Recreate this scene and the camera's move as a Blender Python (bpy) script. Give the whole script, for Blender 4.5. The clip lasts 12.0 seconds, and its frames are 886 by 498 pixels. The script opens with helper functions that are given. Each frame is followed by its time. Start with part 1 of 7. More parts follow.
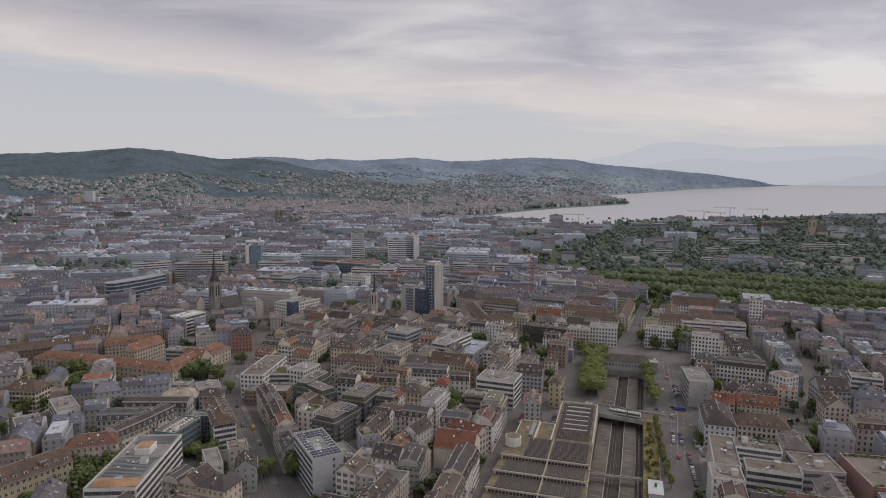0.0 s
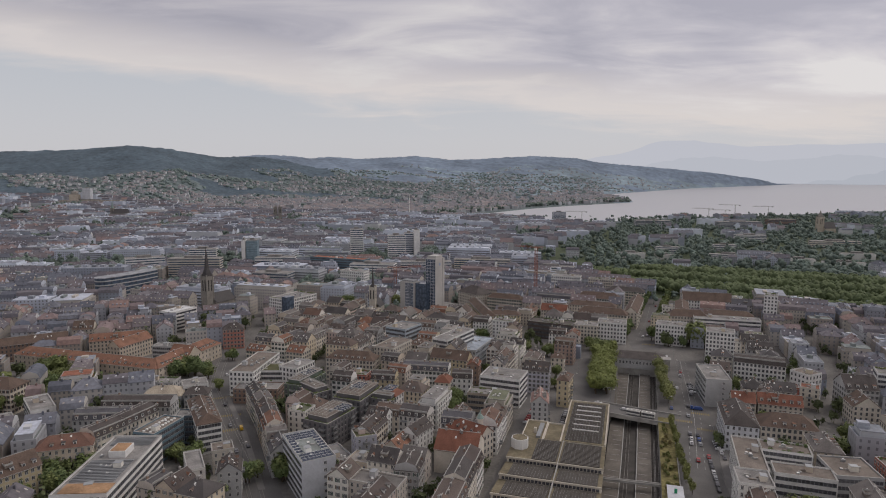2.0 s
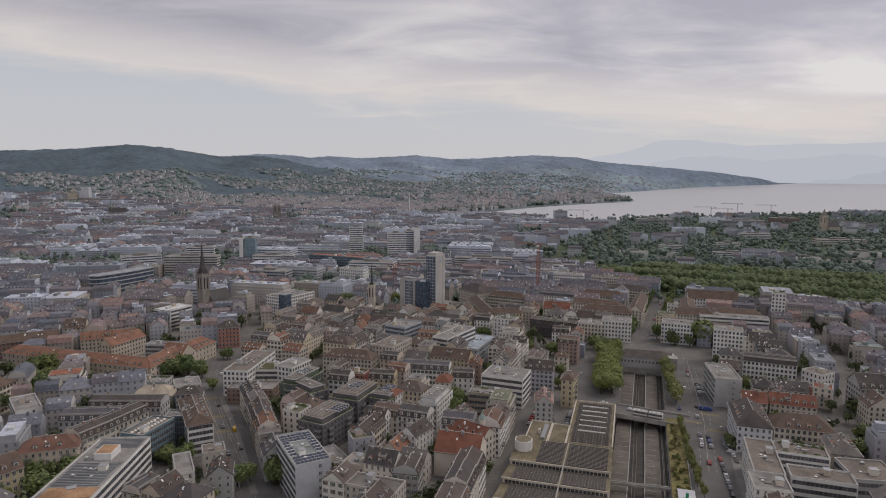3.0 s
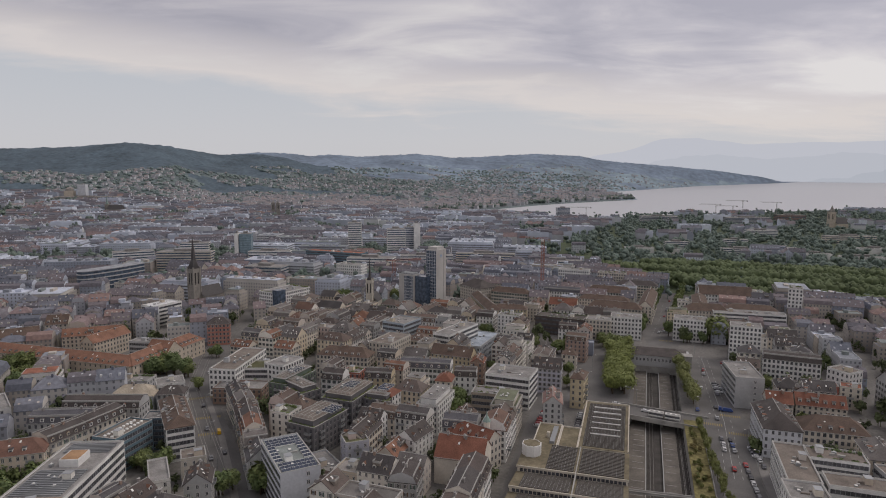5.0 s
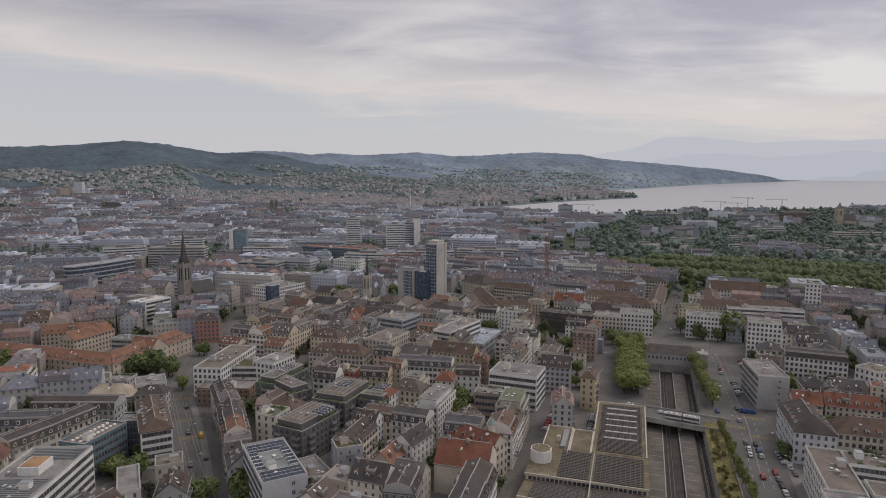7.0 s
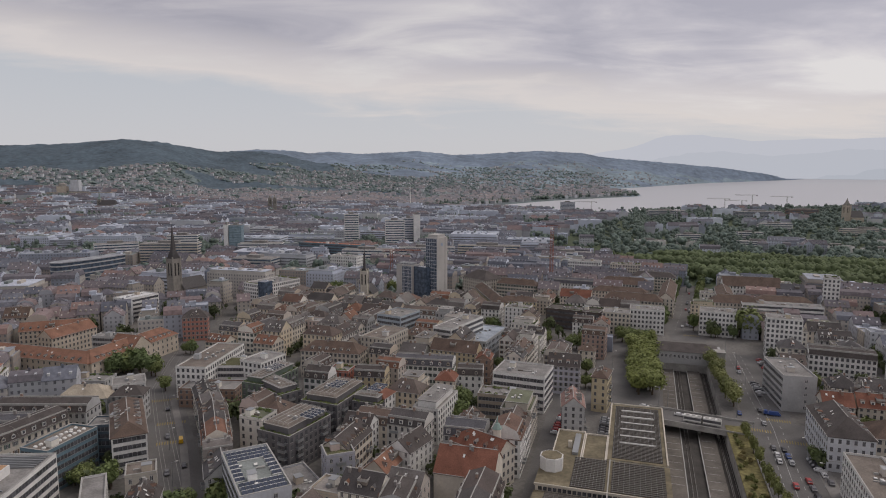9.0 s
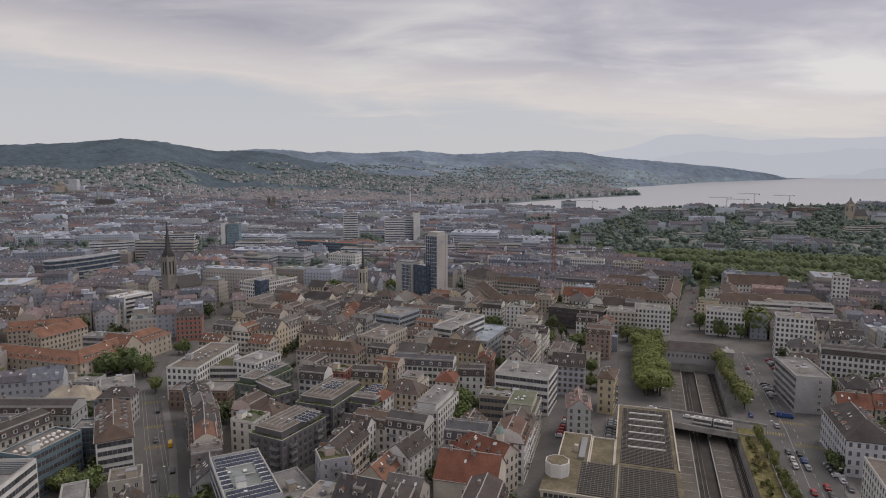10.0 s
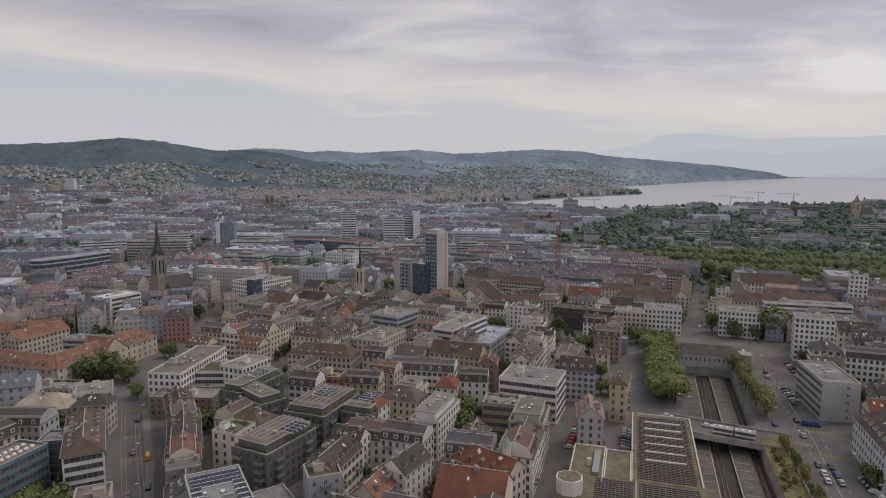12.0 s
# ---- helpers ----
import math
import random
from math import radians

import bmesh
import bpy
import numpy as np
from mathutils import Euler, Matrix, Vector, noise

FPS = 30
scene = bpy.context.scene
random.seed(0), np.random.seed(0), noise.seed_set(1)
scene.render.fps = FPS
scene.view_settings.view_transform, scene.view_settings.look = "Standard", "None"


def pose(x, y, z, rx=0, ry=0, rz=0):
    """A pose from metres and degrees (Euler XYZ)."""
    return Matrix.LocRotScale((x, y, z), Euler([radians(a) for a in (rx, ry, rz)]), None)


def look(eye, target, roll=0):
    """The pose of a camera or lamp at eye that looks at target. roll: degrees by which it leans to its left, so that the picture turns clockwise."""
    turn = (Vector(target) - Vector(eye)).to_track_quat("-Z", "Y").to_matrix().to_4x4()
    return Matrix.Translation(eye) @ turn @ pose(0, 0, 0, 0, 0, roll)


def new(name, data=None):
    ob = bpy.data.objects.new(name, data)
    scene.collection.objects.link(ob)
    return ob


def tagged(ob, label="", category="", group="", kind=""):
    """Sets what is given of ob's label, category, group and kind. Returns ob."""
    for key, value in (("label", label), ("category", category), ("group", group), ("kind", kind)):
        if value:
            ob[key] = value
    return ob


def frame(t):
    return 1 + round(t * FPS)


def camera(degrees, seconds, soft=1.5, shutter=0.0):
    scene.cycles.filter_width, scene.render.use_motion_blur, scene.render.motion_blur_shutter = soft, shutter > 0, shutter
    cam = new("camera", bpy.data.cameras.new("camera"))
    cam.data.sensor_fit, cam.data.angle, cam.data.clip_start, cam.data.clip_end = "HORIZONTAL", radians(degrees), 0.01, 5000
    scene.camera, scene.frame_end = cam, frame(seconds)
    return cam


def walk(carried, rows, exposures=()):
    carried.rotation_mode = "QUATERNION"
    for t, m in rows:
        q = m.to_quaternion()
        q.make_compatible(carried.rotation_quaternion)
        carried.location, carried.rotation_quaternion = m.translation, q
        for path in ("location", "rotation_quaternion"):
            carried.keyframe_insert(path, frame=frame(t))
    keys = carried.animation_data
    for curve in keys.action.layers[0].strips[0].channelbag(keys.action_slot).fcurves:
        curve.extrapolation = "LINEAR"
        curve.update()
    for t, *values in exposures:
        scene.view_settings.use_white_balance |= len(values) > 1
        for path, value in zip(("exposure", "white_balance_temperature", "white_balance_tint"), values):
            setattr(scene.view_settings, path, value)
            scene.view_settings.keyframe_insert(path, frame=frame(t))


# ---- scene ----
cam = camera(70.0, 12.0, soft=1.05)
# seconds, x, y, z, pitch, roll, yaw
PATH = [
    (0.0, 0.29, 5.73, 152.42, -6.938, -0.215, -0.274),
    (0.5, 0.30, 11.55, 149.94, -6.940, -0.220, -0.248),
    (1.0, 0.32, 17.42, 147.55, -6.942, -0.223, -0.223),
    (1.5, 0.34, 23.34, 145.24, -6.945, -0.225, -0.199),
    (2.0, 0.36, 29.30, 142.98, -6.948, -0.226, -0.176),
    (2.5, 0.38, 35.29, 140.77, -6.951, -0.226, -0.154),
    (3.0, 0.39, 41.30, 138.59, -6.955, -0.225, -0.133),
    (3.5, 0.41, 47.32, 136.43, -6.958, -0.222, -0.113),
    (4.0, 0.43, 53.34, 134.29, -6.962, -0.219, -0.094),
    (4.5, 0.44, 59.34, 132.16, -6.966, -0.214, -0.076),
    (5.0, 0.46, 65.33, 130.04, -6.970, -0.208, -0.059),
    (5.5, 0.48, 71.29, 127.93, -6.974, -0.201, -0.043),
    (6.0, 0.49, 77.20, 125.85, -6.978, -0.193, -0.028),
    (6.5, 0.51, 83.07, 123.78, -6.982, -0.184, -0.014),
    (7.0, 0.52, 88.88, 121.75, -6.986, -0.174, -0.001),
    (7.5, 0.54, 94.62, 119.77, -6.990, -0.163, 0.011),
    (8.0, 0.55, 100.28, 117.85, -6.993, -0.150, 0.022),
    (8.5, 0.56, 105.85, 116.00, -6.997, -0.136, 0.032),
    (9.0, 0.58, 111.32, 114.25, -7.000, -0.122, 0.042),
    (9.5, 0.59, 116.69, 112.62, -7.003, -0.106, 0.050),
    (10.0, 0.60, 121.94, 111.14, -7.006, -0.089, 0.057),
    (10.5, 0.62, 127.06, 109.83, -7.008, -0.071, 0.063),
    (11.0, 0.63, 132.04, 108.72, -7.010, -0.051, 0.068),
    (11.5, 0.64, 136.88, 107.85, -7.012, -0.031, 0.073),
    (12.0, 0.65, 141.56, 107.25, -7.013, -0.009, 0.076),
]
walk(cam, [(t, pose(x, y, z, 90 + p, r, w)) for t, x, y, z, p, r, w in PATH])

# ---- sky and sun ----
SUN_EL, SUN_AZ = 52.0, 62.0  # height and turn to the right of the view, degrees
scene.view_settings.exposure = 0.0
world = bpy.data.worlds.new("world")
scene.world = world
world.use_nodes = True
wn, wl = world.node_tree.nodes, world.node_tree.links
wn.clear()


def wnode(kind, **values):
    n = wn.new(kind)
    for k, v in values.items():
        n.inputs[k].default_value = v
    return n


sky = wn.new("ShaderNodeTexSky")
sky.sky_type, sky.sun_disc = "NISHITA", False
sky.sun_elevation, sky.sun_rotation = radians(SUN_EL), radians(SUN_AZ)
sky.air_density, sky.dust_density = 1.0, 2.0
co = wn.new("ShaderNodeTexCoord")
sep = wn.new("ShaderNodeSeparateXYZ")
wl.new(co.outputs["Generated"], sep.inputs[0])
# directions laid onto a flat cloud deck
up = wn.new("ShaderNodeMath"); up.operation = "MAXIMUM"; up.inputs[1].default_value = 0.0
wl.new(sep.outputs["Z"], up.inputs[0])
lift = wn.new("ShaderNodeMath"); lift.operation = "ADD"; lift.inputs[1].default_value = 0.15
wl.new(up.outputs[0], lift.inputs[0])
px = wn.new("ShaderNodeMath"); px.operation = "DIVIDE"
py = wn.new("ShaderNodeMath"); py.operation = "DIVIDE"
wl.new(sep.outputs["X"], px.inputs[0]); wl.new(lift.outputs[0], px.inputs[1])
wl.new(sep.outputs["Y"], py.inputs[0]); wl.new(lift.outputs[0], py.inputs[1])
deck = wn.new("ShaderNodeCombineXYZ")
wl.new(px.outputs[0], deck.inputs[0]); wl.new(py.outputs[0], deck.inputs[1])


def cloud_noise(scale, detail, rough, off, stretch=(1, 1, 1), distort=0.3):
    m = wn.new("ShaderNodeMapping")
    m.inputs["Location"].default_value = off
    m.inputs["Scale"].default_value = stretch
    m.inputs["Rotation"].default_value = (0, 0, radians(-14))
    wl.new(deck.outputs[0], m.inputs["Vector"])
    n = wnode("ShaderNodeTexNoise", Scale=scale, Detail=detail, Roughness=rough, Distortion=distort)
    wl.new(m.outputs[0], n.inputs["Vector"])
    return n


def ramp(points, src, interp="LINEAR"):
    r = wn.new("ShaderNodeValToRGB")
    r.color_ramp.interpolation = interp
    el = r.color_ramp.elements
    while len(el) < len(points):
        el.new(0.5)
    for e, (p, c) in zip(el, points):
        e.position, e.color = p, (*c, 1)
    wl.new(src, r.inputs[0])
    return r


big = cloud_noise(0.62, 6, 0.5, (5.3, 2.2, 0), (0.7, 1, 1), 0.7)
fine = cloud_noise(2.6, 6, 0.58, (0.4, 7.7, 0), (0.5, 1, 1), 0.6)
both = wn.new("ShaderNodeMix"); both.inputs["Factor"].default_value = 0.34
wl.new(big.outputs["Fac"], both.inputs["A"]); wl.new(fine.outputs["Fac"], both.inputs["B"])
# a deck of cloud that thins out towards the horizon, pale-rimmed, over a washed-out blue
deckc = ramp([(0.40, (0.43, 0.415, 0.475)), (0.465, (0.53, 0.505, 0.555)), (0.52, (0.64, 0.605, 0.63)), (0.58, (0.75, 0.715, 0.71))], both.outputs[0])


def wmath(op, a, b):
    n = wn.new("ShaderNodeMath"); n.operation = op
    for i, v in enumerate((a, b)):
        if isinstance(v, (int, float)):
            n.inputs[i].default_value = v
        else:
            wl.new(v, n.inputs[i])
    return n.outputs[0]


edge = wmath("ADD", wmath("ADD", sep.outputs["Z"], wmath("MULTIPLY", sep.outputs["X"], 0.08)), wmath("MULTIPLY", wmath("SUBTRACT", both.outputs[0], 0.5), 0.20))
cover = ramp([(0.095, (0, 0, 0)), (0.135, (1, 1, 1))], edge)
rim = ramp([(0.085, (0, 0, 0)), (0.115, (0.95, 0.95, 0.95)), (0.165, (0, 0, 0))], edge)
clear = ramp([(0.0, (0.615, 0.605, 0.63)), (0.05, (0.60, 0.598, 0.63)), (0.14, (0.545, 0.562, 0.605))], sep.outputs["Z"])


def wmix(f, a, b):
    n = wn.new("ShaderNodeMix"); n.data_type = "RGBA"
    wl.new(f, n.inputs["Factor"])
    for k, v in (("A", a), ("B", b)):
        if isinstance(v, tuple):
            n.inputs[k].default_value = v
        else:
            wl.new(v, n.inputs[k])
    return n.outputs["Result"]


# thinner and brighter cloud on the sun's side
side = wmath("ADD", 0.97, wmath("MULTIPLY", sep.outputs["X"], 0.16))
thin = wn.new("ShaderNodeVectorMath"); thin.operation = "SCALE"
wl.new(deckc.outputs[0], thin.inputs[0]); wl.new(side, thin.inputs["Scale"])
cloud = wmix(rim.outputs[0], wmix(cover.outputs[0], clear.outputs[0], thin.outputs[0]), (0.74, 0.68, 0.66, 1))
bg_cloud = wnode("ShaderNodeBackground", Strength=1.0)
wl.new(cloud, bg_cloud.inputs["Color"])
bg_sky = wnode("ShaderNodeBackground", Strength=0.06)
wl.new(sky.outputs[0], bg_sky.inputs["Color"])
mixbg = wnode("ShaderNodeMixShader", Fac=0.88)
wl.new(bg_sky.outputs[0], mixbg.inputs[1]); wl.new(bg_cloud.outputs[0], mixbg.inputs[2])
wout = wn.new("ShaderNodeOutputWorld")
wl.new(mixbg.outputs[0], wout.inputs["Surface"])

sun = new("sun", bpy.data.lights.new("sun", "SUN"))
sun.data.energy, sun.data.angle, sun.data.color = 1.05, radians(32), (1.0, 0.90, 0.83)
az, el = radians(SUN_AZ), radians(SUN_EL)
sun.matrix_world = look((math.sin(az) * math.cos(el) * 500, math.cos(az) * math.cos(el) * 500, math.sin(el) * 500), (0, 0, 0))

# ---- materials ----
MATS = {}


def mat(name, ramp_pts, rough=0.8, metal=0.0, by="object", grain=0.0, grain_scale=1.0, stain=0.0, stain_scale=0.05, bump=0.0, bump_scale=None, spec=0.3):
    """A surface whose tone is picked per object or per island from ramp_pts, with fine grain and wide stains."""
    m = bpy.data.materials.new(name)
    m.use_nodes = True
    n, l = m.node_tree.nodes, m.node_tree.links
    b = n["Principled BSDF"]
    b.inputs["Roughness"].default_value, b.inputs["Metallic"].default_value = rough, metal
    b.inputs["Specular IOR Level"].default_value = spec
    if len(ramp_pts) > 1:
        r = n.new("ShaderNodeValToRGB")
        r.color_ramp.interpolation = "CONSTANT"
        el = r.color_ramp.elements
        while len(el) < len(ramp_pts):
            el.new(0.5)
        for i, (e, c) in enumerate(zip(el, ramp_pts)):
            e.position, e.color = i / len(ramp_pts), (*c, 1)
        if by == "object":
            l.new(n.new("ShaderNodeObjectInfo").outputs["Random"], r.inputs[0])
        else:
            l.new(n.new("ShaderNodeNewGeometry").outputs["Random Per Island"], r.inputs[0])
        col = r.outputs[0]
    else:
        c = n.new("ShaderNodeRGB")
        c.outputs[0].default_value = (*ramp_pts[0], 1)
        col = c.outputs[0]
    geo = n.new("ShaderNodeNewGeometry")
    for amount, scale, detail in ((grain, grain_scale, 4), (stain, stain_scale, 6)):
        if amount:
            t = n.new("ShaderNodeTexNoise")
            t.inputs["Scale"].default_value, t.inputs["Detail"].default_value = scale, detail
            l.new(geo.outputs["Position"], t.inputs["Vector"])
            mr = n.new("ShaderNodeMapRange")
            mr.inputs["From Min"].default_value, mr.inputs["From Max"].default_value = 0.3, 0.7
            mr.inputs["To Min"].default_value, mr.inputs["To Max"].default_value = 1 - amount, 1 + amount
            l.new(t.outputs["Fac"], mr.inputs["Value"])
            mul = n.new("ShaderNodeVectorMath"); mul.operation = "SCALE"
            l.new(col, mul.inputs[0]); l.new(mr.outputs[0], mul.inputs["Scale"])
            col = mul.outputs[0]
    l.new(col, b.inputs["Base Color"])
    if bump:
        t = n.new("ShaderNodeTexNoise")
        t.inputs["Scale"].default_value, t.inputs["Detail"].default_value = bump_scale or grain_scale, 4
        l.new(geo.outputs["Position"], t.inputs["Vector"])
        bp = n.new("ShaderNodeBump")
        bp.inputs["Strength"].default_value, bp.inputs["Distance"].default_value = 0.7, bump
        l.new(t.outputs["Fac"], bp.inputs["Height"])
        l.new(bp.outputs[0], b.inputs["Normal"])
    MATS[name] = m
    return m


PLASTER = [(0.66, 0.60, 0.51), (0.76, 0.73, 0.67), (0.53, 0.48, 0.41), (0.60, 0.52, 0.40), (0.42, 0.42, 0.42), (0.72, 0.69, 0.64), (0.55, 0.50, 0.45), (0.78, 0.77, 0.74), (0.51, 0.44, 0.36), (0.62, 0.60, 0.57), (0.70, 0.66, 0.58), (0.56, 0.46, 0.42)]
ROOF = [(0.085, 0.068, 0.062), (0.13, 0.118, 0.113), (0.072, 0.066, 0.065), (0.135, 0.098, 0.08), (0.15, 0.092, 0.07), (0.088, 0.08, 0.079), (0.16, 0.145, 0.136), (0.19, 0.098, 0.066), (0.095, 0.09, 0.092), (0.125, 0.10, 0.088), (0.078, 0.07, 0.068), (0.11, 0.082, 0.07)]
FLAT = [(0.22, 0.21, 0.20), (0.17, 0.16, 0.15), (0.27, 0.25, 0.23), (0.15, 0.16, 0.11), (0.20, 0.175, 0.15), (0.30, 0.29, 0.28)]
mat("plaster", PLASTER, 0.9, grain=0.06, grain_scale=1.2, stain=0.12, stain_scale=0.12)
mat("roof_tile", ROOF, 0.75, grain=0.22, grain_scale=2.2, stain=0.22, stain_scale=0.15, bump=0.08, bump_scale=3.0)
mat("flat_roof", FLAT, 0.95, grain=0.15, grain_scale=1.5, stain=0.25, stain_scale=0.12)
# the many houses farther off: a few families of wall and roof, varied house by house, with blue haze mixed into the
# colours
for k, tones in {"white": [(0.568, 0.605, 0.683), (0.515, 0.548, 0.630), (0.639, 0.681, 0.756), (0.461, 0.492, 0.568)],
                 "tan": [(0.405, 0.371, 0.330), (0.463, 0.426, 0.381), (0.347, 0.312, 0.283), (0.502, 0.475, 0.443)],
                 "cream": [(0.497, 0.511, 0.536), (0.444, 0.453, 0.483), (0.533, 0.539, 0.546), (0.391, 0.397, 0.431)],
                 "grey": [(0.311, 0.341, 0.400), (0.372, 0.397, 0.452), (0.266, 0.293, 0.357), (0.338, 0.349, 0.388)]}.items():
    mat("hazed_wall_" + k, tones, 0.9, by="island", stain=0.12, stain_scale=0.05)
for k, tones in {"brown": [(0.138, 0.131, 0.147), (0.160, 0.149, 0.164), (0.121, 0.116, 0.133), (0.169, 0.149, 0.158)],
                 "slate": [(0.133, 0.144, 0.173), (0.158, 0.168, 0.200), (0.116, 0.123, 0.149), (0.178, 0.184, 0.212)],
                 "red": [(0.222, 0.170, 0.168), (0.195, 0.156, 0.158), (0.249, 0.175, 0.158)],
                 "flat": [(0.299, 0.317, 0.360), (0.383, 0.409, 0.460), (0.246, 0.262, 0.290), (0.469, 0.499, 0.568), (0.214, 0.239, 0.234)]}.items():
    mat("hazed_roof_" + k, tones, 0.85, by="island", grain=0.2, grain_scale=0.5, stain=0.18, stain_scale=0.05)
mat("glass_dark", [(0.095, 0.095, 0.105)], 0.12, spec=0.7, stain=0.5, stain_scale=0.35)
# distant panes, the lift of haze put into their base colour
mat("glass_hazed", [(0.17, 0.175, 0.195)], 0.35, spec=0.6, stain=0.4, stain_scale=0.2)
mat("frame_white", [(0.72, 0.71, 0.68)], 0.6, grain=0.05)
mat("sill_grey", [(0.38, 0.37, 0.35)], 0.8, grain=0.08)
mat("shutter", [(0.10, 0.14, 0.12), (0.22, 0.22, 0.21), (0.16, 0.11, 0.08), (0.30, 0.29, 0.27)], 0.8)
mat("metal_dark", [(0.06, 0.06, 0.065)], 0.5, metal=0.6)
mat("metal_grey", [(0.34, 0.35, 0.36)], 0.45, metal=0.5, stain=0.2)
mat("chimney_brick", [(0.28, 0.20, 0.16), (0.35, 0.33, 0.31), (0.24, 0.22, 0.21)], 0.9, grain=0.15, grain_scale=3)
mat("city_ground", [(0.155, 0.148, 0.138)], 0.95, grain=0.2, grain_scale=0.6, stain=0.3, stain_scale=0.04)
mat("asphalt", [(0.14, 0.135, 0.13)], 0.9, grain=0.12, grain_scale=1.5, stain=0.22, stain_scale=0.07)
mat("paving", [(0.21, 0.20, 0.19)], 0.9, grain=0.1, grain_scale=2, stain=0.2, stain_scale=0.1)
mat("road_white", [(0.38, 0.38, 0.37)], 0.8, grain=0.2, grain_scale=3)
mat("road_yellow", [(0.27, 0.21, 0.085)], 0.8, grain=0.25, grain_scale=3)
mat("park_grass", [(0.075, 0.095, 0.052)], 0.95, grain=0.4, grain_scale=0.3, stain=0.35, stain_scale=0.03, bump=0.3)
mat("dry_grass", [(0.175, 0.155, 0.066)], 0.95, grain=0.4, grain_scale=0.7, stain=0.35, stain_scale=0.1, bump=0.3)
mat("leaf", [(0.128, 0.165, 0.06), (0.112, 0.15, 0.06), (0.155, 0.182, 0.065), (0.132, 0.16, 0.06)], 0.75, grain=0.35, grain_scale=0.8)
mat("leaf_bright", [(0.195, 0.222, 0.066), (0.182, 0.21, 0.066)], 0.75, grain=0.35, grain_scale=0.8)
mat("leaf_park", [(0.112, 0.142, 0.068), (0.118, 0.148, 0.070), (0.106, 0.136, 0.067)], 0.85, by="island", grain=0.12, grain_scale=0.2, stain=0.15, stain_scale=0.02)
# leaf green paled and blued to carry the haze of distance
mat("leaf_hazed", [(0.145, 0.185, 0.158), (0.153, 0.19, 0.158), (0.136, 0.178, 0.156)], 0.85, by="island", grain=0.15, grain_scale=0.15, stain=0.28, stain_scale=0.03)
mat("bark", [(0.09, 0.07, 0.05)], 0.95, grain=0.3, grain_scale=4)
mat("concrete", [(0.33, 0.32, 0.30)], 0.9, grain=0.1, grain_scale=1.5, stain=0.25, stain_scale=0.2)
mat("ballast", [(0.065, 0.06, 0.055)], 0.95, grain=0.3, grain_scale=4, stain=0.3, stain_scale=0.2)
mat("rail_steel", [(0.30, 0.28, 0.26)], 0.35, metal=0.9)
# blue haze mixed into the hill colours, more in the second pair
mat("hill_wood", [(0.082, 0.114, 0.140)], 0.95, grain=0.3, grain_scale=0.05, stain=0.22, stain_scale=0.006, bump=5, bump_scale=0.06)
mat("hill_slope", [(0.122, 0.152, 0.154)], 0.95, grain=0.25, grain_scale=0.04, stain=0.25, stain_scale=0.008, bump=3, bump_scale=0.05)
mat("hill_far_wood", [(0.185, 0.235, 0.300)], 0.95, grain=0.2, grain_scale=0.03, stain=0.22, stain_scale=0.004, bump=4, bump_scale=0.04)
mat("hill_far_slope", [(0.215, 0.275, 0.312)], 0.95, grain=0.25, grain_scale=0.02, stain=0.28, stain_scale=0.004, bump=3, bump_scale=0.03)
# hillside walls and roofs, greyed and lightened in colour for haze
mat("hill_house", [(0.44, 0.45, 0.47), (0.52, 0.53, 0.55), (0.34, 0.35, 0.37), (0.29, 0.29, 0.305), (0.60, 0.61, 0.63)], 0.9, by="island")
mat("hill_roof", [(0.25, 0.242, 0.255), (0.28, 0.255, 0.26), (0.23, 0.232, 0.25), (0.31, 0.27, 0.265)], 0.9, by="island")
# hill foliage lightened well past leaf green, haze put into the tone
mat("leaf_hazed_wood", [(0.20, 0.252, 0.24), (0.222, 0.268, 0.245), (0.185, 0.238, 0.236)], 0.9, by="island", grain=0.15, grain_scale=0.1)

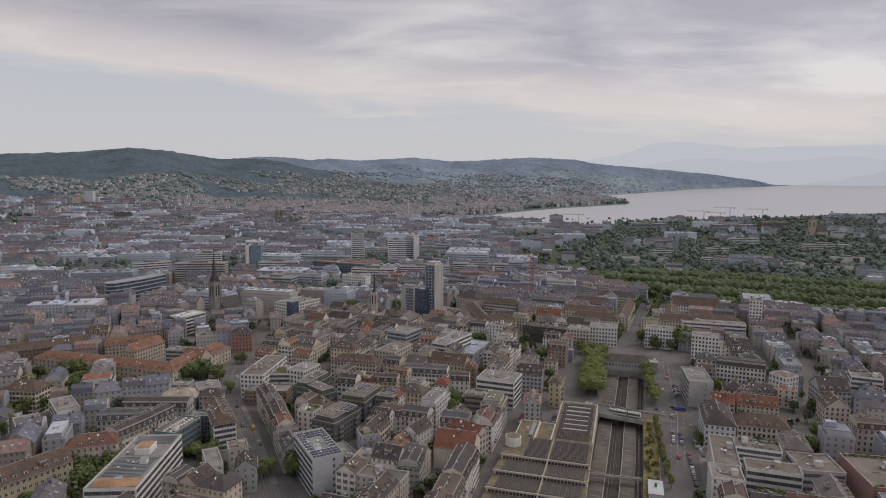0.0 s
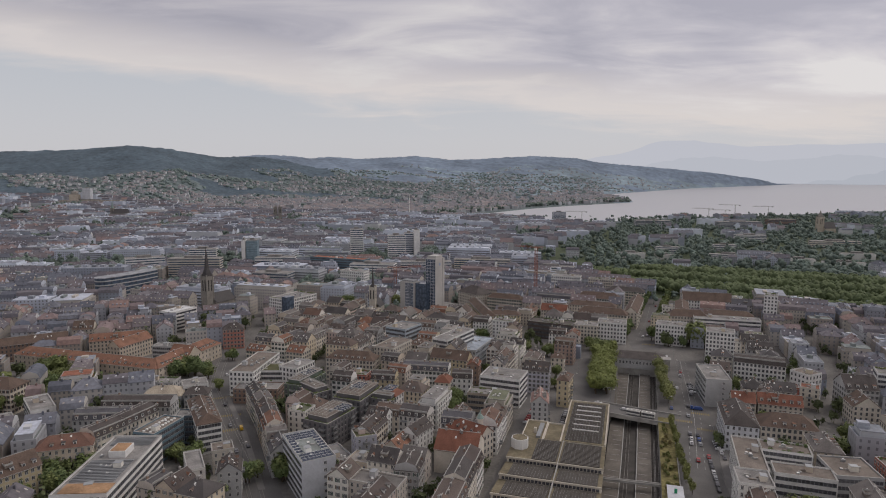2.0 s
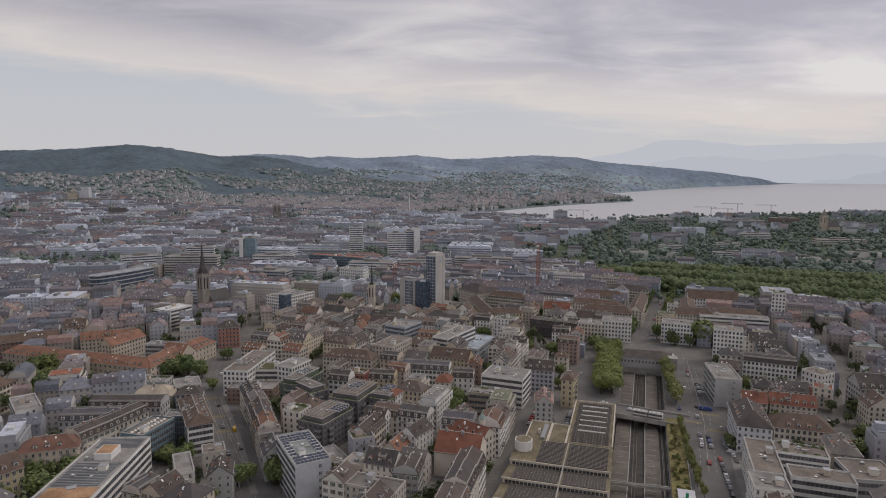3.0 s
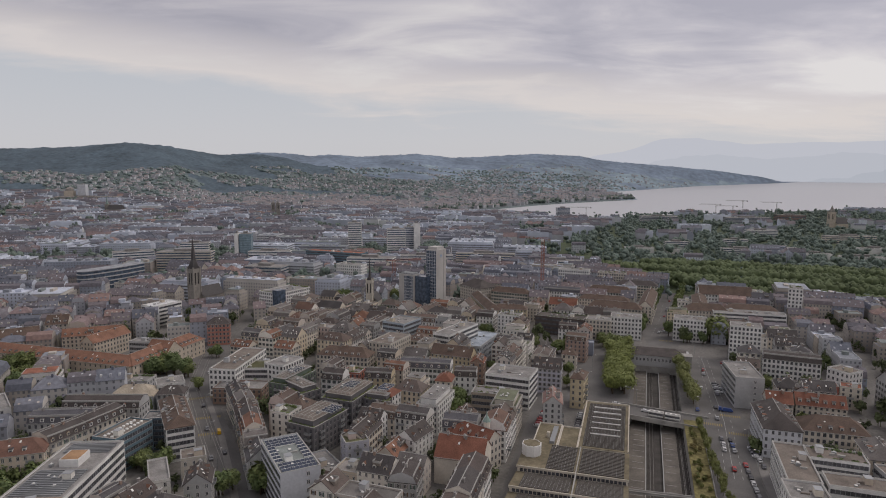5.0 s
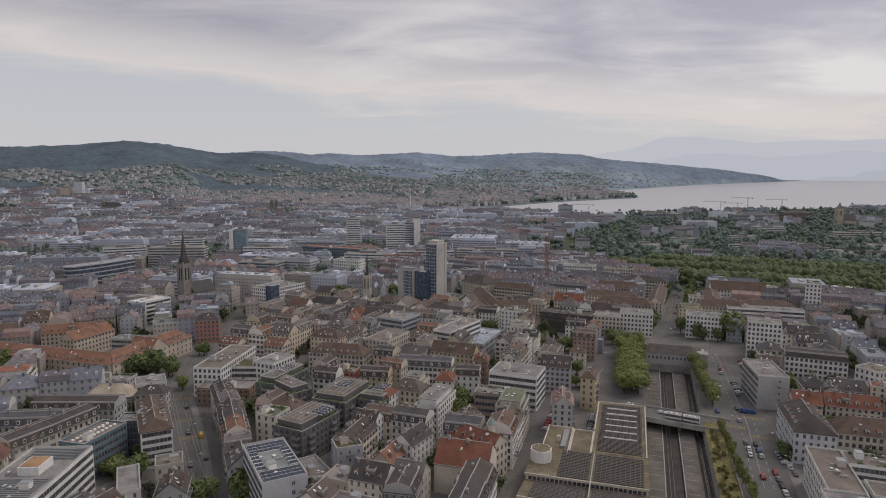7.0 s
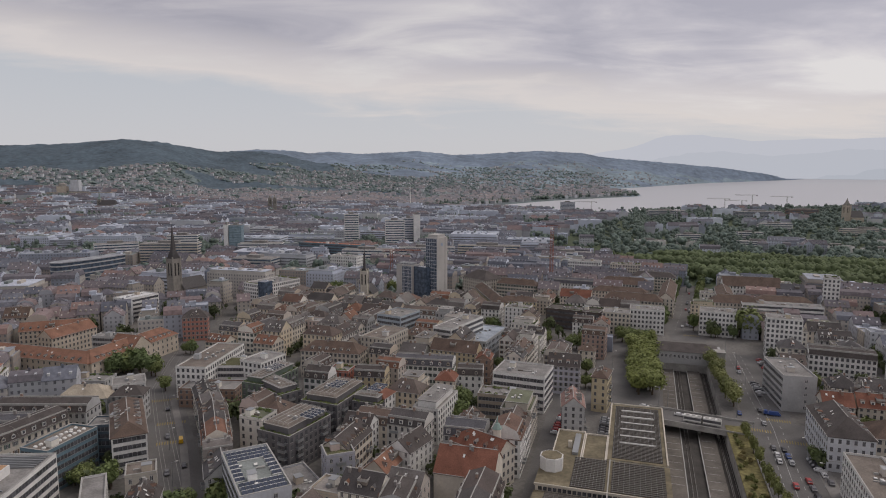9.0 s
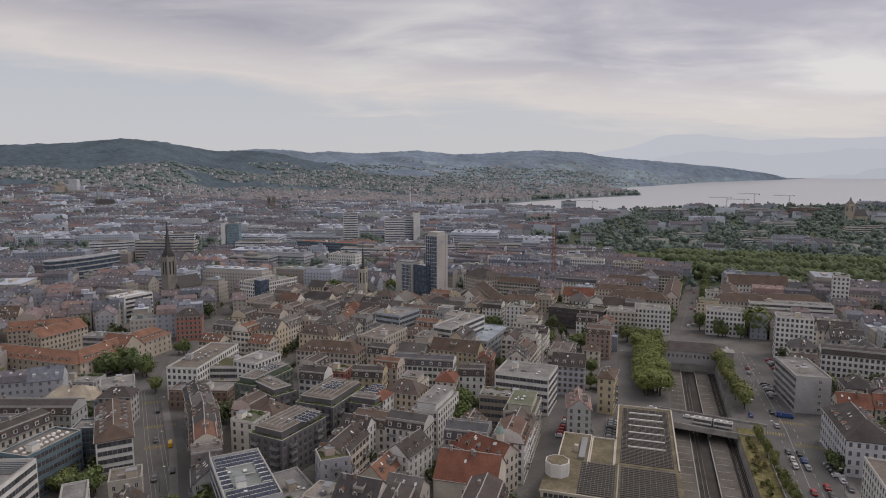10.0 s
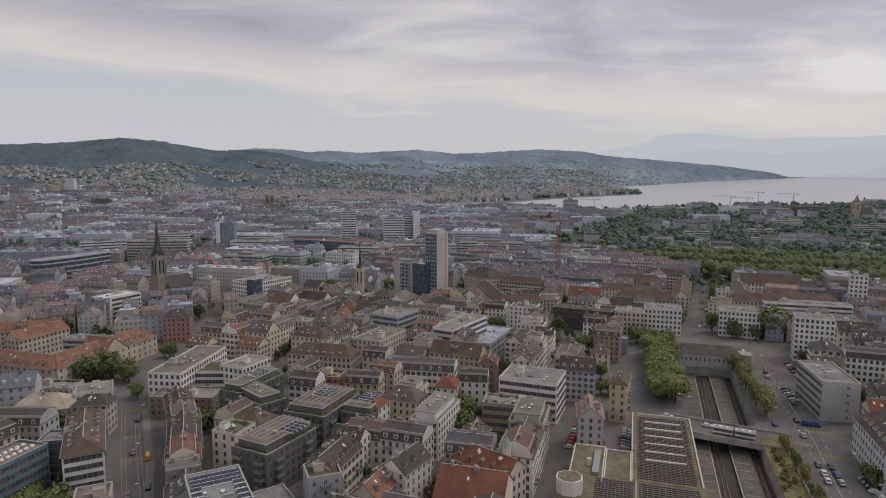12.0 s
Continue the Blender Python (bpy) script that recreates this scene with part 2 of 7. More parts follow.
# ---- building kit ----
class Geo:
    """Collects faces for one mesh."""

    smooth = False

    def __init__(self):
        self.v, self.f, self.m = [], [], []

    def face(self, pts, m=0):
        k = len(self.v)
        self.v.extend(pts)
        self.f.append(tuple(range(k, k + len(pts))))
        self.m.append(m)

    def box(self, x0, y0, z0, x1, y1, z1, m=0, bottom=False, top=None):
        k = len(self.v)
        self.v.extend([(x0, y0, z0), (x1, y0, z0), (x1, y1, z0), (x0, y1, z0), (x0, y0, z1), (x1, y0, z1), (x1, y1, z1), (x0, y1, z1)])
        q = [(0, 1, 5, 4), (1, 2, 6, 5), (2, 3, 7, 6), (3, 0, 4, 7), (4, 5, 6, 7)] + ([(3, 2, 1, 0)] if bottom else [])
        for i, a in enumerate(q):
            self.f.append(tuple(k + j for j in a))
            self.m.append(top if top is not None and i == 4 else m)

    def prism(self, poly, z0, z1, m=0, top=None, cap=True):
        """A ground plan (anticlockwise) drawn up from z0 to z1."""
        k, n = len(self.v), len(poly)
        self.v.extend([(x, y, z0) for x, y in poly] + [(x, y, z1) for x, y in poly])
        for i in range(n):
            j = (i + 1) % n
            self.f.append((k + i, k + j, k + n + j, k + n + i))
            self.m.append(m)
        if cap:
            self.f.append(tuple(k + n + i for i in range(n)))
            self.m.append(m if top is None else top)

    def tube(self, a, b, r0, r1, sides=8, m=0, cap=True):
        a, b = Vector(a), Vector(b)
        q = (b - a).to_track_quat("Z", "Y")
        k = len(self.v)
        for p, r in ((a, r0), (b, r1)):
            for i in range(sides):
                w = 2 * math.pi * i / sides
                self.v.append(tuple(p + q @ Vector((r * math.cos(w), r * math.sin(w), 0))))
        for i in range(sides):
            j = (i + 1) % sides
            self.f.append((k + i, k + j, k + sides + j, k + sides + i))
            self.m.append(m)
        if cap:
            self.f.append(tuple(k + sides + i for i in range(sides)))
            self.m.append(m)

    def place(self, other, mtx):
        k = len(self.v)
        a = np.array(other.v) @ np.array(mtx.to_3x3()).T + np.array(mtx.translation)
        self.v.extend(map(tuple, a.tolist()))
        self.f.extend(tuple(k + i for i in f) for f in other.f)
        self.m.extend(other.m)

    def weld(self):
        """Joins corners that lie on one another."""
        seen, idx, v = {}, [], []
        for q in self.v:
            k = (round(q[0], 3), round(q[1], 3), round(q[2], 3))
            if k not in seen:
                seen[k] = len(v)
                v.append(q)
            idx.append(seen[k])
        self.v, self.f = v, [tuple(idx[i] for i in f) for f in self.f]
        return self

    def ring(self, x0, y0, x1, y1, e, z0, z1, m=0):
        """A rim of width e round a rectangle."""
        o = [(x0, y0), (x1, y0), (x1, y1), (x0, y1)]
        n = [(x0 + e, y0 + e), (x1 - e, y0 + e), (x1 - e, y1 - e), (x0 + e, y1 - e)]
        for i in range(4):
            j = (i + 1) % 4
            self.face([(*o[i], z0), (*o[j], z0), (*o[j], z1), (*o[i], z1)], m)
            self.face([(*n[j], z0), (*n[i], z0), (*n[i], z1), (*n[j], z1)], m)
            self.face([(*o[i], z1), (*o[j], z1), (*n[j], z1), (*n[i], z1)], m)

    def mesh(self, name, *mats):
        me = bpy.data.meshes.new(name)
        me.from_pydata(self.v, [], self.f)
        for m in mats:
            me.materials.append(MATS[m] if isinstance(m, str) else m)
        if len(mats) > 1:
            me.polygons.foreach_set("material_index", self.m)
        if self.smooth:
            me.polygons.foreach_set("use_smooth", [True] * len(self.f))
        me.update()
        return me


def part(name, geo, mats, parent, label="", m=None):
    ob = new(name, geo if isinstance(geo, bpy.types.Mesh) else geo.mesh(name, *mats))
    ob.parent = parent
    if m is not None:
        ob.matrix_local = m
    if label:
        tagged(ob, label)
    return ob


def rot(ang):
    return math.cos(radians(ang)), math.sin(radians(ang))


TAKEN = []  # plans of what stands already: centre, angle, half sizes


def take(cx, cy, ang, hx, hy):
    TAKEN.append((cx, cy, *rot(ang), hx, hy, math.hypot(hx, hy)))


def clash(cx, cy, ang, hx, hy, gap=0.0):
    """Whether a rectangle meets one that stands already."""
    c, s = rot(ang)
    r = math.hypot(hx, hy)
    for x, y, c2, s2, ax, ay, ar in TAKEN:
        dx, dy = x - cx, y - cy
        if dx * dx + dy * dy > (r + ar + gap) ** 2:
            continue
        apart = False
        for ux, uy in ((c, s), (-s, c), (c2, s2), (-s2, c2)):
            d = abs(dx * ux + dy * uy)
            e = hx * abs(c * ux + s * uy) + hy * abs(-s * ux + c * uy) + ax * abs(c2 * ux + s2 * uy) + ay * abs(-s2 * ux + c2 * uy)
            if d > e + gap:
                apart = True
                break
        if not apart:
            return True
    return False


def inside(x, y, poly):
    hit = False
    for (x0, y0), (x1, y1) in zip(poly, poly[1:] + poly[:1]):
        if (y0 > y) != (y1 > y) and x < (x1 - x0) * (y - y0) / (y1 - y0) + x0:
            hit = not hit
    return hit


ROADS = []  # axis points and half width


def near_road(x, y, gap):
    for pts, half in ROADS:
        for (x0, y0), (x1, y1) in zip(pts, pts[1:]):
            dx, dy = x1 - x0, y1 - y0
            t = max(0, min(1, ((x - x0) * dx + (y - y0) * dy) / (dx * dx + dy * dy)))
            if math.hypot(x - x0 - t * dx, y - y0 - t * dy) < half + gap:
                return True
    return False

# ---- land: city plain, railway cutting, lake, hills ----
LAKE = [(-60, 2120), (252, 2000), (433, 1823), (637, 2018), (1065, 2179), (1660, 2445), (3500, 3400), (9000, 7000), (14000, 14000), (8000, 13500),
        (4900, 9250), (2574, 6559), (1023, 4232), (1079, 3729), (952, 3184), (553, 2810), (377, 2609), (130, 2253)]


def fold(x, y, z):
    """Draws the far distance in, keeping bearings and apparent heights, so that it all lies inside the camera's reach."""
    if y < 2600:
        return x, y, z
    k = (2600 + 2200 * (1 - math.exp((2600 - y) / 2200))) / y
    return x * k, y * k, 120 + (z - 120) * k


# skyline by bearing: elevation over the horizon and true depth of the crest, depth of the foot
BEAR = [-1.1, -0.70, -0.584, -0.486, -0.432, -0.343, -0.280, -0.236, -0.2, -0.173, -0.129, -0.04, 0.014, 0.06, 0.148, 0.211, 0.246, 0.345, 0.425, 0.496, 0.540, 0.60, 1.2]
RISE = [0.028, 0.034, 0.038, 0.0450, 0.042, 0.0265, 0.031, 0.029, 0.0255, 0.028, 0.0245, 0.029, 0.0235, 0.025, 0.030, 0.0265, 0.020, 0.012, 0.005, -0.004, -0.018, -0.03, -0.03]
CREST = [3500, 3500, 3500, 3500, 3600, 4300, 4800, 5200, 5500, 5800, 6500, 7500, 8000, 8200, 8500, 8800, 9000, 9000, 9100, 9200, 9300, 9400, 9400]
FOOT = [1700, 1750, 1800, 1900, 1950, 2100, 2200, 2300, 2400, 2500, 2600, 2650, 2700, 2800, 3000, 3300, 3800, 4600, 5600, 6800, 8000, 9000, 9000]


def lake_gap(x, y):
    """Distance to the lake's shore, negative in the water (numpy arrays)."""
    best = np.full(x.shape, 1e9)
    odd = np.zeros(x.shape, bool)
    for (x0, y0), (x1, y1) in zip(LAKE, LAKE[1:] + LAKE[:1]):
        dx, dy = x1 - x0, y1 - y0
        t = np.clip(((x - x0) * dx + (y - y0) * dy) / (dx * dx + dy * dy), 0, 1)
        best = np.minimum(best, np.hypot(x - x0 - t * dx, y - y0 - t * dy))
        if dy:
            odd ^= ((y0 > y) != (y1 > y)) & (x < (x1 - x0) * (y - y0) / dy + x0)
    return np.where(odd, -best, best)


def land_height(x, y):
    s = x / np.maximum(y, 1)
    rise, crest, foot = (np.interp(s, BEAR, a) for a in (RISE, CREST, FOOT))
    top = np.maximum(120 + rise * crest, 0)
    t = np.clip((y - foot) / (crest - foot), 0, 1.35)
    up = np.where(t <= 1, t * t * (3 - 2 * t) * 0.55 + t * 0.45, 1 - 0.5 * (t - 1))
    wave = np.sin(x * 0.011 + 1.3 * np.sin(y * 0.004)) * np.sin(y * 0.0071 + x * 0.002) * 9 * np.clip(t * 2, 0, 1) * np.clip(1.6 - 1.4 * t, 0.15, 1)
    z = np.maximum(top * up + wave * (top > 20), -0.0)
    g = lake_gap(x, y)
    return np.where(g < 0, np.maximum(-8, -2.5 + g * 0.06), np.minimum(z, -2.5 + g * 0.26 + np.where(y < 2000, 3, 0)).clip(-2.5))


def wooded(x, y, t):
    """Whether the slope is covered by woods: the crest and scattered groves."""
    patch = noise.noise(Vector((x * .0016, y * .0022, 2))) + .45 * noise.noise(Vector((x * .006, y * .006, 7)))
    return t > .50 + .30 * patch or (t > .06 and patch > .38)


def height_at(x, y):
    return float(land_height(np.array([float(x)]), np.array([float(y)]))[0]) if y > 1250 else 0.0


# railway cutting: centre line and half width, floor below the streets
CUT = [(70, 250), (98, 336), (115.5, 391), (126, 423), (145.5, 483)]
CUT_HALF, CUT_Z = 13.6, -6.0


def strip(pts, half):
    """Left and right edge of a band along a line."""
    left, right = [], []
    for i, (x, y) in enumerate(pts):
        ax, ay = pts[max(i - 1, 0)]
        bx, by = pts[min(i + 1, len(pts) - 1)]
        n = math.hypot(bx - ax, by - ay)
        ux, uy = (bx - ax) / n, (by - ay) / n
        left.append((x - uy * half, y + ux * half))
        right.append((x + uy * half, y - ux * half))
    return left, right


def band(name, pts, half, z, material, label, h=0.0, kind="structure"):
    g = Geo()
    left, right = strip(pts, half)
    for i in range(len(pts) - 1):
        q = [right[i], right[i + 1], left[i + 1], left[i]]
        if h:
            g.prism(q, z - h, z)
        else:
            g.face([(*p, z) for p in q])
    return tagged(new(name, g.mesh(name, material)), label, kind=kind)


cut_l, cut_r = strip(CUT, CUT_HALF)
bm = bmesh.new()
for ring in ([(-2600, -700), (2600, -700), (2600, 1250), (-2600, 1250)], cut_l + cut_r[::-1]):
    vs = [bm.verts.new((x, y, 0)) for x, y in ring]
    for i, v in enumerate(vs):
        bm.edges.new((v, vs[(i + 1) % len(vs)]))
bmesh.ops.triangle_fill(bm, use_beauty=True, use_dissolve=False, edges=bm.edges[:])
if bm.faces and sum(f.normal.z for f in bm.faces) < 0:
    bmesh.ops.reverse_faces(bm, faces=bm.faces[:])
me = bpy.data.meshes.new("ground")
bm.to_mesh(me)
bm.free()
me.materials.append(MATS["city_ground"])
tagged(new("ground", me), "grey asphalt and paved ground of the dense city", "ground", kind="structure")

g = Geo()
for side in (cut_l, cut_r):
    for a, b in zip(side, side[1:]):
        g.face([(*a, CUT_Z), (*b, CUT_Z), (*b, 0), (*a, 0)])
for i in (0, -1):
    g.face([(*cut_l[i], CUT_Z), (*cut_r[i], CUT_Z), (*cut_r[i], 0), (*cut_l[i], 0)])
tagged(new("cutting_wall", g.mesh("cutting_wall", "concrete")), "stained concrete retaining walls of the railway cutting", "wall", kind="structure")
band("cutting_floor", CUT, CUT_HALF, CUT_Z, "ballast", "brown ballast floor of the railway cutting")

# hills and far plain, one sheet from the city's edge to the horizon
S = np.linspace(-1.12, 1.15, 470)
Y = 1250 * (11500 / 1250) ** np.linspace(0, 1, 190)
SS, YY = np.meshgrid(S, Y)
XX = SS * np.maximum(YY, 1250) * 1.0
XX[0] = SS[0] * 1250 * 1.8
ZZ = land_height(XX, YY)
ZZ[0] = 0
CR, FT = np.interp(SS, BEAR, CREST), np.interp(SS, BEAR, FOOT)
TT = (YY - FT) / (CR - FT)
WOODED = np.zeros(XX.shape, bool)
for r in range(XX.shape[0]):
    for c in range(XX.shape[1]):
        x, y = XX[r, c], YY[r, c]
        WOODED[r, c] = wooded(x, y, TT[r, c])
        if WOODED[r, c] and ZZ[r, c] > 5:
            # uneven tops of the woods
            ZZ[r, c] += (4 + y * .0009) * noise.noise(Vector((x * .02, y * .02, 5))) + 2.5 * noise.noise(Vector((x * .06, y * .06, 1)))
pts = [fold(x, y, z) for x, y, z in zip(XX.ravel().tolist(), YY.ravel().tolist(), ZZ.ravel().tolist())]
nx = len(S)
faces = [(r * nx + c, r * nx + c + 1, (r + 1) * nx + c + 1, (r + 1) * nx + c) for r in range(len(Y) - 1) for c in range(nx - 1)]
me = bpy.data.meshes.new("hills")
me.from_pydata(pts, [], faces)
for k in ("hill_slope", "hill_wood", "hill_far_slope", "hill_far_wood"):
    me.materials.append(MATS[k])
# farther slopes take the pair with more haze in its colour
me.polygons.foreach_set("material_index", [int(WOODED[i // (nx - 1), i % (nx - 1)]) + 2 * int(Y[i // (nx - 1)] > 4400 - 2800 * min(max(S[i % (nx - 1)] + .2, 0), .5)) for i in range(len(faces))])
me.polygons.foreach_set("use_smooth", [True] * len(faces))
tagged(new("hills_ground", me), "wooded green hills and suburbs rising behind the city, blue haze painted in", "hills", kind="structure")

# lake
m = mat("water", [(0.43, 0.43, 0.45)], 0.36, bump=0.12, bump_scale=0.12, spec=0.9)
g = Geo()
S2, Y2 = np.linspace(-0.2, 1.5, 30), 1700 * (14000 / 1700) ** np.linspace(0, 1, 40)
pts = [fold(s * y, y, -3.0) for y in Y2.tolist() for s in S2.tolist()]
faces = [(r * 30 + c, r * 30 + c + 1, (r + 1) * 30 + c + 1, (r + 1) * 30 + c) for r in range(39) for c in range(29)]
me = bpy.data.meshes.new("lake")
me.from_pydata(pts, [], faces)
me.materials.append(m)
me.polygons.foreach_set("use_smooth", [True] * len(faces))
tagged(new("lake_water", me), "pale calm lake reflecting the cloudy sky", "lake", kind="structure")


# mountains far away, their haze painted into glowing colour
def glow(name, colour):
    """A plain backdrop of distance whose own pale glow stands in for haze."""
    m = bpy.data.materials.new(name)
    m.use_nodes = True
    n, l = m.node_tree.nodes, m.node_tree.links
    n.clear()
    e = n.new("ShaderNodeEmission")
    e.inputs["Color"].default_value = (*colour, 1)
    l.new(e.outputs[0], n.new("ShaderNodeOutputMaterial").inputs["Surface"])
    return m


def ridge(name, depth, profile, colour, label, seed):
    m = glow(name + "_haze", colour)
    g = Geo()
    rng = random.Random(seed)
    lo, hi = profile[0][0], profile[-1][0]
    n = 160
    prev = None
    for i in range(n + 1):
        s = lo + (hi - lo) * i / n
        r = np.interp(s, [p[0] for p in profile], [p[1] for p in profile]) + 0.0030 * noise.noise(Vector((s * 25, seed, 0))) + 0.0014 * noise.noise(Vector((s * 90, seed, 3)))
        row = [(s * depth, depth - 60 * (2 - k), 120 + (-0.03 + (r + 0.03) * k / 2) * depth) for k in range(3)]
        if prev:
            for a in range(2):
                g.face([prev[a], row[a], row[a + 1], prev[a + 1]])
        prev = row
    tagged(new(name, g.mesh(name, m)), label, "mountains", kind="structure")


# haze set in the glow colour, paler from ridge to ridge
ridge("mountain_backdrop", 4880, [(-1.1, 0.005), (0.1, 0.010), (0.2, 0.022), (0.28, 0.034), (0.31, 0.043), (0.33, 0.052), (0.36, 0.054), (0.40, 0.054), (0.44, 0.050), (0.48, 0.045), (0.52, 0.047), (0.57, 0.050), (0.62, 0.049), (0.68, 0.052), (0.75, 0.047), (1.2, 0.040)], (0.505, 0.515, 0.57), "pale mountains on the horizon, haze painted into their glow", 3)
ridge("far_hill_backdrop", 4820, [(0.24, -0.02), (0.30, 0.010), (0.34, 0.022), (0.42, 0.030), (0.5, 0.024), (0.55, 0.026), (0.62, 0.034), (0.7, 0.030), (0.9, 0.03), (1.2, 0.02)], (0.47, 0.485, 0.54), "hills beyond the lake, blue-grey haze painted into their glow", 5)
ridge("far_shore_backdrop", 4780, [(0.40, -0.025), (0.50, -0.016), (0.56, -0.002), (0.62, 0.006), (0.7, 0.010), (0.9, 0.012), (1.2, 0.012)], (0.43, 0.45, 0.505), "wooded shore at the lake's far end, blue-grey haze painted in", 7)

# ---- houses ----
WALLS = {"white": (0.70, 0.69, 0.67), "cream": (0.61, 0.56, 0.485), "beige": (0.51, 0.47, 0.41), "beigewall": (0.36, 0.31, 0.25), "grey": (0.40, 0.40, 0.40),
         "pale": (0.52, 0.53, 0.56), "lav": (0.44, 0.44, 0.50), "yellow": (0.48, 0.41, 0.28), "sand": (0.49, 0.43, 0.355), "dark": (0.08, 0.065, 0.06),
         "darkgrey": (0.145, 0.14, 0.145), "darkblue": (0.10, 0.13, 0.16), "glassblue": (0.13, 0.195, 0.235), "redwall": (0.32, 0.12, 0.09), "brownwall": (0.26, 0.18, 0.14),
         "greenwall": (0.12, 0.15, 0.12), "bluewhite": (0.42, 0.45, 0.49), "bluegrey": (0.36, 0.41, 0.46), "pink": (0.55, 0.44, 0.40), "creampink": (0.60, 0.52, 0.44), "pinkbrown": (0.34, 0.25, 0.215), "coral": (0.42, 0.185, 0.145), "ochre": (0.43, 0.31, 0.19)}
TILES = {"brown": (0.12, 0.085, 0.067), "dark": (0.08, 0.069, 0.065), "slate": (0.10, 0.098, 0.108), "red": (0.19, 0.082, 0.055), "orange": (0.225, 0.118, 0.08),
         "pink": (0.28, 0.18, 0.155), "paletile": (0.38, 0.33, 0.26), "rust": (0.165, 0.092, 0.07)}
FLATS = {"gravel": (0.24, 0.23, 0.22), "terrace": (0.195, 0.168, 0.145), "green": (0.115, 0.115, 0.06), "dark": (0.11, 0.10, 0.09), "orange": (0.34, 0.21, 0.12), "pink": (0.30, 0.22, 0.20),
         "whiteroof": (0.56, 0.56, 0.56), "metal": (0.30, 0.31, 0.33), "solar": (0.22, 0.24, 0.23), "louver": (0.25, 0.24, 0.23), "bluewhite": (0.34, 0.38, 0.43), "red": (0.28, 0.12, 0.08)}
for k, c in WALLS.items():
    mat("wall_" + k, [c], 0.9, grain=0.06, grain_scale=1.2, stain=0.13, stain_scale=0.15, bump=0.02, bump_scale=4)
for k, c in TILES.items():
    mat("tile_" + k, [c], 0.8, grain=0.25, grain_scale=2.5, stain=0.22, stain_scale=0.2, bump=0.08, bump_scale=3)
for k, c in FLATS.items():
    mat("flat_" + k, [c], 0.95, grain=0.2, grain_scale=1.6, stain=0.3, stain_scale=0.16)

SMALL = {}


def small(key, make, *mats):
    """A mesh shared by all pieces of one kind and size."""
    if key not in SMALL:
        g = Geo()
        make(g)
        SMALL[key] = g.mesh(str(key[0]), *mats)
    return SMALL[key]


def window_mesh(w, h):
    """A casement: stone surround, white frame with a mullion, dark panes; faces -y."""
    def make(g):
        a = w / 2
        g.box(-a - .14, -.10, -.16, a + .14, 0, 0, 1)
        g.box(-a - .12, -.07, h, a + .12, 0, h + .12, 1)
        g.box(-a, -.045, 0, a, 0, h, 2)
        for x0, x1 in ((-a + .07, -.04), (.04, a - .07)):
            g.face([(x0, -.05, .08), (x1, -.05, .08), (x1, -.05, h - .08), (x0, -.05, h - .08)], 0)
    return small(("window", round(w, 1), round(h, 1)), make, "glass_dark", "sill_grey", "frame_white")


def shutter_window_mesh(w, h):
    def make(g):
        a = w / 2
        g.box(-a - .1, -.10, -.14, a + .1, 0, 0, 1)
        g.box(-a, -.045, 0, a, 0, h, 2)
        for x0, x1 in ((-a + .07, -.04), (.04, a - .07)):
            g.face([(x0, -.05, .08), (x1, -.05, .08), (x1, -.05, h - .08), (x0, -.05, h - .08)], 0)
        for s in (-1, 1):
            x0, x1 = sorted((s * (a + .03), s * (a + .55)))
            g.box(x0, -.08, 0, x1, -.02, h, 3)
    return small(("window", round(w, 1), round(h, 1), "s"), make, "glass_dark", "sill_grey", "frame_white", "shutter")


def band_mesh(span, h):
    def make(g):
        a = span / 2
        g.box(-a, -.05, 0, a, 0, h, 0)
        n = max(2, round(span / 1.6))
        for i in range(n + 1):
            x = -a + i * span / n
            g.box(x - .05, -.08, 0, x + .05, 0, h, 1)
        g.box(-a, -.10, -.12, a, 0, 0, 1)
    return small(("window_band", round(span, 1), round(h, 1)), make, "glass_dark", "metal_grey")


def balcony_mesh(w):
    def make(g):
        a = w / 2
        g.box(-a, -1.3, -.15, a, 0, 0, 0, bottom=True)
        g.box(-a, -1.3, 0, a, -1.22, 1.0, 1)
        for s in (-1, 1):
            x0, x1 = sorted((s * a, s * (a - .08)))
            g.box(x0, -1.22, 0, x1, 0, 1.0, 1)
    return small(("balcony", round(w, 1)), make, "sill_grey", "metal_grey")


def dormer_mesh(kind):
    """A small dormer whose front faces -y at the origin and which runs back into the roof."""
    def make(g):
        if kind == 0:
            g.box(-.75, 0, 0, .75, 2.4, 1.7, 0)
            g.box(-.92, -.18, 1.7, .92, 2.6, 1.86, 1)
        else:
            g.box(-.7, 0, 0, .7, 2.4, 1.25, 0)
            for s in (-1, 1):
                q = [(s * .9, -.15, 1.15), (0, -.15, 1.95), (0, 2.6, 1.95), (s * .9, 2.6, 1.15)]
                g.face(q if s < 0 else q[::-1], 1)
            g.face([(-.7, 0, 1.25), (.7, 0, 1.25), (0, 0, 1.85)], 0)
        g.box(-.48, -.05, .25, .48, 0, 1.3 if kind == 0 else 1.15, 2)
    return small(("dormer", kind), make, "frame_white" if kind == 0 else "plaster", "roof_tile", "glass_dark")


def chimney_mesh(v):
    def make(g):
        g.box(-.45, -.35, -2.2, .45, .35, 1.0, 0)
        g.box(-.52, -.42, 1.0, .52, .42, 1.15, 1)
        for x in ((-.2, .2) if v else (0,)):
            g.tube((x, 0, 1.15), (x, 0, 1.5), .12, .12, 6, 1)
    return small(("chimney", v), make, "chimney_brick", "sill_grey")


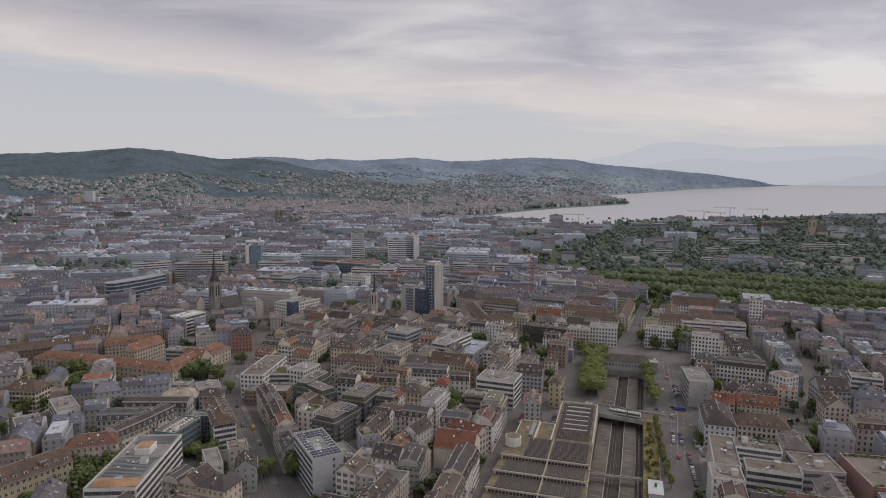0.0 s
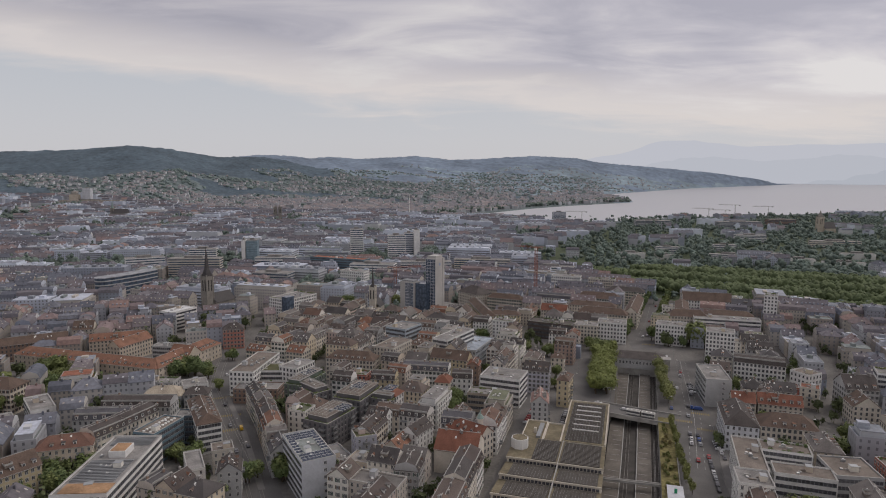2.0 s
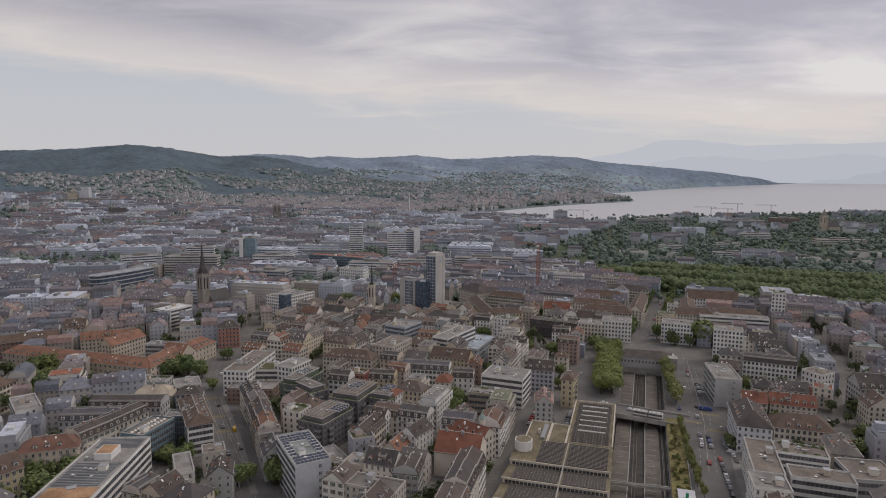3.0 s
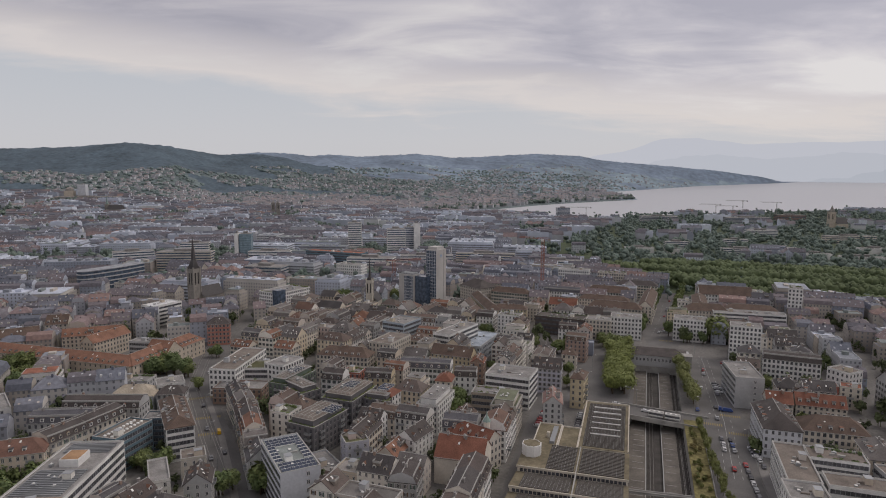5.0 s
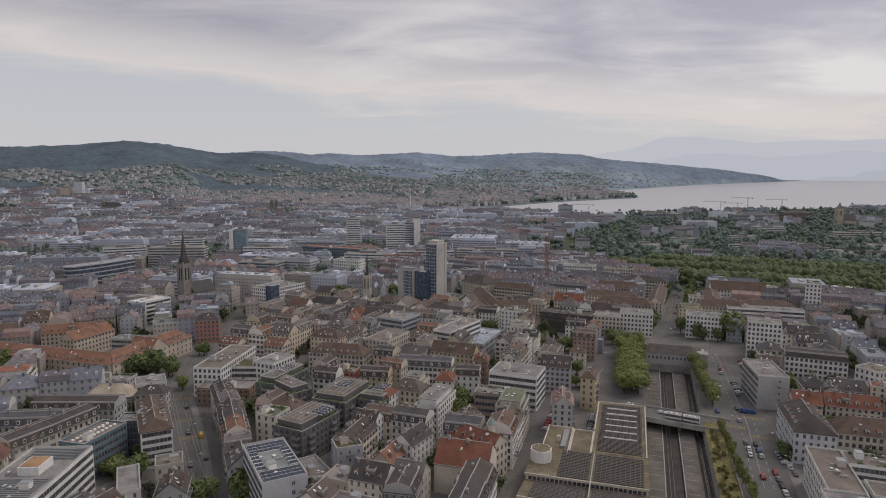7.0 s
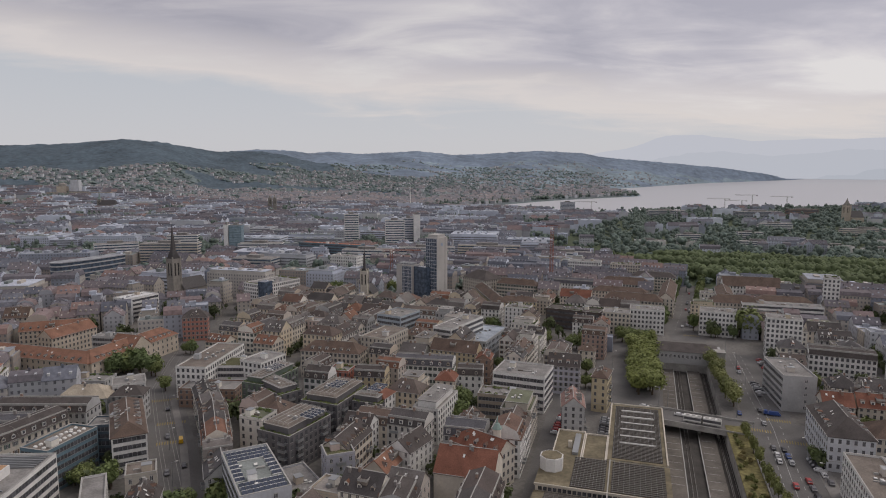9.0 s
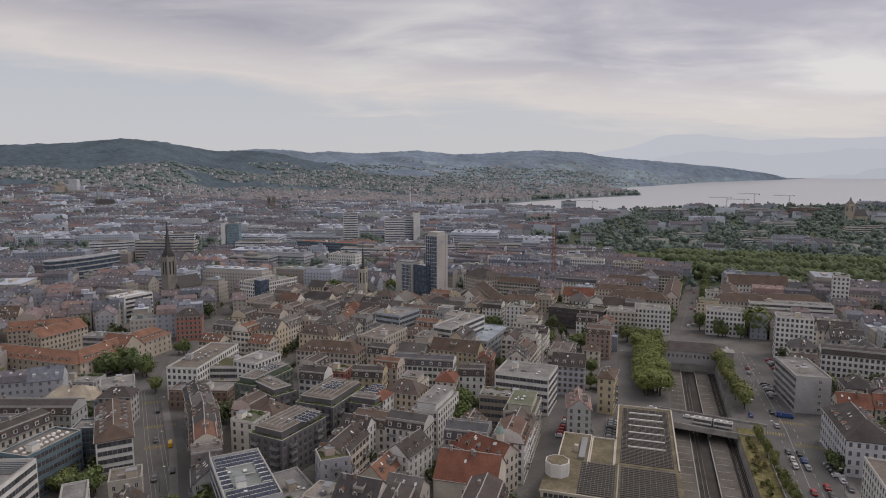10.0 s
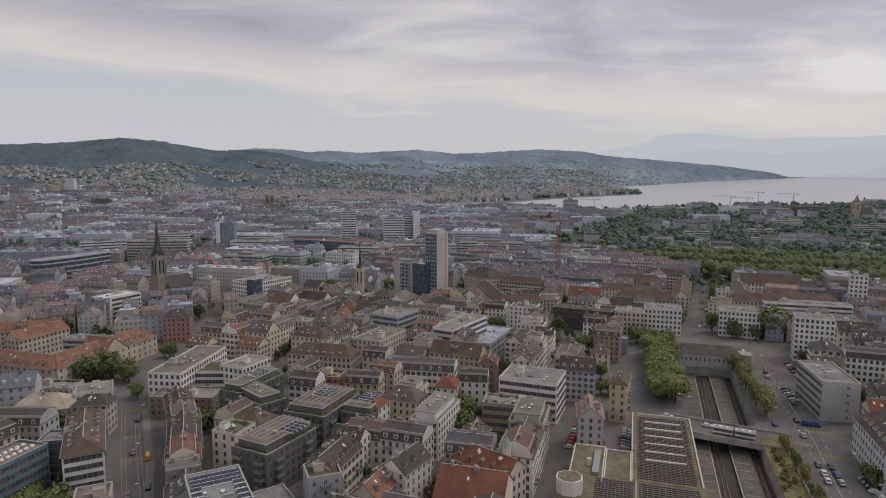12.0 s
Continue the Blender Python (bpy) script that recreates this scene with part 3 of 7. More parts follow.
def unit_mesh(v):
    """Plant on a flat roof: lift head, vent box, duct."""
    def make(g):
        if v == 0:
            g.box(-1.6, -1.3, 0, 1.6, 1.3, 2.4, 0, top=1)
            g.box(-1.7, -1.4, 2.4, 1.7, 1.4, 2.55, 1)
        elif v == 1:
            g.box(-.9, -.6, 0, .9, .6, 1.1, 1)
            g.tube((0, 0, 1.1), (0, 0, 1.4), .4, .4, 8, 2)
        else:
            g.box(-.6, -.6, 0, .6, .6, .35, 1)
            g.box(-.5, -.5, .35, .5, .5, .5, 2)
    return small(("roof_box", v), make, "plaster", "metal_grey", "frame_white")


def skylight_mesh():
    def make(g):
        g.box(-.45, -.65, 0, .45, .65, .12, 1)
        g.face([(-.38, -.58, .125), (.38, -.58, .125), (.38, .58, .125), (-.38, .58, .125)], 0)
    return small(("skylight",), make, "frame_white", "metal_dark")


def shell(L, D, H, roof, rng, soft=False):
    """Walls and roof of a house, centred, ridge along x; also the slope and the ridge height."""
    wall, top = Geo(), Geo()
    hx, hy, o = L / 2, D / 2, 0.45
    slope, zr = 0.0, H
    wall.box(-hx, -hy, 0, hx, hy, H)
    if roof in ("flat", "attic"):
        e = 0.35
        if roof == "attic":
            i = min(1.8, D * .16)
            wall.box(-hx + i, -hy + i, H, hx - i, hy - i, H + 2.9)
            top.box(-hx + i - .4, -hy + i - .4, H + 2.9, hx - i + .4, hy - i + .4, H + 3.15)
            zr = H + 3.15
        wall.ring(-hx, -hy, hx, hy, e, H, H + 0.65)
        top.face([(-hx + e, -hy + e, H + .06), (hx - e, -hy + e, H + .06), (hx - e, hy - e, H + .06), (-hx + e, hy - e, H + .06)])
    elif roof == "gable":
        rh = D * 0.5 * rng.uniform(0.68, 0.9)
        slope, zr = rh / hy, H + rh
        y0, z0 = hy + o, H - o * slope
        for s in (-1, 1):
            a = [(-hx - .25, s * y0, z0), (hx + .25, s * y0, z0), (hx + .25, 0, zr), (-hx - .25, 0, zr)]
            b = [(p[0], p[1], p[2] - .28) for p in a]
            for q in (a, [b[1], b[0], b[3], b[2]], [b[0], b[1], a[1], a[0]], [b[1], b[2], a[2], a[1]], [b[3], b[0], a[0], a[3]]):
                top.face(q if s < 0 else q[::-1])
            w = [(s * hx, -hy, H), (s * hx, hy, H), (s * hx, 0, zr - .2)]
            wall.face(w if s > 0 else w[::-1])
    elif roof == "hip":
        rh = D * 0.5 * rng.uniform(0.6, 0.8)
        slope, zr = rh / hy, H + rh
        r, x0, y0 = max(0.3, hx - hy * 0.85), hx + o, hy + o
        for s in (-1, 1):
            a = [(-x0, s * y0, H), (x0, s * y0, H), (r, 0, zr), (-r, 0, zr)]
            top.face(a if s < 0 else a[::-1])
            b = [(s * x0, -y0, H), (s * x0, y0, H), (s * r, 0, zr)]
            top.face(b if s > 0 else b[::-1])
        top.box(-x0, -y0, H - .25, x0, y0, H - .005, bottom=True)
    else:
        rh, ins, r2 = rng.uniform(2.6, 3.3), 1.3, rng.uniform(0.9, 2.2)
        top.box(-hx - .05, -hy - o, H - .25, hx + .05, hy + o, H + .02, bottom=True)
        for s in (-1, 1):
            a = [(-hx, s * hy, H), (hx, s * hy, H), (hx, s * (hy - ins), H + rh), (-hx, s * (hy - ins), H + rh)]
            top.face(a if s < 0 else a[::-1])
            q = [(-hx, s * (hy - ins), H + rh), (hx, s * (hy - ins), H + rh), (hx, 0, H + rh + r2), (-hx, 0, H + rh + r2)]
            top.face(q if s < 0 else q[::-1])
            w = [(s * hx, -hy, H), (s * hx, hy, H), (s * hx, hy - ins, H + rh), (s * hx, 0, H + rh + r2), (s * hx, -hy + ins, H + rh)]
            wall.face(w if s > 0 else w[::-1])
        slope, zr = r2 / (hy - ins), H + rh + r2
    return wall, top, slope, zr


ROOFMAT = {"flat": "flat_roof", "attic": "flat_roof", "gable": "roof_tile", "hip": "roof_tile", "mansard": "roof_tile"}
LABELS = {"flat": "plastered apartment block with a flat gravel roof", "attic": "apartment block with a set-back attic and terrace",
          "gable": "plastered town house with a tiled gable roof", "hip": "plastered town house with a hipped tile roof",
          "mansard": "plastered town house with a dark mansard roof"}


def sides(L, D):
    """The four facades: turn, distance from the centre, width."""
    return ((0, D / 2, L), (90, L / 2, D), (180, D / 2, L), (270, L / 2, D))


SINGLE_Y = 336  # nearer than this, each window is a piece of its own
COUNT = [0]


def trimmings(ob, L, D, H, roof, slope, zr, style, rng):
    """Gutters, party walls, ridge caps, parapet caps, terrace planting and pergolas."""
    hx, hy = L / 2, D / 2
    g, green, wood = Geo(), Geo(), Geo()
    if roof in ("gable", "hip", "mansard"):
        ex = hx + (.45 if roof == "hip" else .2)
        z = H - .45 * slope if roof == "gable" else H - .1
        for s in (-1, 1):
            y0, y1 = sorted((s * (hy + .42), s * (hy + .6)))
            g.box(-ex, y0, z - .05, ex, y1, z + .12)
        r = max(.3, hx - hy * .85) if roof == "hip" else hx
        g.box(-r, -.16, zr - .06, r, .16, zr + .07)
        if roof == "mansard":
            for s in (-1, 1):
                y0, y1 = sorted((s * (hy - 1.42), s * (hy - 1.15)))
                g.box(-hx, y0, H + 2.45, hx, y1, H + 3.35)
        if roof == "gable" and rng.random() < .5:
            # a roof terrace cut into the slope
            s = rng.choice((-1, 1))
            x, y = rng.uniform(-.5, .5) * hx, s * hy * .5
            z = H + .5 * (zr - H)
            wood.box(x - 1.6, y - 1.3, z - .6, x + 1.6, y + 1.3, z + .55)
            for k in (-1.6, 1.55):
                g.box(x + k, y - 1.3, z + .55, x + k + .05, y + 1.3, z + 1.4)
            y0 = y + s * 1.28
            g.box(x - 1.6, y0 - .03, z + .55, x + 1.6, y0 + .03, z + 1.4)
    else:
        g.ring(-hx - .06, -hy - .06, hx + .06, hy + .06, .46, H + .65, H + .74)
        i = min(1.8, D * .16) if roof == "attic" else 0
        if roof == "attic":
            g.ring(-hx + i - .46, -hy + i - .46, hx - i + .46, hy - i + .46, .3, H + 3.15, H + 3.25)
        planted = style == "dark" or rng.random() < .33
        if planted:
            for _ in range(int((L + D) * (2.4 if style == "dark" else .8))):
                if roof == "attic":
                    u = rng.uniform(-1, 1)
                    x, y = rng.choice(((u * (hx - .8), rng.choice((-1, 1)) * (hy - i * .5)), (rng.choice((-1, 1)) * (hx - i * .5), u * (hy - .8))))
                else:
                    x, y = rng.uniform(-1, 1) * (hx - 1), rng.choice((-1, 1)) * (hy - rng.uniform(.7, 2))
                k = rng.uniform(.5, 1.05)
                clump(green, x, y, H + .35, k, rng)
        top = zr if roof == "attic" else H + .06
        a, b = (hx - i - 1.2, hy - i - 1.2) if roof == "attic" else (hx * .55, hy * .55)
        if style == "dark":
            # pergola frames over the roof terrace
            n = max(3, int(2 * a / 2.2))
            for j in range(n + 1):
                x = -a + j * 2 * a / n
                g.box(x - .08, -b, top + 1.0, x + .08, b, top + 1.15)
                for y in (-b, b):
                    g.box(x - .06, y - .06, top, x + .06, y + .06, top + 1.0)
            for y in (-b, -b * .33, b * .33, b):
                g.box(-a, y - .07, top + 1.15, a, y + .07, top + 1.27)
            wood.box(-a, -b, top, a, b, top + .1)
        elif min(L, D) > 9:
            for _ in range(rng.randint(1, 3)):
                x, y, l = rng.uniform(-.6, .6) * a, rng.uniform(-.6, .6) * b, rng.uniform(1.2, 3.2)
                (g if rng.random() < .6 else wood).box(x - l / 2, y - .3, top, x + l / 2, y + .3, top + rng.uniform(.3, .9))
    if style in ("plain", "grid", "balc", "kas"):
        # string courses round the walls
        for z in (4.0, H - .45):
            g.ring(-hx - .07, -hy - .07, hx + .07, hy + .07, .07, z, z + .16)
    if g.v:
        tagged(part("metal_trim", g, ("sill_grey",), ob), kind="stuff")
    if wood.v:
        tagged(part("terrace", wood, ("flat_terrace",), ob), "brown wooden roof terrace", kind="stuff")
    if green.v:
        tagged(part("planting", green, ("leaf",), ob), "green planting on the roof edge", kind="stuff")


def clump(g, x, y, z, k, rng):
    for _ in range(9):
        v = Vector((rng.gauss(0, 1), rng.gauss(0, 1), abs(rng.gauss(0, .8)))).normalized()
        p = Vector((x, y, z)) + v * k * rng.uniform(.5, 1)
        u = v.orthogonal().normalized() * k * .55
        w = v.cross(u)
        g.face([tuple(p + u), tuple(p + w), tuple(p - u), tuple(p - w)])


def house(cx, cy, ang, L, D, H, roof, style="plain", walls="", tiles="", label="", seed=None):
    rng = random.Random(seed if seed is not None else round(cx * 7 + cy * 13))
    take(cx, cy, ang, L / 2, D / 2)
    if D > L and roof in ("gable", "hip", "mansard"):
        L, D, ang = D, L, ang + 90
    wg, tg, slope, zr = shell(L, D, H, roof, rng)
    wm = MATS["wall_" + walls] if walls else MATS["plaster"]
    tm = MATS.get(("flat_" if roof in ("flat", "attic") else "tile_") + tiles, MATS[ROOFMAT[roof]]) if tiles else MATS[ROOFMAT[roof]]
    ob = new("town_house", wg.weld().mesh("walls", wm))
    ob.matrix_world = pose(cx, cy, 0, 0, 0, ang)
    tagged(ob, label or LABELS[roof], "house", "town houses")
    part("roof", tg.weld(), (tm,), ob)
    trimmings(ob, L, D, H, roof, slope, zr, style, rng)
    hx, hy = L / 2, D / 2
    n = max(1, round((H - 0.6) / 3.15))
    sh = (H - 0.6) / n
    single = cy < SINGLE_Y
    joined = Geo()
    shut = style == "plain" and rng.random() < 0.35 and roof not in ("flat", "attic")
    pitch, ww, wh = {"plain": (2.5, 1.05, 1.65), "grid": (2.3, 1.35, 1.7), "kas": (3.9, 0.95, 1.6), "dark": (2.7, 1.3, 2.1), "balc": (2.6, 1.1, 1.7)}.get(style, (2.5, 1.1, 1.6))
    for turn, off, span in sides(L, D) if style != "bare" else ():
        a = radians(ang + turn - 90)  # outward direction
        if math.cos(a) * cx + math.sin(a) * (cy - 60) > 0.25 * math.hypot(cx, cy):
            continue  # back of the house, away from the whole flight
        base = pose(0, 0, 0, 0, 0, turn)
        if style == "slabwin" and turn in (0, 180):
            for z in range(n):
                part("window", window_mesh(1.3, 1.5), (), ob, m=base @ pose(span * .18, -off, 0.6 + z * sh + .8))
            continue
        for z in range(n):
            zb = 0.6 + z * sh + 0.85
            if style in ("bands", "slabwin"):
                h = min(1.6, sh - 1.2)
                me = band_mesh(span - 1.0, h)
                m = base @ pose(0, -off, zb)
                if single or cy < 560:
                    part("window_band", me, (), ob, m=m)
                else:
                    g = Geo(); g.box(-(span - 1) / 2, -.05, 0, (span - 1) / 2, 0, h)
                    joined.place(g, m)
                continue
            k = max(1, int((span - .6) / pitch))
            for j in range(k):
                x = (j + .5 - k / 2) * span / k
                m = base @ pose(x, -off, zb)
                h = min(wh, sh - 1.15)
                if single:
                    part("window", (shutter_window_mesh if shut else window_mesh)(ww, h), (), ob, m=m)
                else:
                    g = Geo()
                    g.box(-ww / 2 - .1, -.07, -.12, ww / 2 + .1, 0, 0, 1)
                    g.box(-ww / 2, -.045, 0, ww / 2, 0, h, 0)
                    if shut:
                        g.box(-ww / 2 - .5, -.06, 0, -ww / 2 - .02, 0, h, 2)
                        g.box(ww / 2 + .02, -.06, 0, ww / 2 + .5, 0, h, 2)
                    joined.place(g, m)
            if z and (style in ("balc", "dark") or (style == "plain" and rng.random() < .17 and turn in (0, 180))) and span > 9:
                for x in ((-span * .3, span * .3) if span > 15 else (0,)):
                    if cy < 420:
                        part("balcony", balcony_mesh(3.2), (), ob, m=base @ pose(x, -off, zb - .8))
    if joined.v:
        tagged(part("glazing", joined, ("glass_dark", "sill_grey", "shutter"), ob), kind="stuff")
    # roof furniture
    if roof in ("gable", "hip", "mansard"):
        kind = rng.randint(0, 1)
        k = max(1, int(L / rng.uniform(3.2, 4.6)))
        for turn in (0, 180):
            a = radians(ang + turn - 90)
            if math.cos(a) * cx + math.sin(a) * (cy - 60) > 0.45 * math.hypot(cx, cy) or rng.random() < .12 or (L > 40 and style != "kas") or cy > 560 or style == "bare":
                continue
            for j in range(k):
                x = (j + .5 - k / 2) * L / k
                if roof == "hip" and abs(x) > max(hx - hy * .75, .5):
                    continue
                if roof == "mansard":
                    m = pose(x, -hy + .22, H + .5)
                else:
                    m = pose(x, -hy + 1.3, H + 1.3 * slope - .35)
                part("dormer", dormer_mesh(kind), (), ob, m=pose(0, 0, 0, 0, 0, turn) @ m)
        for _ in range(rng.randint(1, 3)):
            x, y = rng.uniform(-hx * .8, hx * .8) if roof != "hip" else rng.uniform(-.4, .4) * max(hx - hy, 1), rng.uniform(-1.2, 1.2)
            part("chimney", chimney_mesh(rng.randint(0, 1)), (), ob, m=pose(x, y, zr - abs(y) * slope + .35))
        if cy < 560 and roof != "mansard":
            for _ in range(rng.randint(1, 5)):
                s, f = rng.choice((0, 180)), rng.uniform(.5, .8)
                x = rng.uniform(-.75, .75) * (hx if roof == "gable" else max(hx - hy, .5))
                part("skylight", skylight_mesh(), (), ob, m=pose(0, 0, 0, 0, 0, s) @ pose(x, -hy * (1 - f), H + f * (zr - H) - .02, math.degrees(math.atan(slope))))
    else:
        z = H + .06 if roof == "flat" else zr
        m = .7 if roof == "flat" else .5
        for i in range(rng.randint(1, 3) + int(L * D / 160)):
            v = 0 if i == 0 and roof == "flat" else rng.choice((1, 2, 2))
            x, y = rng.uniform(-m, m) * (hx - 1.4), rng.uniform(-m, m) * (hy - 1.4)
            if min(L, D) > 8:
                part("roof_box", unit_mesh(v), (), ob, m=pose(x, y, z, 0, 0, rng.choice((0, 90))))
    COUNT[0] += 1
    return ob


# houses past the first few hundred are joined, by wall and by roof
FARW, FARR = ("white", "cream", "tan", "grey"), ("brown", "slate", "red", "flat")
FAR = {k: Geo() for k in FARW + FARR + ("glass",)}
FARKIT = {}


def far_kit(roof, l, d, h, panes, band, v):
    """Walls, roof and panes of a house seen from afar."""
    w, t, slope, zr = shell(l, d, h, roof, random.Random(l * 7 + d + v))
    p = Geo()
    n = max(1, round(h / 3.1))
    for turn, off, span in sides(l, d) if panes else ():
        c, s = rot(turn)
        q = max(1, int(span / (2.4, 2.7, 3.1)[v % 3]))
        for z in range(n):
            zb = z * h / n + 1.0
            cols = [(0, span / 2 - .6)] if band else [((j + .5 - q / 2) * span / q, .55) for j in range(q)]
            for x, e in cols:
                p.face([(xx * c + (off + .05) * s, xx * s - (off + .05) * c, zz) for xx, zz in ((x - e, zb), (x + e, zb), (x + e, zb + 1.5), (x - e, zb + 1.5))])
    w.weld()
    t.weld()
    if roof in ("gable", "hip", "mansard"):
        r = max(.3, l / 2 - d * .42) if roof == "hip" else l / 2
        if v != 1 and panes:
            gap = (3.4, 0, 4.6)[v]
            for j in range(max(1, int(2 * r / gap))):
                x = (j + .5 - int(2 * r / gap) / 2) * gap
                for s in (-1, 1):
                    back = .9 if roof == "mansard" else 1.6
                    y0, y1 = sorted((s * (d / 2 - back), s * (d / 2 - back - 1.5)))
                    z0 = h + .7 if roof == "mansard" else h + back * slope - .1
                    w.box(x - .6, y0, z0, x + .6, y1, z0 + 1.35)
        if v == 1 and panes:
            for j in range(max(1, int(2 * r / 4))):
                x, f = (j + .5 - int(2 * r / 4) / 2) * 4, .35 + .3 * (j % 2)
                up = max(f * d / 2, 1.6) if roof == "mansard" else f * d / 2
                z0 = zr - (d / 2 - up) * slope + .06
                for s in (-1, 1):
                    y0, dz = s * (d / 2 - up), .6 * slope
                    q = [(x - .5, y0 + s * .6, z0 - dz), (x + .5, y0 + s * .6, z0 - dz), (x + .5, y0 - s * .6, z0 + dz), (x - .5, y0 - s * .6, z0 + dz)]
                    w.face(q if s < 0 else q[::-1])
        for j in range(max(1, l // 11)):
            x = (j + .4 - max(1, l // 11) / 2) * 9
            if abs(x) < r:
                t.box(x - .5, .3, zr - 1.2, x + .5, 1.1, zr + 1.0)
    else:
        z = h + .06 if roof == "flat" else zr
        for j in range(max(1, l // 12)):
            x = (j + .5 - max(1, l // 12) / 2) * 10 + (v - 1) * 2
            (w if (j + v) % 2 else t).box(x - 1.6, -d * .16, z, x + 1.4 + v, d * .12, z + (2.2, 1.2, 2.7)[v])
    return w, t, p


def far_house(cx, cy, ang, L, D, H, roof, base, panes=True, wall="", tile="", band=False):
    r = random.Random(round(cx * 11 + cy * 5))
    key = (roof, max(2, round(L / 2)) * 2, max(3, round(D / 1.5)) * 1.5, round(H / 1.5) * 1.5, panes, band, r.randint(0, 2))
    if key not in FARKIT:
        FARKIT[key] = far_kit(*key)
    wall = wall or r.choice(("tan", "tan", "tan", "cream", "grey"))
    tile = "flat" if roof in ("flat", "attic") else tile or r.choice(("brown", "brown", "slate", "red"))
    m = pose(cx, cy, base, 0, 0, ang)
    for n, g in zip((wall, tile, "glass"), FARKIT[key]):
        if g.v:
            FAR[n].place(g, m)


def pick_roof(rng, modern):
    return rng.choices(("gable", "hip", "mansard", "flat", "attic"), (3, 1.2, 3.2, 0.7 + 2.6 * modern, 0.7 + 2.2 * modern))[0]


PARK = [(200, 905), (215, 792), (285, 697), (410, 645), (580, 570), (800, 560), (800, 700), (530, 836), (300, 900)]
GREEN = [(205, 912), (300, 908), (535, 842), (790, 725), (1500, 1100), (1700, 2300), (1065, 2100), (700, 1900), (480, 1750), (370, 1500), (270, 1330), (136, 1160), (120, 1050), (150, 960)]
YARD_TREES = []


def fill(x0, x1, y0, y1, turn, bx, by, seed):
    """Perimeter blocks of town houses on a turned grid of streets."""
    rng = random.Random(seed)
    c, s = rot(turn)
    cx, cy = (x0 + x1) / 2, (y0 + y1) / 2
    R = int(math.hypot(x1 - x0, y1 - y0) / 2 / min(bx, by)) + 2
    for i in range(-R, R):
        for j in range(-R, R):
            u0, v0 = i * bx + rng.uniform(-4, 4), j * by + rng.uniform(-4, 4)
            modern = rng.random() < 0.16
            base_h = rng.uniform(11.5, 16)
            W, V = bx - 9.5, by - 9.5
            for side in range(4):
                span = W if side % 2 == 0 else V - 24
                a = 0.0
                while a < span - 8:
                    w = min(rng.uniform(9.5, 17), span - a)
                    if span - a - w < 8:
                        w = span - a
                    D = rng.uniform(10.5, 13)
                    mid = a + w / 2
                    if side == 0:
                        u, v, r = mid - W / 2, -V / 2 + D / 2, 0
                    elif side == 2:
                        u, v, r = mid - W / 2, V / 2 - D / 2, 180
                    elif side == 1:
                        u, v, r = W / 2 - D / 2, mid - V / 2 + 12, 90
                    else:
                        u, v, r = -W / 2 + D / 2, mid - V / 2 + 12, 270
                    a += w
                    x = cx + (u0 + u) * c - (v0 + v) * s
                    y = cy + (u0 + u) * s + (v0 + v) * c
                    if not (x0 < x < x1 and y0 < y < y1) or rng.random() < 0.04:
                        continue
                    if abs(x) > 0.78 * y + 60 or near_road(x, y, D * .6) or inside(x, y, PARK) or clash(x, y, turn + r, w / 2, D / 2, -1.2):
                        continue
                    if inside(x, y, GREEN) and noise.noise(Vector((x * .007, y * .009, 3))) > -.2:
                        continue
                    H = base_h + rng.uniform(-1.5, 2)
                    roof = pick_roof(rng, modern)
                    if COUNT[0] >= 285:
                        far_house(x, y, turn + r, w, D, H, roof, 0.0)
                    else:
                        house(x, y, turn + r, w - .05, D, H, roof)
            for _ in range(3):
                # low sheds and workshops in the yard
                u, v = u0 + rng.uniform(-W / 4, W / 4), v0 + rng.uniform(-V / 6, V / 6)
                x, y = cx + u * c - v * s, cy + u * s + v * c
                l, d = rng.uniform(7, 16), rng.uniform(6, 10)
                if x0 < x < x1 and y0 < y < y1 and not near_road(x, y, 5) and not clash(x, y, turn, l / 2, d / 2, .5) and not inside(x, y, PARK) and abs(x) < .78 * y and not inside(x, y, GREEN):
                    if y < 1000:
                        far_house(x, y, turn + rng.choice((0, 90)), l, d, rng.choice((3, 6, 6, 9)), rng.choice(("flat", "gable", "flat", "hip")), height_at(x, y), False)
            for _ in range(6):
                u, v = u0 + rng.uniform(-W / 4, W / 4), v0 + rng.uniform(-V / 5, V / 5)
                x, y = cx + u * c - v * s, cy + u * s + v * c
                if x0 < x < x1 and y0 < y < y1 and not near_road(x, y, 3) and not clash(x, y, 0, 1.6, 1.6) and not inside(x, y, PARK) and abs(x) < .78 * y:
                    YARD_TREES.append((x, y, rng.uniform(7, 13)))


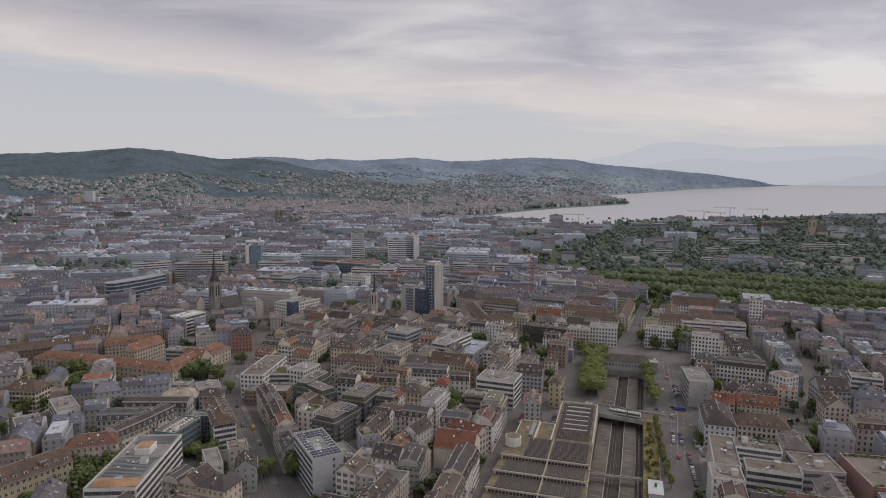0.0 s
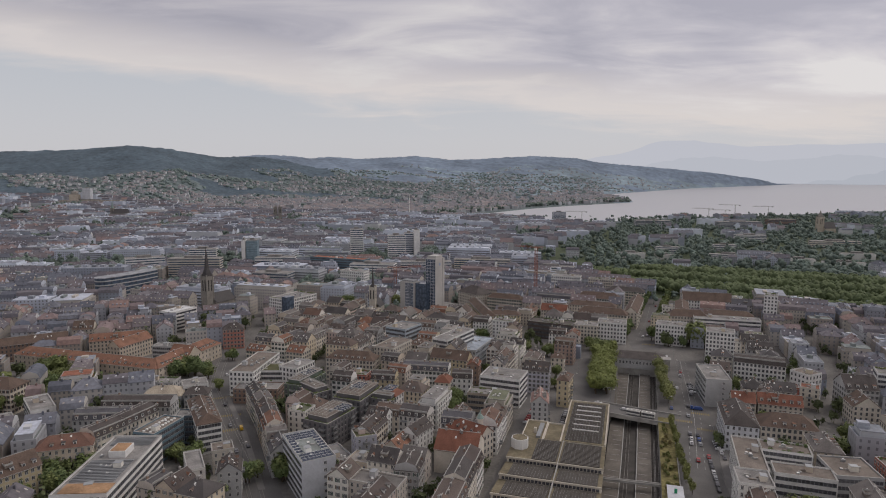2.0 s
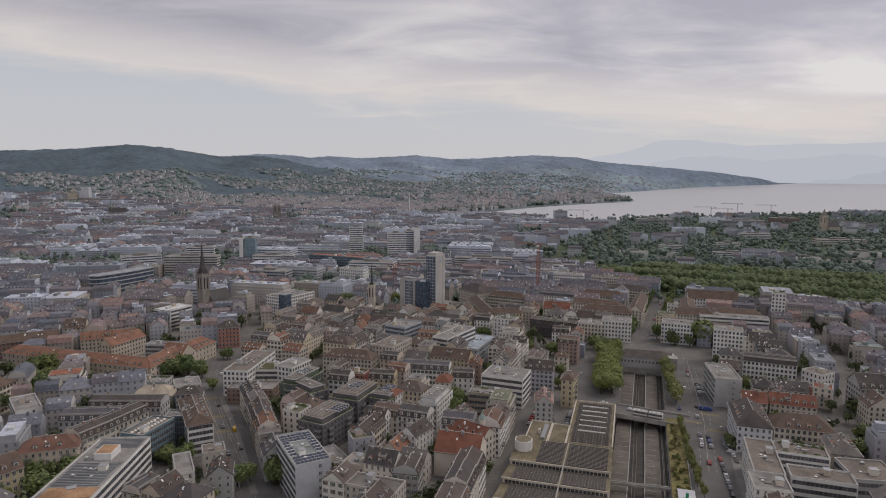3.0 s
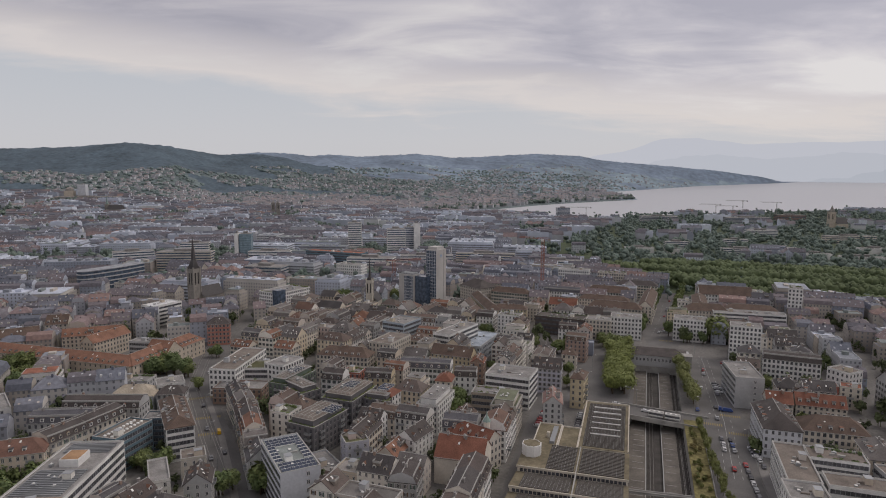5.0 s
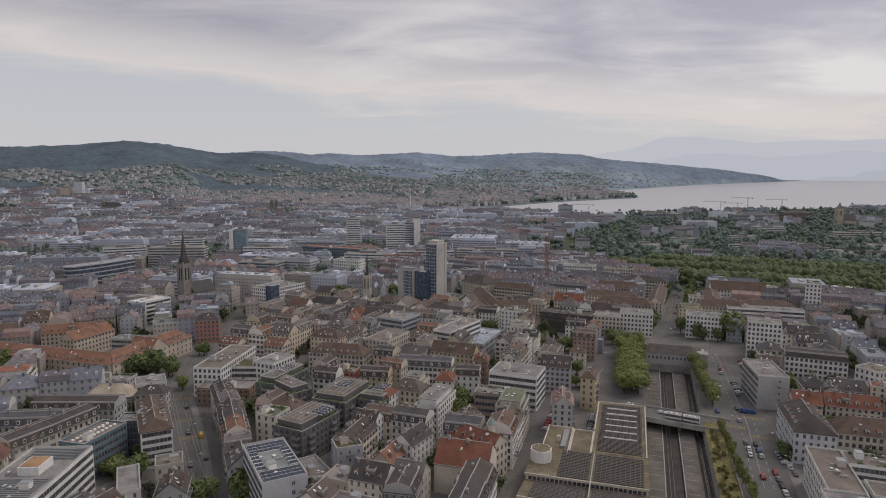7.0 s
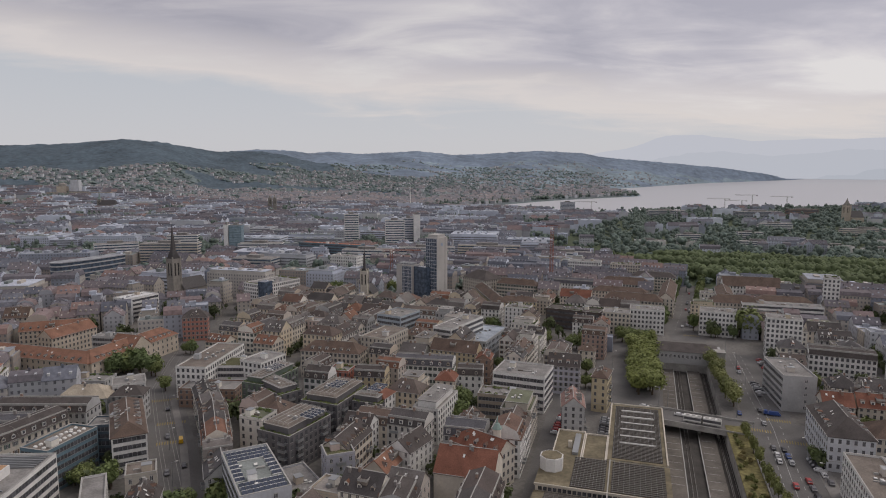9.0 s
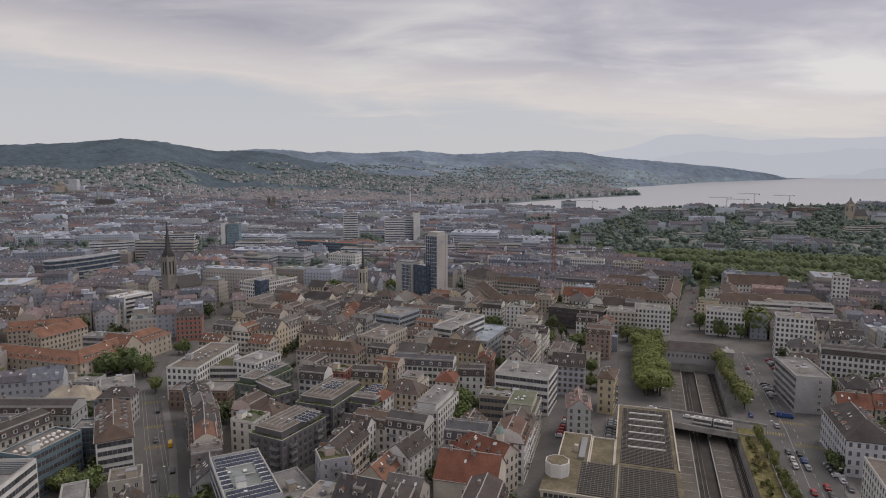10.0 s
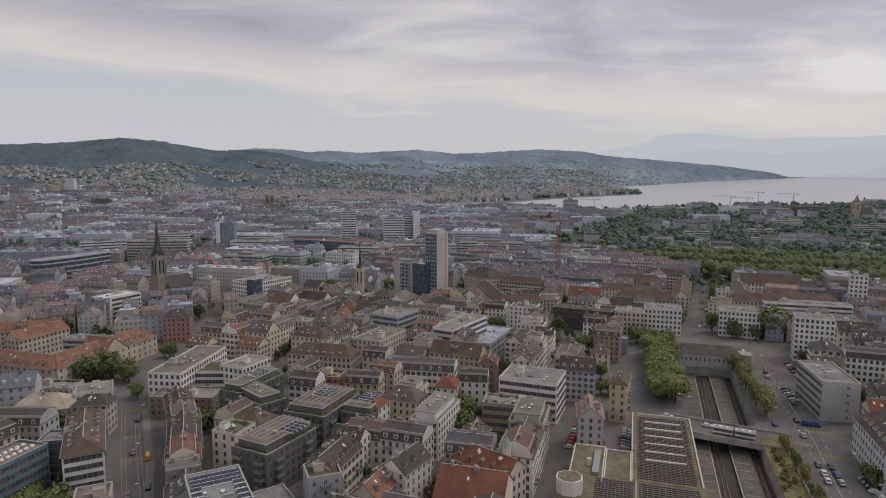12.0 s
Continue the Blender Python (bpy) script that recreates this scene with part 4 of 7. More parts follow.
def quarter(x0, x1, y0, y1, turn, W, V, seed, office=.15, red=.07, trees=.7):
    """Dense blocks of long terraces with built-up yards and some larger offices, farther off."""
    rng = random.Random(seed)
    c, s = rot(turn)
    cx, cy = (x0 + x1) / 2, (y0 + y1) / 2
    R = int(math.hypot(x1 - x0, y1 - y0) / 2 / min(W, V)) + 2

    def put(u, v, r, l, d, h, roof, wall, tile, band=False):
        x, y = cx + u * c - v * s, cy + u * s + v * c
        if not (x0 <= x < x1 and y0 <= y < y1) or abs(x) > .78 * y + 40 or near_road(x, y, d * .45) or inside(x, y, PARK) or clash(x, y, turn + r, l / 2, d / 2, -1.0):
            return False
        if inside(x, y, GREEN) and (noise.noise(Vector((x * .007, y * .009, 3))) > -.28 or rng.random() < .45):
            return False
        gap = lake_gap(np.array([x]), np.array([y]))[0] if y > 1500 else 1e3
        if gap < (110 if x > -150 else 30):
            return False
        if y < 850 and wall in ("white", "cream") and rng.random() < .6:
            wall = "tan"
        if tile == "red" and x > 250:
            tile = "slate"
        far_house(x, y, turn + r, l, d, h, roof, height_at(x, y), y < 1150, wall, tile, band)
        return True

    for i in range(-R, R):
        for j in range(-R, R):
            w, d0 = W * rng.uniform(.86, 1.0) - 6, V - rng.uniform(4.5, 7)
            u0, v0 = i * W + rng.uniform(-3, 3) + (j % 2) * W * .3, j * V + rng.uniform(-2, 2)
            x, y = cx + u0 * c - v0 * s, cy + u0 * s + v0 * c
            if not (x0 - W < x < x1 + W and y0 - V < y < y1 + V) or abs(x) > .8 * y + 90:
                continue
            if y > 900 and noise.noise(Vector((x * .006, y * .006, 8))) > .30:
                continue
            H = rng.uniform(13, 17.5)
            if rng.random() < office:
                wall = rng.choice(("white", "white", "grey", "cream"))
                k = rng.choice((1, 1, 2))
                for q in range(k):
                    put(u0 + (q - (k - 1) / 2) * w / k, v0 + rng.uniform(-3, 3), 0, w / k - 1, rng.uniform(15, d0), H + rng.uniform(1, 7), rng.choice(("flat", "flat", "attic")), wall, "flat", rng.random() < .6)
                continue
            tile = "red" if rng.random() < red else rng.choice(("brown", "brown", "slate"))
            kind = rng.choice(("mansard", "gable", "gable", "hip"))
            D = min(rng.uniform(12, 15), d0 * .42)
            for side in (-1, 1):
                a = 0.0
                while a < w - 6:
                    l = min(rng.uniform(12, 26), w - a)
                    if w - a - l < 7:
                        l = w - a
                    roof = kind if rng.random() < .7 else rng.choice(("gable", "flat", "mansard", "attic"))
                    put(u0 - w / 2 + a + l / 2, v0 + side * (d0 - D) / 2, 0 if side < 0 else 180, l, D, H + rng.uniform(-1.2, 1.2), roof, rng.choice(("white", "white", "cream", "cream", "grey")), tile if rng.random() < .75 else "")
                    a += l
            if d0 - 2 * D > 7:
                for side in (-1, 1):
                    if rng.random() < .75:
                        put(u0 + side * (w - D) / 2, v0, 90, d0 - 2 * D, D, H + rng.uniform(-1, 1), "gable" if kind == "gable" else "mansard", rng.choice(("white", "cream", "grey")), tile)
                if rng.random() < .8:
                    put(u0 + rng.uniform(-.2, .2) * w, v0, 0, rng.uniform(14, w * .5), d0 - 2 * D - 3, rng.choice((4.5, 6, 7.5, 10.5)), rng.choice(("flat", "flat", "gable")), rng.choice(("white", "grey")), "brown")
            for _ in range(4):
                if rng.random() < trees:
                    u, v = u0 + rng.uniform(-.55, .55) * W, v0 + rng.choice((0, V / 2)) + rng.uniform(-2, 2)
                    YARD_TREES.append((cx + u * c - v * s, cy + u * s + v * c, rng.uniform(8, 15)))


ROADS += [([(60, 220), (127, 392), (165, 500)], 30), ([(165, 500), (172, 560)], 13), ([(172, 560), (240, 715), (262, 770)], 7.5), ([(-60, 250), (-116, 368), (-146, 430), (-157, 480), (-155, 532)], 11), ([(-155, 532), (-174, 620)], 5),
          ([(15, 250), (40, 350), (58, 406), (72, 470), (85, 520)], 7), ([(90, 420), (120, 480), (140, 540)], 20), ([(150, 372), (210, 350), (300, 330)], 7), ([(215, 300), (290, 500), (330, 600)], 4.5)]

# ---- railway cutting, depot, streets ----
mat("louver_dark", [(0.10, 0.09, 0.08)], 0.7, grain=0.2)
mat("roof_felt", [(0.175, 0.15, 0.10)], 0.95, grain=0.2, grain_scale=0.8, stain=0.3, stain_scale=0.15)
mat("cream_trim", [(0.55, 0.50, 0.42)], 0.8, grain=0.08, stain=0.15)
mat("platform", [(0.135, 0.122, 0.107)], 0.9, grain=0.15, grain_scale=1.0, stain=0.3, stain_scale=0.12)
# near-black colour that stands in for the shade inside openings
mat("opening_shade", [(0.03, 0.03, 0.03)], 0.95)


def offset(pts, d):
    """A line moved d to the right."""
    return strip(pts, -d)[0] if d else pts


# road surfaces
band("road_rail_street", [(108, 260), (126, 322), (149, 384), (166, 440), (184, 500)], 10.5, 0.02, "asphalt", "grey asphalt street beside the railway cutting")
band("road_tram_street", [(-52, 230), (-92, 322), (-120, 376), (-148, 432), (-160, 480), (-190, 615), (-225, 800)], 10, 0.02, "asphalt", "grey asphalt street with tram tracks")
band("road_depot_street", [(8, 235), (31, 312), (41, 350), (57, 406), (72, 470), (84, 520)], 5.2, 0.02, "asphalt", "grey side street along the depot")
band("road_square", [(88, 408), (106, 462), (124, 530)], 19, 0.024, "asphalt", "wide asphalt square beside the station")
band("road_avenue", [(168, 530), (172, 560), (200, 622), (228, 695), (250, 745), (262, 790)], 11, 0.028, "asphalt", "broad avenue leading to the park")
band("road_crossing", [(128, 393), (165, 378), (230, 352), (320, 320)], 7, 0.03, "asphalt", "cross street at the junction")
band("pavement_rail_street", [(121, 258), (139, 318), (150, 352)], 2.4, 0.12, "paving", "grey pavement beside the street", h=0.12)
band("pavement_tram_street", [(-80, 300), (-107, 362), (-135, 418)], 1.5, 0.12, "paving", "grey pavement in front of the houses", h=0.12)

# lane lines, crossings
lines = Geo()
for pts, offs in (([(126, 322), (149, 384), (166, 440), (184, 500)], (-3.4, 0, 3.4)), ([(172, 560), (200, 622), (228, 695)], (-3, 3))):
    for d in offs:
        line = offset(pts, d)
        for (ax, ay), (bx, by) in zip(line, line[1:]):
            n = int(math.hypot(bx - ax, by - ay) / 7)
            for i in range(n):
                t0, t1 = i / n, i / n + .45 / n * (2.2 if d == 0 else 1)
                a, b = (ax + (bx - ax) * t0, ay + (by - ay) * t0), (ax + (bx - ax) * t1, ay + (by - ay) * t1)
                l, r = strip([a, b], .1)
                lines.face([(*r[0], .05), (*r[1], .05), (*l[1], .05), (*l[0], .05)])
tagged(new("lane_lines", lines.mesh("lane_lines", "road_white")), "white lane lines painted on the street", "road marking", kind="stuff")


def zebra(x, y, ang, n, w=3.2):
    g = Geo()
    for i in range(n):
        u = (i - n / 2) * 1.05
        g.face([(u, -w / 2, 0), (u + .5, -w / 2, 0), (u + .5, w / 2, 0), (u, w / 2, 0)])
    ob = new("zebra_crossing", g.mesh("zebra_crossing", "road_yellow"))
    ob.matrix_world = pose(x, y, .055, 0, 0, ang)
    tagged(ob, "worn yellow zebra crossing painted on asphalt", "road marking", "zebra crossings", kind="structure")


for z in ((-138, 417, 18, 13), (-123, 388, 18, 12), (-115, 367, 20, 10), (142, 381, -22, 9), (160, 374, 68, 8), (156, 392, -20, 10), (150, 368, -22, 10), (175, 545, -15, 10)):
    zebra(*z)
for d in (-4.3, -2.9, 1.0, 2.4):
    band("tram_rail", offset([(-52, 230), (-92, 322), (-120, 376), (-148, 432), (-160, 480), (-190, 615)], d), .08, 0.05, "rail_steel", "steel tram rail set in the asphalt")

# railway
cy0 = CUT
for d, half in ((-9.0, 4.0), (6.0, 3.6)):
    band("platform", offset(CUT, d), half, -5.0, "platform", "grey stained concrete railway platform", h=1.0)
for d in (-3.6, -1.2, 10.4, 12.4):
    for o in (-.72, .72):
        if abs(d) < 4 and d > -2:
            continue
        band("rail", offset(CUT, d + 1.2 * (abs(d) < 4) + o), .07, -5.75, "rail_steel", "steel rail on dark sleepers", h=.15)
for d in (-2.4, 11.4):
    g = Geo()
    line = offset(CUT, d)
    for (ax, ay), (bx, by) in zip(line, line[1:]):
        n = int(math.hypot(bx - ax, by - ay) / .7)
        for i in range(n):
            t = i / n
            x, y = ax + (bx - ax) * t, ay + (by - ay) * t
            w = math.atan2(by - ay, bx - ax)
            c, s = math.cos(w), math.sin(w)
            g.face([(x + u * c - v * s, y + u * s + v * c, -5.9) for u, v in ((-.13, -1.3), (.13, -1.3), (.13, 1.3), (-.13, 1.3))])
    tagged(new("sleepers", g.mesh("sleepers", "louver_dark")), "dark sleepers of the railway track", "sleepers", kind="stuff")
# pale edge line of each platform
for d in (-5.1, 2.5):
    band("platform_edge", offset(CUT, d), .18, -4.985, "road_white", "pale edge strip of the platform")
# pale cross joints of the platforms
g = Geo()
for d, half in ((-8.6, 2.6), (5.6, 2.2)):
    line = offset(CUT, d)
    for (ax, ay), (bx, by) in zip(line, line[1:]):
        L = math.hypot(bx - ax, by - ay)
        c, s = (bx - ax) / L, (by - ay) / L
        for i in range(int(L / 6.5)):
            x, y = ax + c * (i + .5) * 6.5, ay + s * (i + .5) * 6.5
            g.face([(x + u * c - v * s, y + u * s + v * c, -4.984) for u, v in ((-.12, -half), (.12, -half), (.12, half), (-.12, half))])
tagged(new("platform_joints", g.mesh("platform_joints", "road_white")), "pale cross joints of the railway platforms", "joints", kind="stuff")
# grassy bank between cutting and street
band("bank", offset(CUT[:3], 17.7), 3.95, 0.3, "dry_grass", "bank of dry yellow-green grass above the tracks", h=0.3)
band("bank_wall", offset(CUT[:3], 21.9), .2, 0.9, "concrete", "low concrete wall along the street", h=0.9)

# road bridge
g = Geo()
l, r = strip([(97, 403.5), (139, 381)], 8)
g.prism([r[0], r[1], l[1], l[0]], -1.2, 0.04)
bridge = tagged(new("road_bridge", g.mesh("deck", "asphalt")), "flat road bridge over the railway cutting", "bridge")
for side in (l, r):
    (ax, ay), (bx, by) = side
    a, b = strip([(ax, ay), (bx, by)], .22)
    g = Geo(); g.prism([b[0], b[1], a[1], a[0]], -1.6, 1.0)
    part("parapet", g, ("concrete",), bridge)
for x, y in ((103, 396), (118, 389), (129, 383)):
    g = Geo(); g.box(x - .6, y - .6, CUT_Z, x + .6, y + .6, -1.2)
    part("pier", g, ("concrete",), bridge)

# pipe bridge nearer the camera
g = Geo()
g.tube((75, 314.6, -1.2), (106, 307, -1.2), .35, .35, 8)
g.tube((75, 316.1, -1.2), (106, 308.5, -1.2), .35, .35, 8)
g.prism([(75, 314), (106, 306.4), (106, 309), (75, 316.6)], -1.9, -1.6)
tagged(new("pipe_bridge", g.mesh("pipe_bridge", "concrete")), "narrow concrete service bridge over the tracks", "bridge")
g = Geo()
g.box(-3.2, -7, 0, 3.2, 7, 3.0)
g.box(-3.5, -7.3, 3.0, 3.5, 7.3, 3.2)
kiosk = tagged(new("kiosk", g.mesh("kiosk", "wall_pale")), "low pale service building on the railway bank", "kiosk")
kiosk.matrix_world = pose(104, 292, 0, 0, 0, -17)
g = Geo(); g.box(-.6, -.25, 3.2, .6, .25, 5.2)
part("sign", g, (mat("sign_green", [(0.02, 0.25, 0.12)], 0.5),), kiosk, "bright green sign board")

# station building over the tracks
st = new("station_building", None)
st.matrix_world = pose(151, 490, 0, 0, 0, -17)
tagged(st, "grey station building with a dark hipped roof above the tracks", "station")
g = Geo(); g.box(-19, -9, -1.0, 19, 9, 6.5)
part("wall", g, ("wall_grey",), st)
g = Geo()
for x0, x1 in ((-19, -10), (2, 5), (14.5, 19)):
    g.box(x0, -9, -6, x1, 9, -1.0)
part("pier_wall", g, ("concrete",), st)
# dark sheet in place of the tunnel's unlit depth
g = Geo(); g.face([(-19, 6, -6), (19, 6, -6), (19, 6, -1), (-19, 6, -1)])
part("tunnel_mouth", g, ("opening_shade",), st)
g = Geo()
x0, y0, r, zr = 17.5, 9.7, 10, 10
for s in (-1, 1):
    a = [(-19.7, s * y0, 6.5), (x0, s * y0, 6.5), (r, 0, zr), (-14, 0, zr)]
    g.face(a if s < 0 else a[::-1])
g.face([(x0, -y0, 6.5), (x0, y0, 6.5), (r, 0, zr)])
g.face([(-19.7, y0, 6.5), (-19.7, -y0, 6.5), (-14, 0, zr)])
part("roof", g, ("tile_dark",), st)
g = Geo(); g.box(14, -11, -6, 20, -4, 8.0); g.box(13.7, -11.3, 8.0, 20.3, -3.7, 8.4)
part("side_block", g, ("concrete",), st)
for i in range(13):
    part("window", window_mesh(1.3, 2.0), (), st, m=pose(-17.5 + i * 2.4, -9, 2.6))

# tram depot, roof at 8 m: upper hall, terraces, three saw-tooth bays
DEP = pose(99.5, 386, 0, 0, 0, -16.8)
dep = new("tram_depot", None)
dep.matrix_world = DEP
tagged(dep, "wide tram depot with ribbed flat roof and rooflight strips", "depot")
g = Geo()
g.box(-22, -59, 0, 0, 0, 7.8)
part("upper_hall", g, ("wall_cream",), dep)
g = Geo()
g.box(-21.6, -59, 7.8, -.4, -.4, 7.95)
part("upper_roof", g, ("roof_felt",), dep)
g = Geo()
for a in ((-22.1, -.4, .1, .1), (-.4, -59, .1, -.4), (-22.1, -36, -21.6, -.4)):
    g.box(a[0], a[1], 7.6, a[2], a[3], 8.5)
part("parapet", g, ("cream_trim",), dep)
g = Geo()
for i in range(46):
    y = -3 - i * 1.2
    g.box(-20, y - .28, 7.95, -1.8, y + .28, 8.25)
tagged(part("roof_ribs", g, ("louver_dark",), dep, "dark ribbed roof louvres"), kind="stuff")
g = Geo()
for i in range(13):
    x = -19.6 + i * 1.45
    g.box(x - .025, -57.5, 8.25, x + .025, -2.6, 8.3)
tagged(part("roof_rails", g, ("metal_grey",), dep, "thin metal rails across the roof ribs"), kind="stuff")
for i in range(6):
    g = Geo(); g.box(-17.5, -8.3 - i * 7.0, 8.0, -4, -7.8 - i * 7.0, 8.55)
    part("rooflight", g, ("frame_white",), dep, "long white rooflight strip")
for x0, x1, y0, y1, h in ((-42, -31, -63, -35.5, 7.4), (-30.8, -22.1, -59, -36, 7.0)):
    g = Geo(); g.box(x0, y0, 0, x1, y1, h)
    for a in ((x0, y1 - .4, x1, y1), (x0, y0, x0 + .4, y1 - .4), (x1 - .4, y0, x1, y1 - .4)):
        g.box(a[0], a[1], h, a[2], a[3], h + .6)
    b = part("terrace_wing", g, ("wall_cream",), dep)
    g = Geo(); g.box(x0 + .4, y0, h, x1 - .4, y1 - .4, h + .08)
    part("terrace_roof", g, ("roof_felt",), b)
g = Geo(); g.box(-34.6, -58, 7.4, -32.4, -40, 8.6)
part("skylight", g, ("metal_grey",), dep)
g = Geo(); g.box(-36.6, -52, 7.4, -35.2, -50.4, 10)
part("vent", g, ("cream_trim",), dep)
g = Geo()
oct_ = [(-40.6 + 4.3 * math.cos(radians(22.5 + 45 * k)), -71.5 + 4.3 * math.sin(radians(22.5 + 45 * k))) for k in range(8)]
g.prism(oct_, 0, 12.6)
tower_ = part("stair_tower", g, ("wall_white",), dep, "white octagonal stair tower")
g = Geo(); g.prism([(-40.6 + (x + 40.6) * .9, -71.5 + (y + 71.5) * .9) for x, y in oct_], 12.6, 12.7)
part("tower_roof", g, ("roof_felt",), tower_)
for k, (yf, yb) in enumerate(((-85, -59.05), (-103, -85.2), (-121, -103.2), (-139, -121.2))):
    zf, zb = 8.0, (7.6 if k == 0 else 5.6)
    g = Geo()
    q = [(-44.5, yf), (0, yf), (0, yb), (-44.5, yb)]
    zz = (zf, zf, zb, zb)
    for i in range(4):
        j = (i + 1) % 4
        g.face([(*q[i], 0), (*q[j], 0), (*q[j], zz[j]), (*q[i], zz[i])])
    bay = part("hall_bay", g, ("wall_cream",), dep)
    g = Geo()
    g.face([(-44.9, yf - .5, zf + .05), (.4, yf - .5, zf + .05), (.4, yb, zb + .05), (-44.9, yb, zb + .05)])
    part("bay_roof", g, ("roof_felt",), bay)
    g = Geo(); g.box(-44.9, yf - .5, zf - .55, .4, yf - .1, zf + .3)
    part("cornice", g, ("cream_trim",), bay)
    g = Geo()
    n = 13 if k else 18
    for i in range(n):
        t = (i + .8) / (n + 1)
        y = yf + (yb - yf) * t
        z = zf + (zb - zf) * t
        for x0, x1 in ((-41 if k else -33, -21.5), (-19.5, -1.5)):
            g.box(x0, y - .35, z, x1, y + .35, z + .42)
    tagged(part("roof_ribs", g, ("louver_dark",), bay, "dark ribbed roof panels"), kind="stuff")
    g = Geo()
    for i in range(14 if k else 10):
        for x in (-40.4 + i * 1.4 if k else -32.4 + i * 1.15, -18.9 + i * (1.28 if k else 1.8)):
            g.face([(x - .025, yf + .8, zf + .46), (x + .025, yf + .8, zf + .46), (x + .025, yb - .8, zb + .46), (x - .025, yb - .8, zb + .46)])
    tagged(part("roof_rails", g, ("metal_grey",), bay, "thin metal rails across the roof ribs"), kind="stuff")
    g = Geo(); g.box(-20.7, yf, min(zf, zb), -20.3, yb, zf + .15)
    part("gutter", g, ("sill_grey",), bay)
    for i in range(26):
        x = -43.6 + i * 1.66
        g2 = small(("clerestory_pane",), lambda g: g.box(-.66, -.06, 0, .66, 0, 1.35), "glass_dark")
        part("clerestory_pane", g2, (), bay, m=pose(x + .8, yf - .02, 5.75))
take(152, 331, -17, 16, 8)
take(190, 520, -20, 18, 14)
take(-193, 448, -16, 20, 12)
take(-200, 462, 0, 12, 10)
take(-222, 492, -5, 42, 32)
take(-270, 458, 0, 20, 26)
take(-176, 298, 20, 14, 14)
take(60, 325, -16.8, 25, 71)
take(-171, 459, 15, 13, 17)
take(151, 490, -17, 21, 12)


# ---- vehicles ----
def car_body(g, van):
    prof = ([(-2.2, .35), (2.2, .35), (2.25, .75), (2.0, .95), (1.1, 1.0), (.5, 1.45), (-1.3, 1.48), (-2.0, 1.0), (-2.25, .9)] if not van
            else [(-2.6, .35), (2.5, .35), (2.6, .9), (2.1, 1.2), (1.5, 2.0), (-2.55, 2.05), (-2.65, .8)])
    n = len(prof)
    for s in (-1, 1):
        p = [(x, s * (.86 if z < 1.05 else .70), z) for x, z in prof]
        g.face(p if s < 0 else p[::-1])
    for i in range(n):
        (x0, z0), (x1, z1) = prof[i], prof[(i + 1) % n]
        w0, w1 = (.86 if z0 < 1.05 else .70), (.86 if z1 < 1.05 else .70)
        g.face([(x0, -w0, z0), (x0, w0, z0), (x1, w1, z1), (x1, -w1, z1)])


def car_glass(g):
    g.face([(1.12, -.74, 1.03), (1.12, .74, 1.03), (.56, .64, 1.43), (.56, -.64, 1.43)])
    g.face([(-1.97, .74, 1.03), (-1.97, -.74, 1.03), (-1.36, -.64, 1.46), (-1.36, .64, 1.46)])
    for s in (-1, 1):
        p = [(-1.7, s * .80, 1.08), (.85, s * .80, 1.08), (.42, s * .735, 1.38), (-1.25, s * .735, 1.40)]
        g.face(p if s < 0 else p[::-1])


def wheel(g):
    g.tube((0, -.1, 0), (0, .1, 0), .32, .32, 12)


CARC = {"white": (0.6, 0.6, 0.6), "silver": (0.35, 0.36, 0.37), "black": (0.03, 0.03, 0.035), "grey": (0.14, 0.14, 0.15), "red": (0.35, 0.03, 0.03), "blue": (0.04, 0.08, 0.25), "yellow": (0.6, 0.36, 0.02)}
for k, c in CARC.items():
    mat("paint_" + k, [c], 0.3, spec=0.5)
mat("tyre", [(0.025, 0.025, 0.025)], 0.9)


def car(x, y, ang, colour, van=False, z=0.05):
    ob = new("car", small(("body", colour, van), lambda g: car_body(g, van), "paint_" + colour))
    ob.matrix_world = pose(x, y, z, 0, 0, ang)
    tagged(ob, f"{colour} {'van' if van else 'passenger car'} standing on grey asphalt", "van" if van else "car", "cars on the streets")
    if not van:
        part("windows", small(("car_glass",), car_glass, "glass_dark"), (), ob)
    for wx in (-1.4, 1.4):
        for wy in (-.78, .78):
            part("wheel", small(("wheel",), wheel, "tyre"), (), ob, m=pose(wx, wy, .32))
    return ob


H1 = 71.0  # heading of the railway street, degrees from +x
for x, y, c in ((137.9, 362.2, "grey"), (141.4, 360.5, "black"), (136.1, 355.7, "white"), (139.8, 354.4, "blue"), (134.0, 350.0, "white"), (138.0, 348.5, "silver"), (129.5, 330, "red"), (141.5, 400.3, "blue"), (153, 404, "black"), (173.2, 470.4, "red"), (170, 462, "silver"), (158, 436, "white"), (163, 425, "grey"), (147, 388, "silver")):
    car(x, y, H1, c)
for i in range(18):
    t = i / 17
    rc = random.Random(i + 40)
    if rc.random() < .85 and t > .6:
        car(143.4 + 8 * (t - .6), 330 + 50 * (t - .6), H1 + rc.uniform(-3, 3), rc.choice(("black", "grey", "silver", "white", "black", "blue")))
for i in range(13):
    rc = random.Random(i + 80)
    car(176 + 17 * i / 12, 424 + 62 * i / 12, 40 + rc.uniform(-5, 5), rc.choice(("black", "white", "grey", "silver", "red")))
for i in range(11):
    rc = random.Random(i + 120)
    if rc.random() < .8:
        car(22 + 22 * i / 10 + 6.0, 285 + 80 * i / 10, 73, rc.choice(("black", "grey", "silver", "white")))
for i in range(7):
    rc = random.Random(i + 150)
    car(50 + 1.1 * i, 377 + 3.1 * i, -14, rc.choice(("black", "grey", "white", "red")))
    car(70.5 + .9 * i, 376 + 2.8 * i, -14, rc.choice(("black", "grey", "white", "silver")))
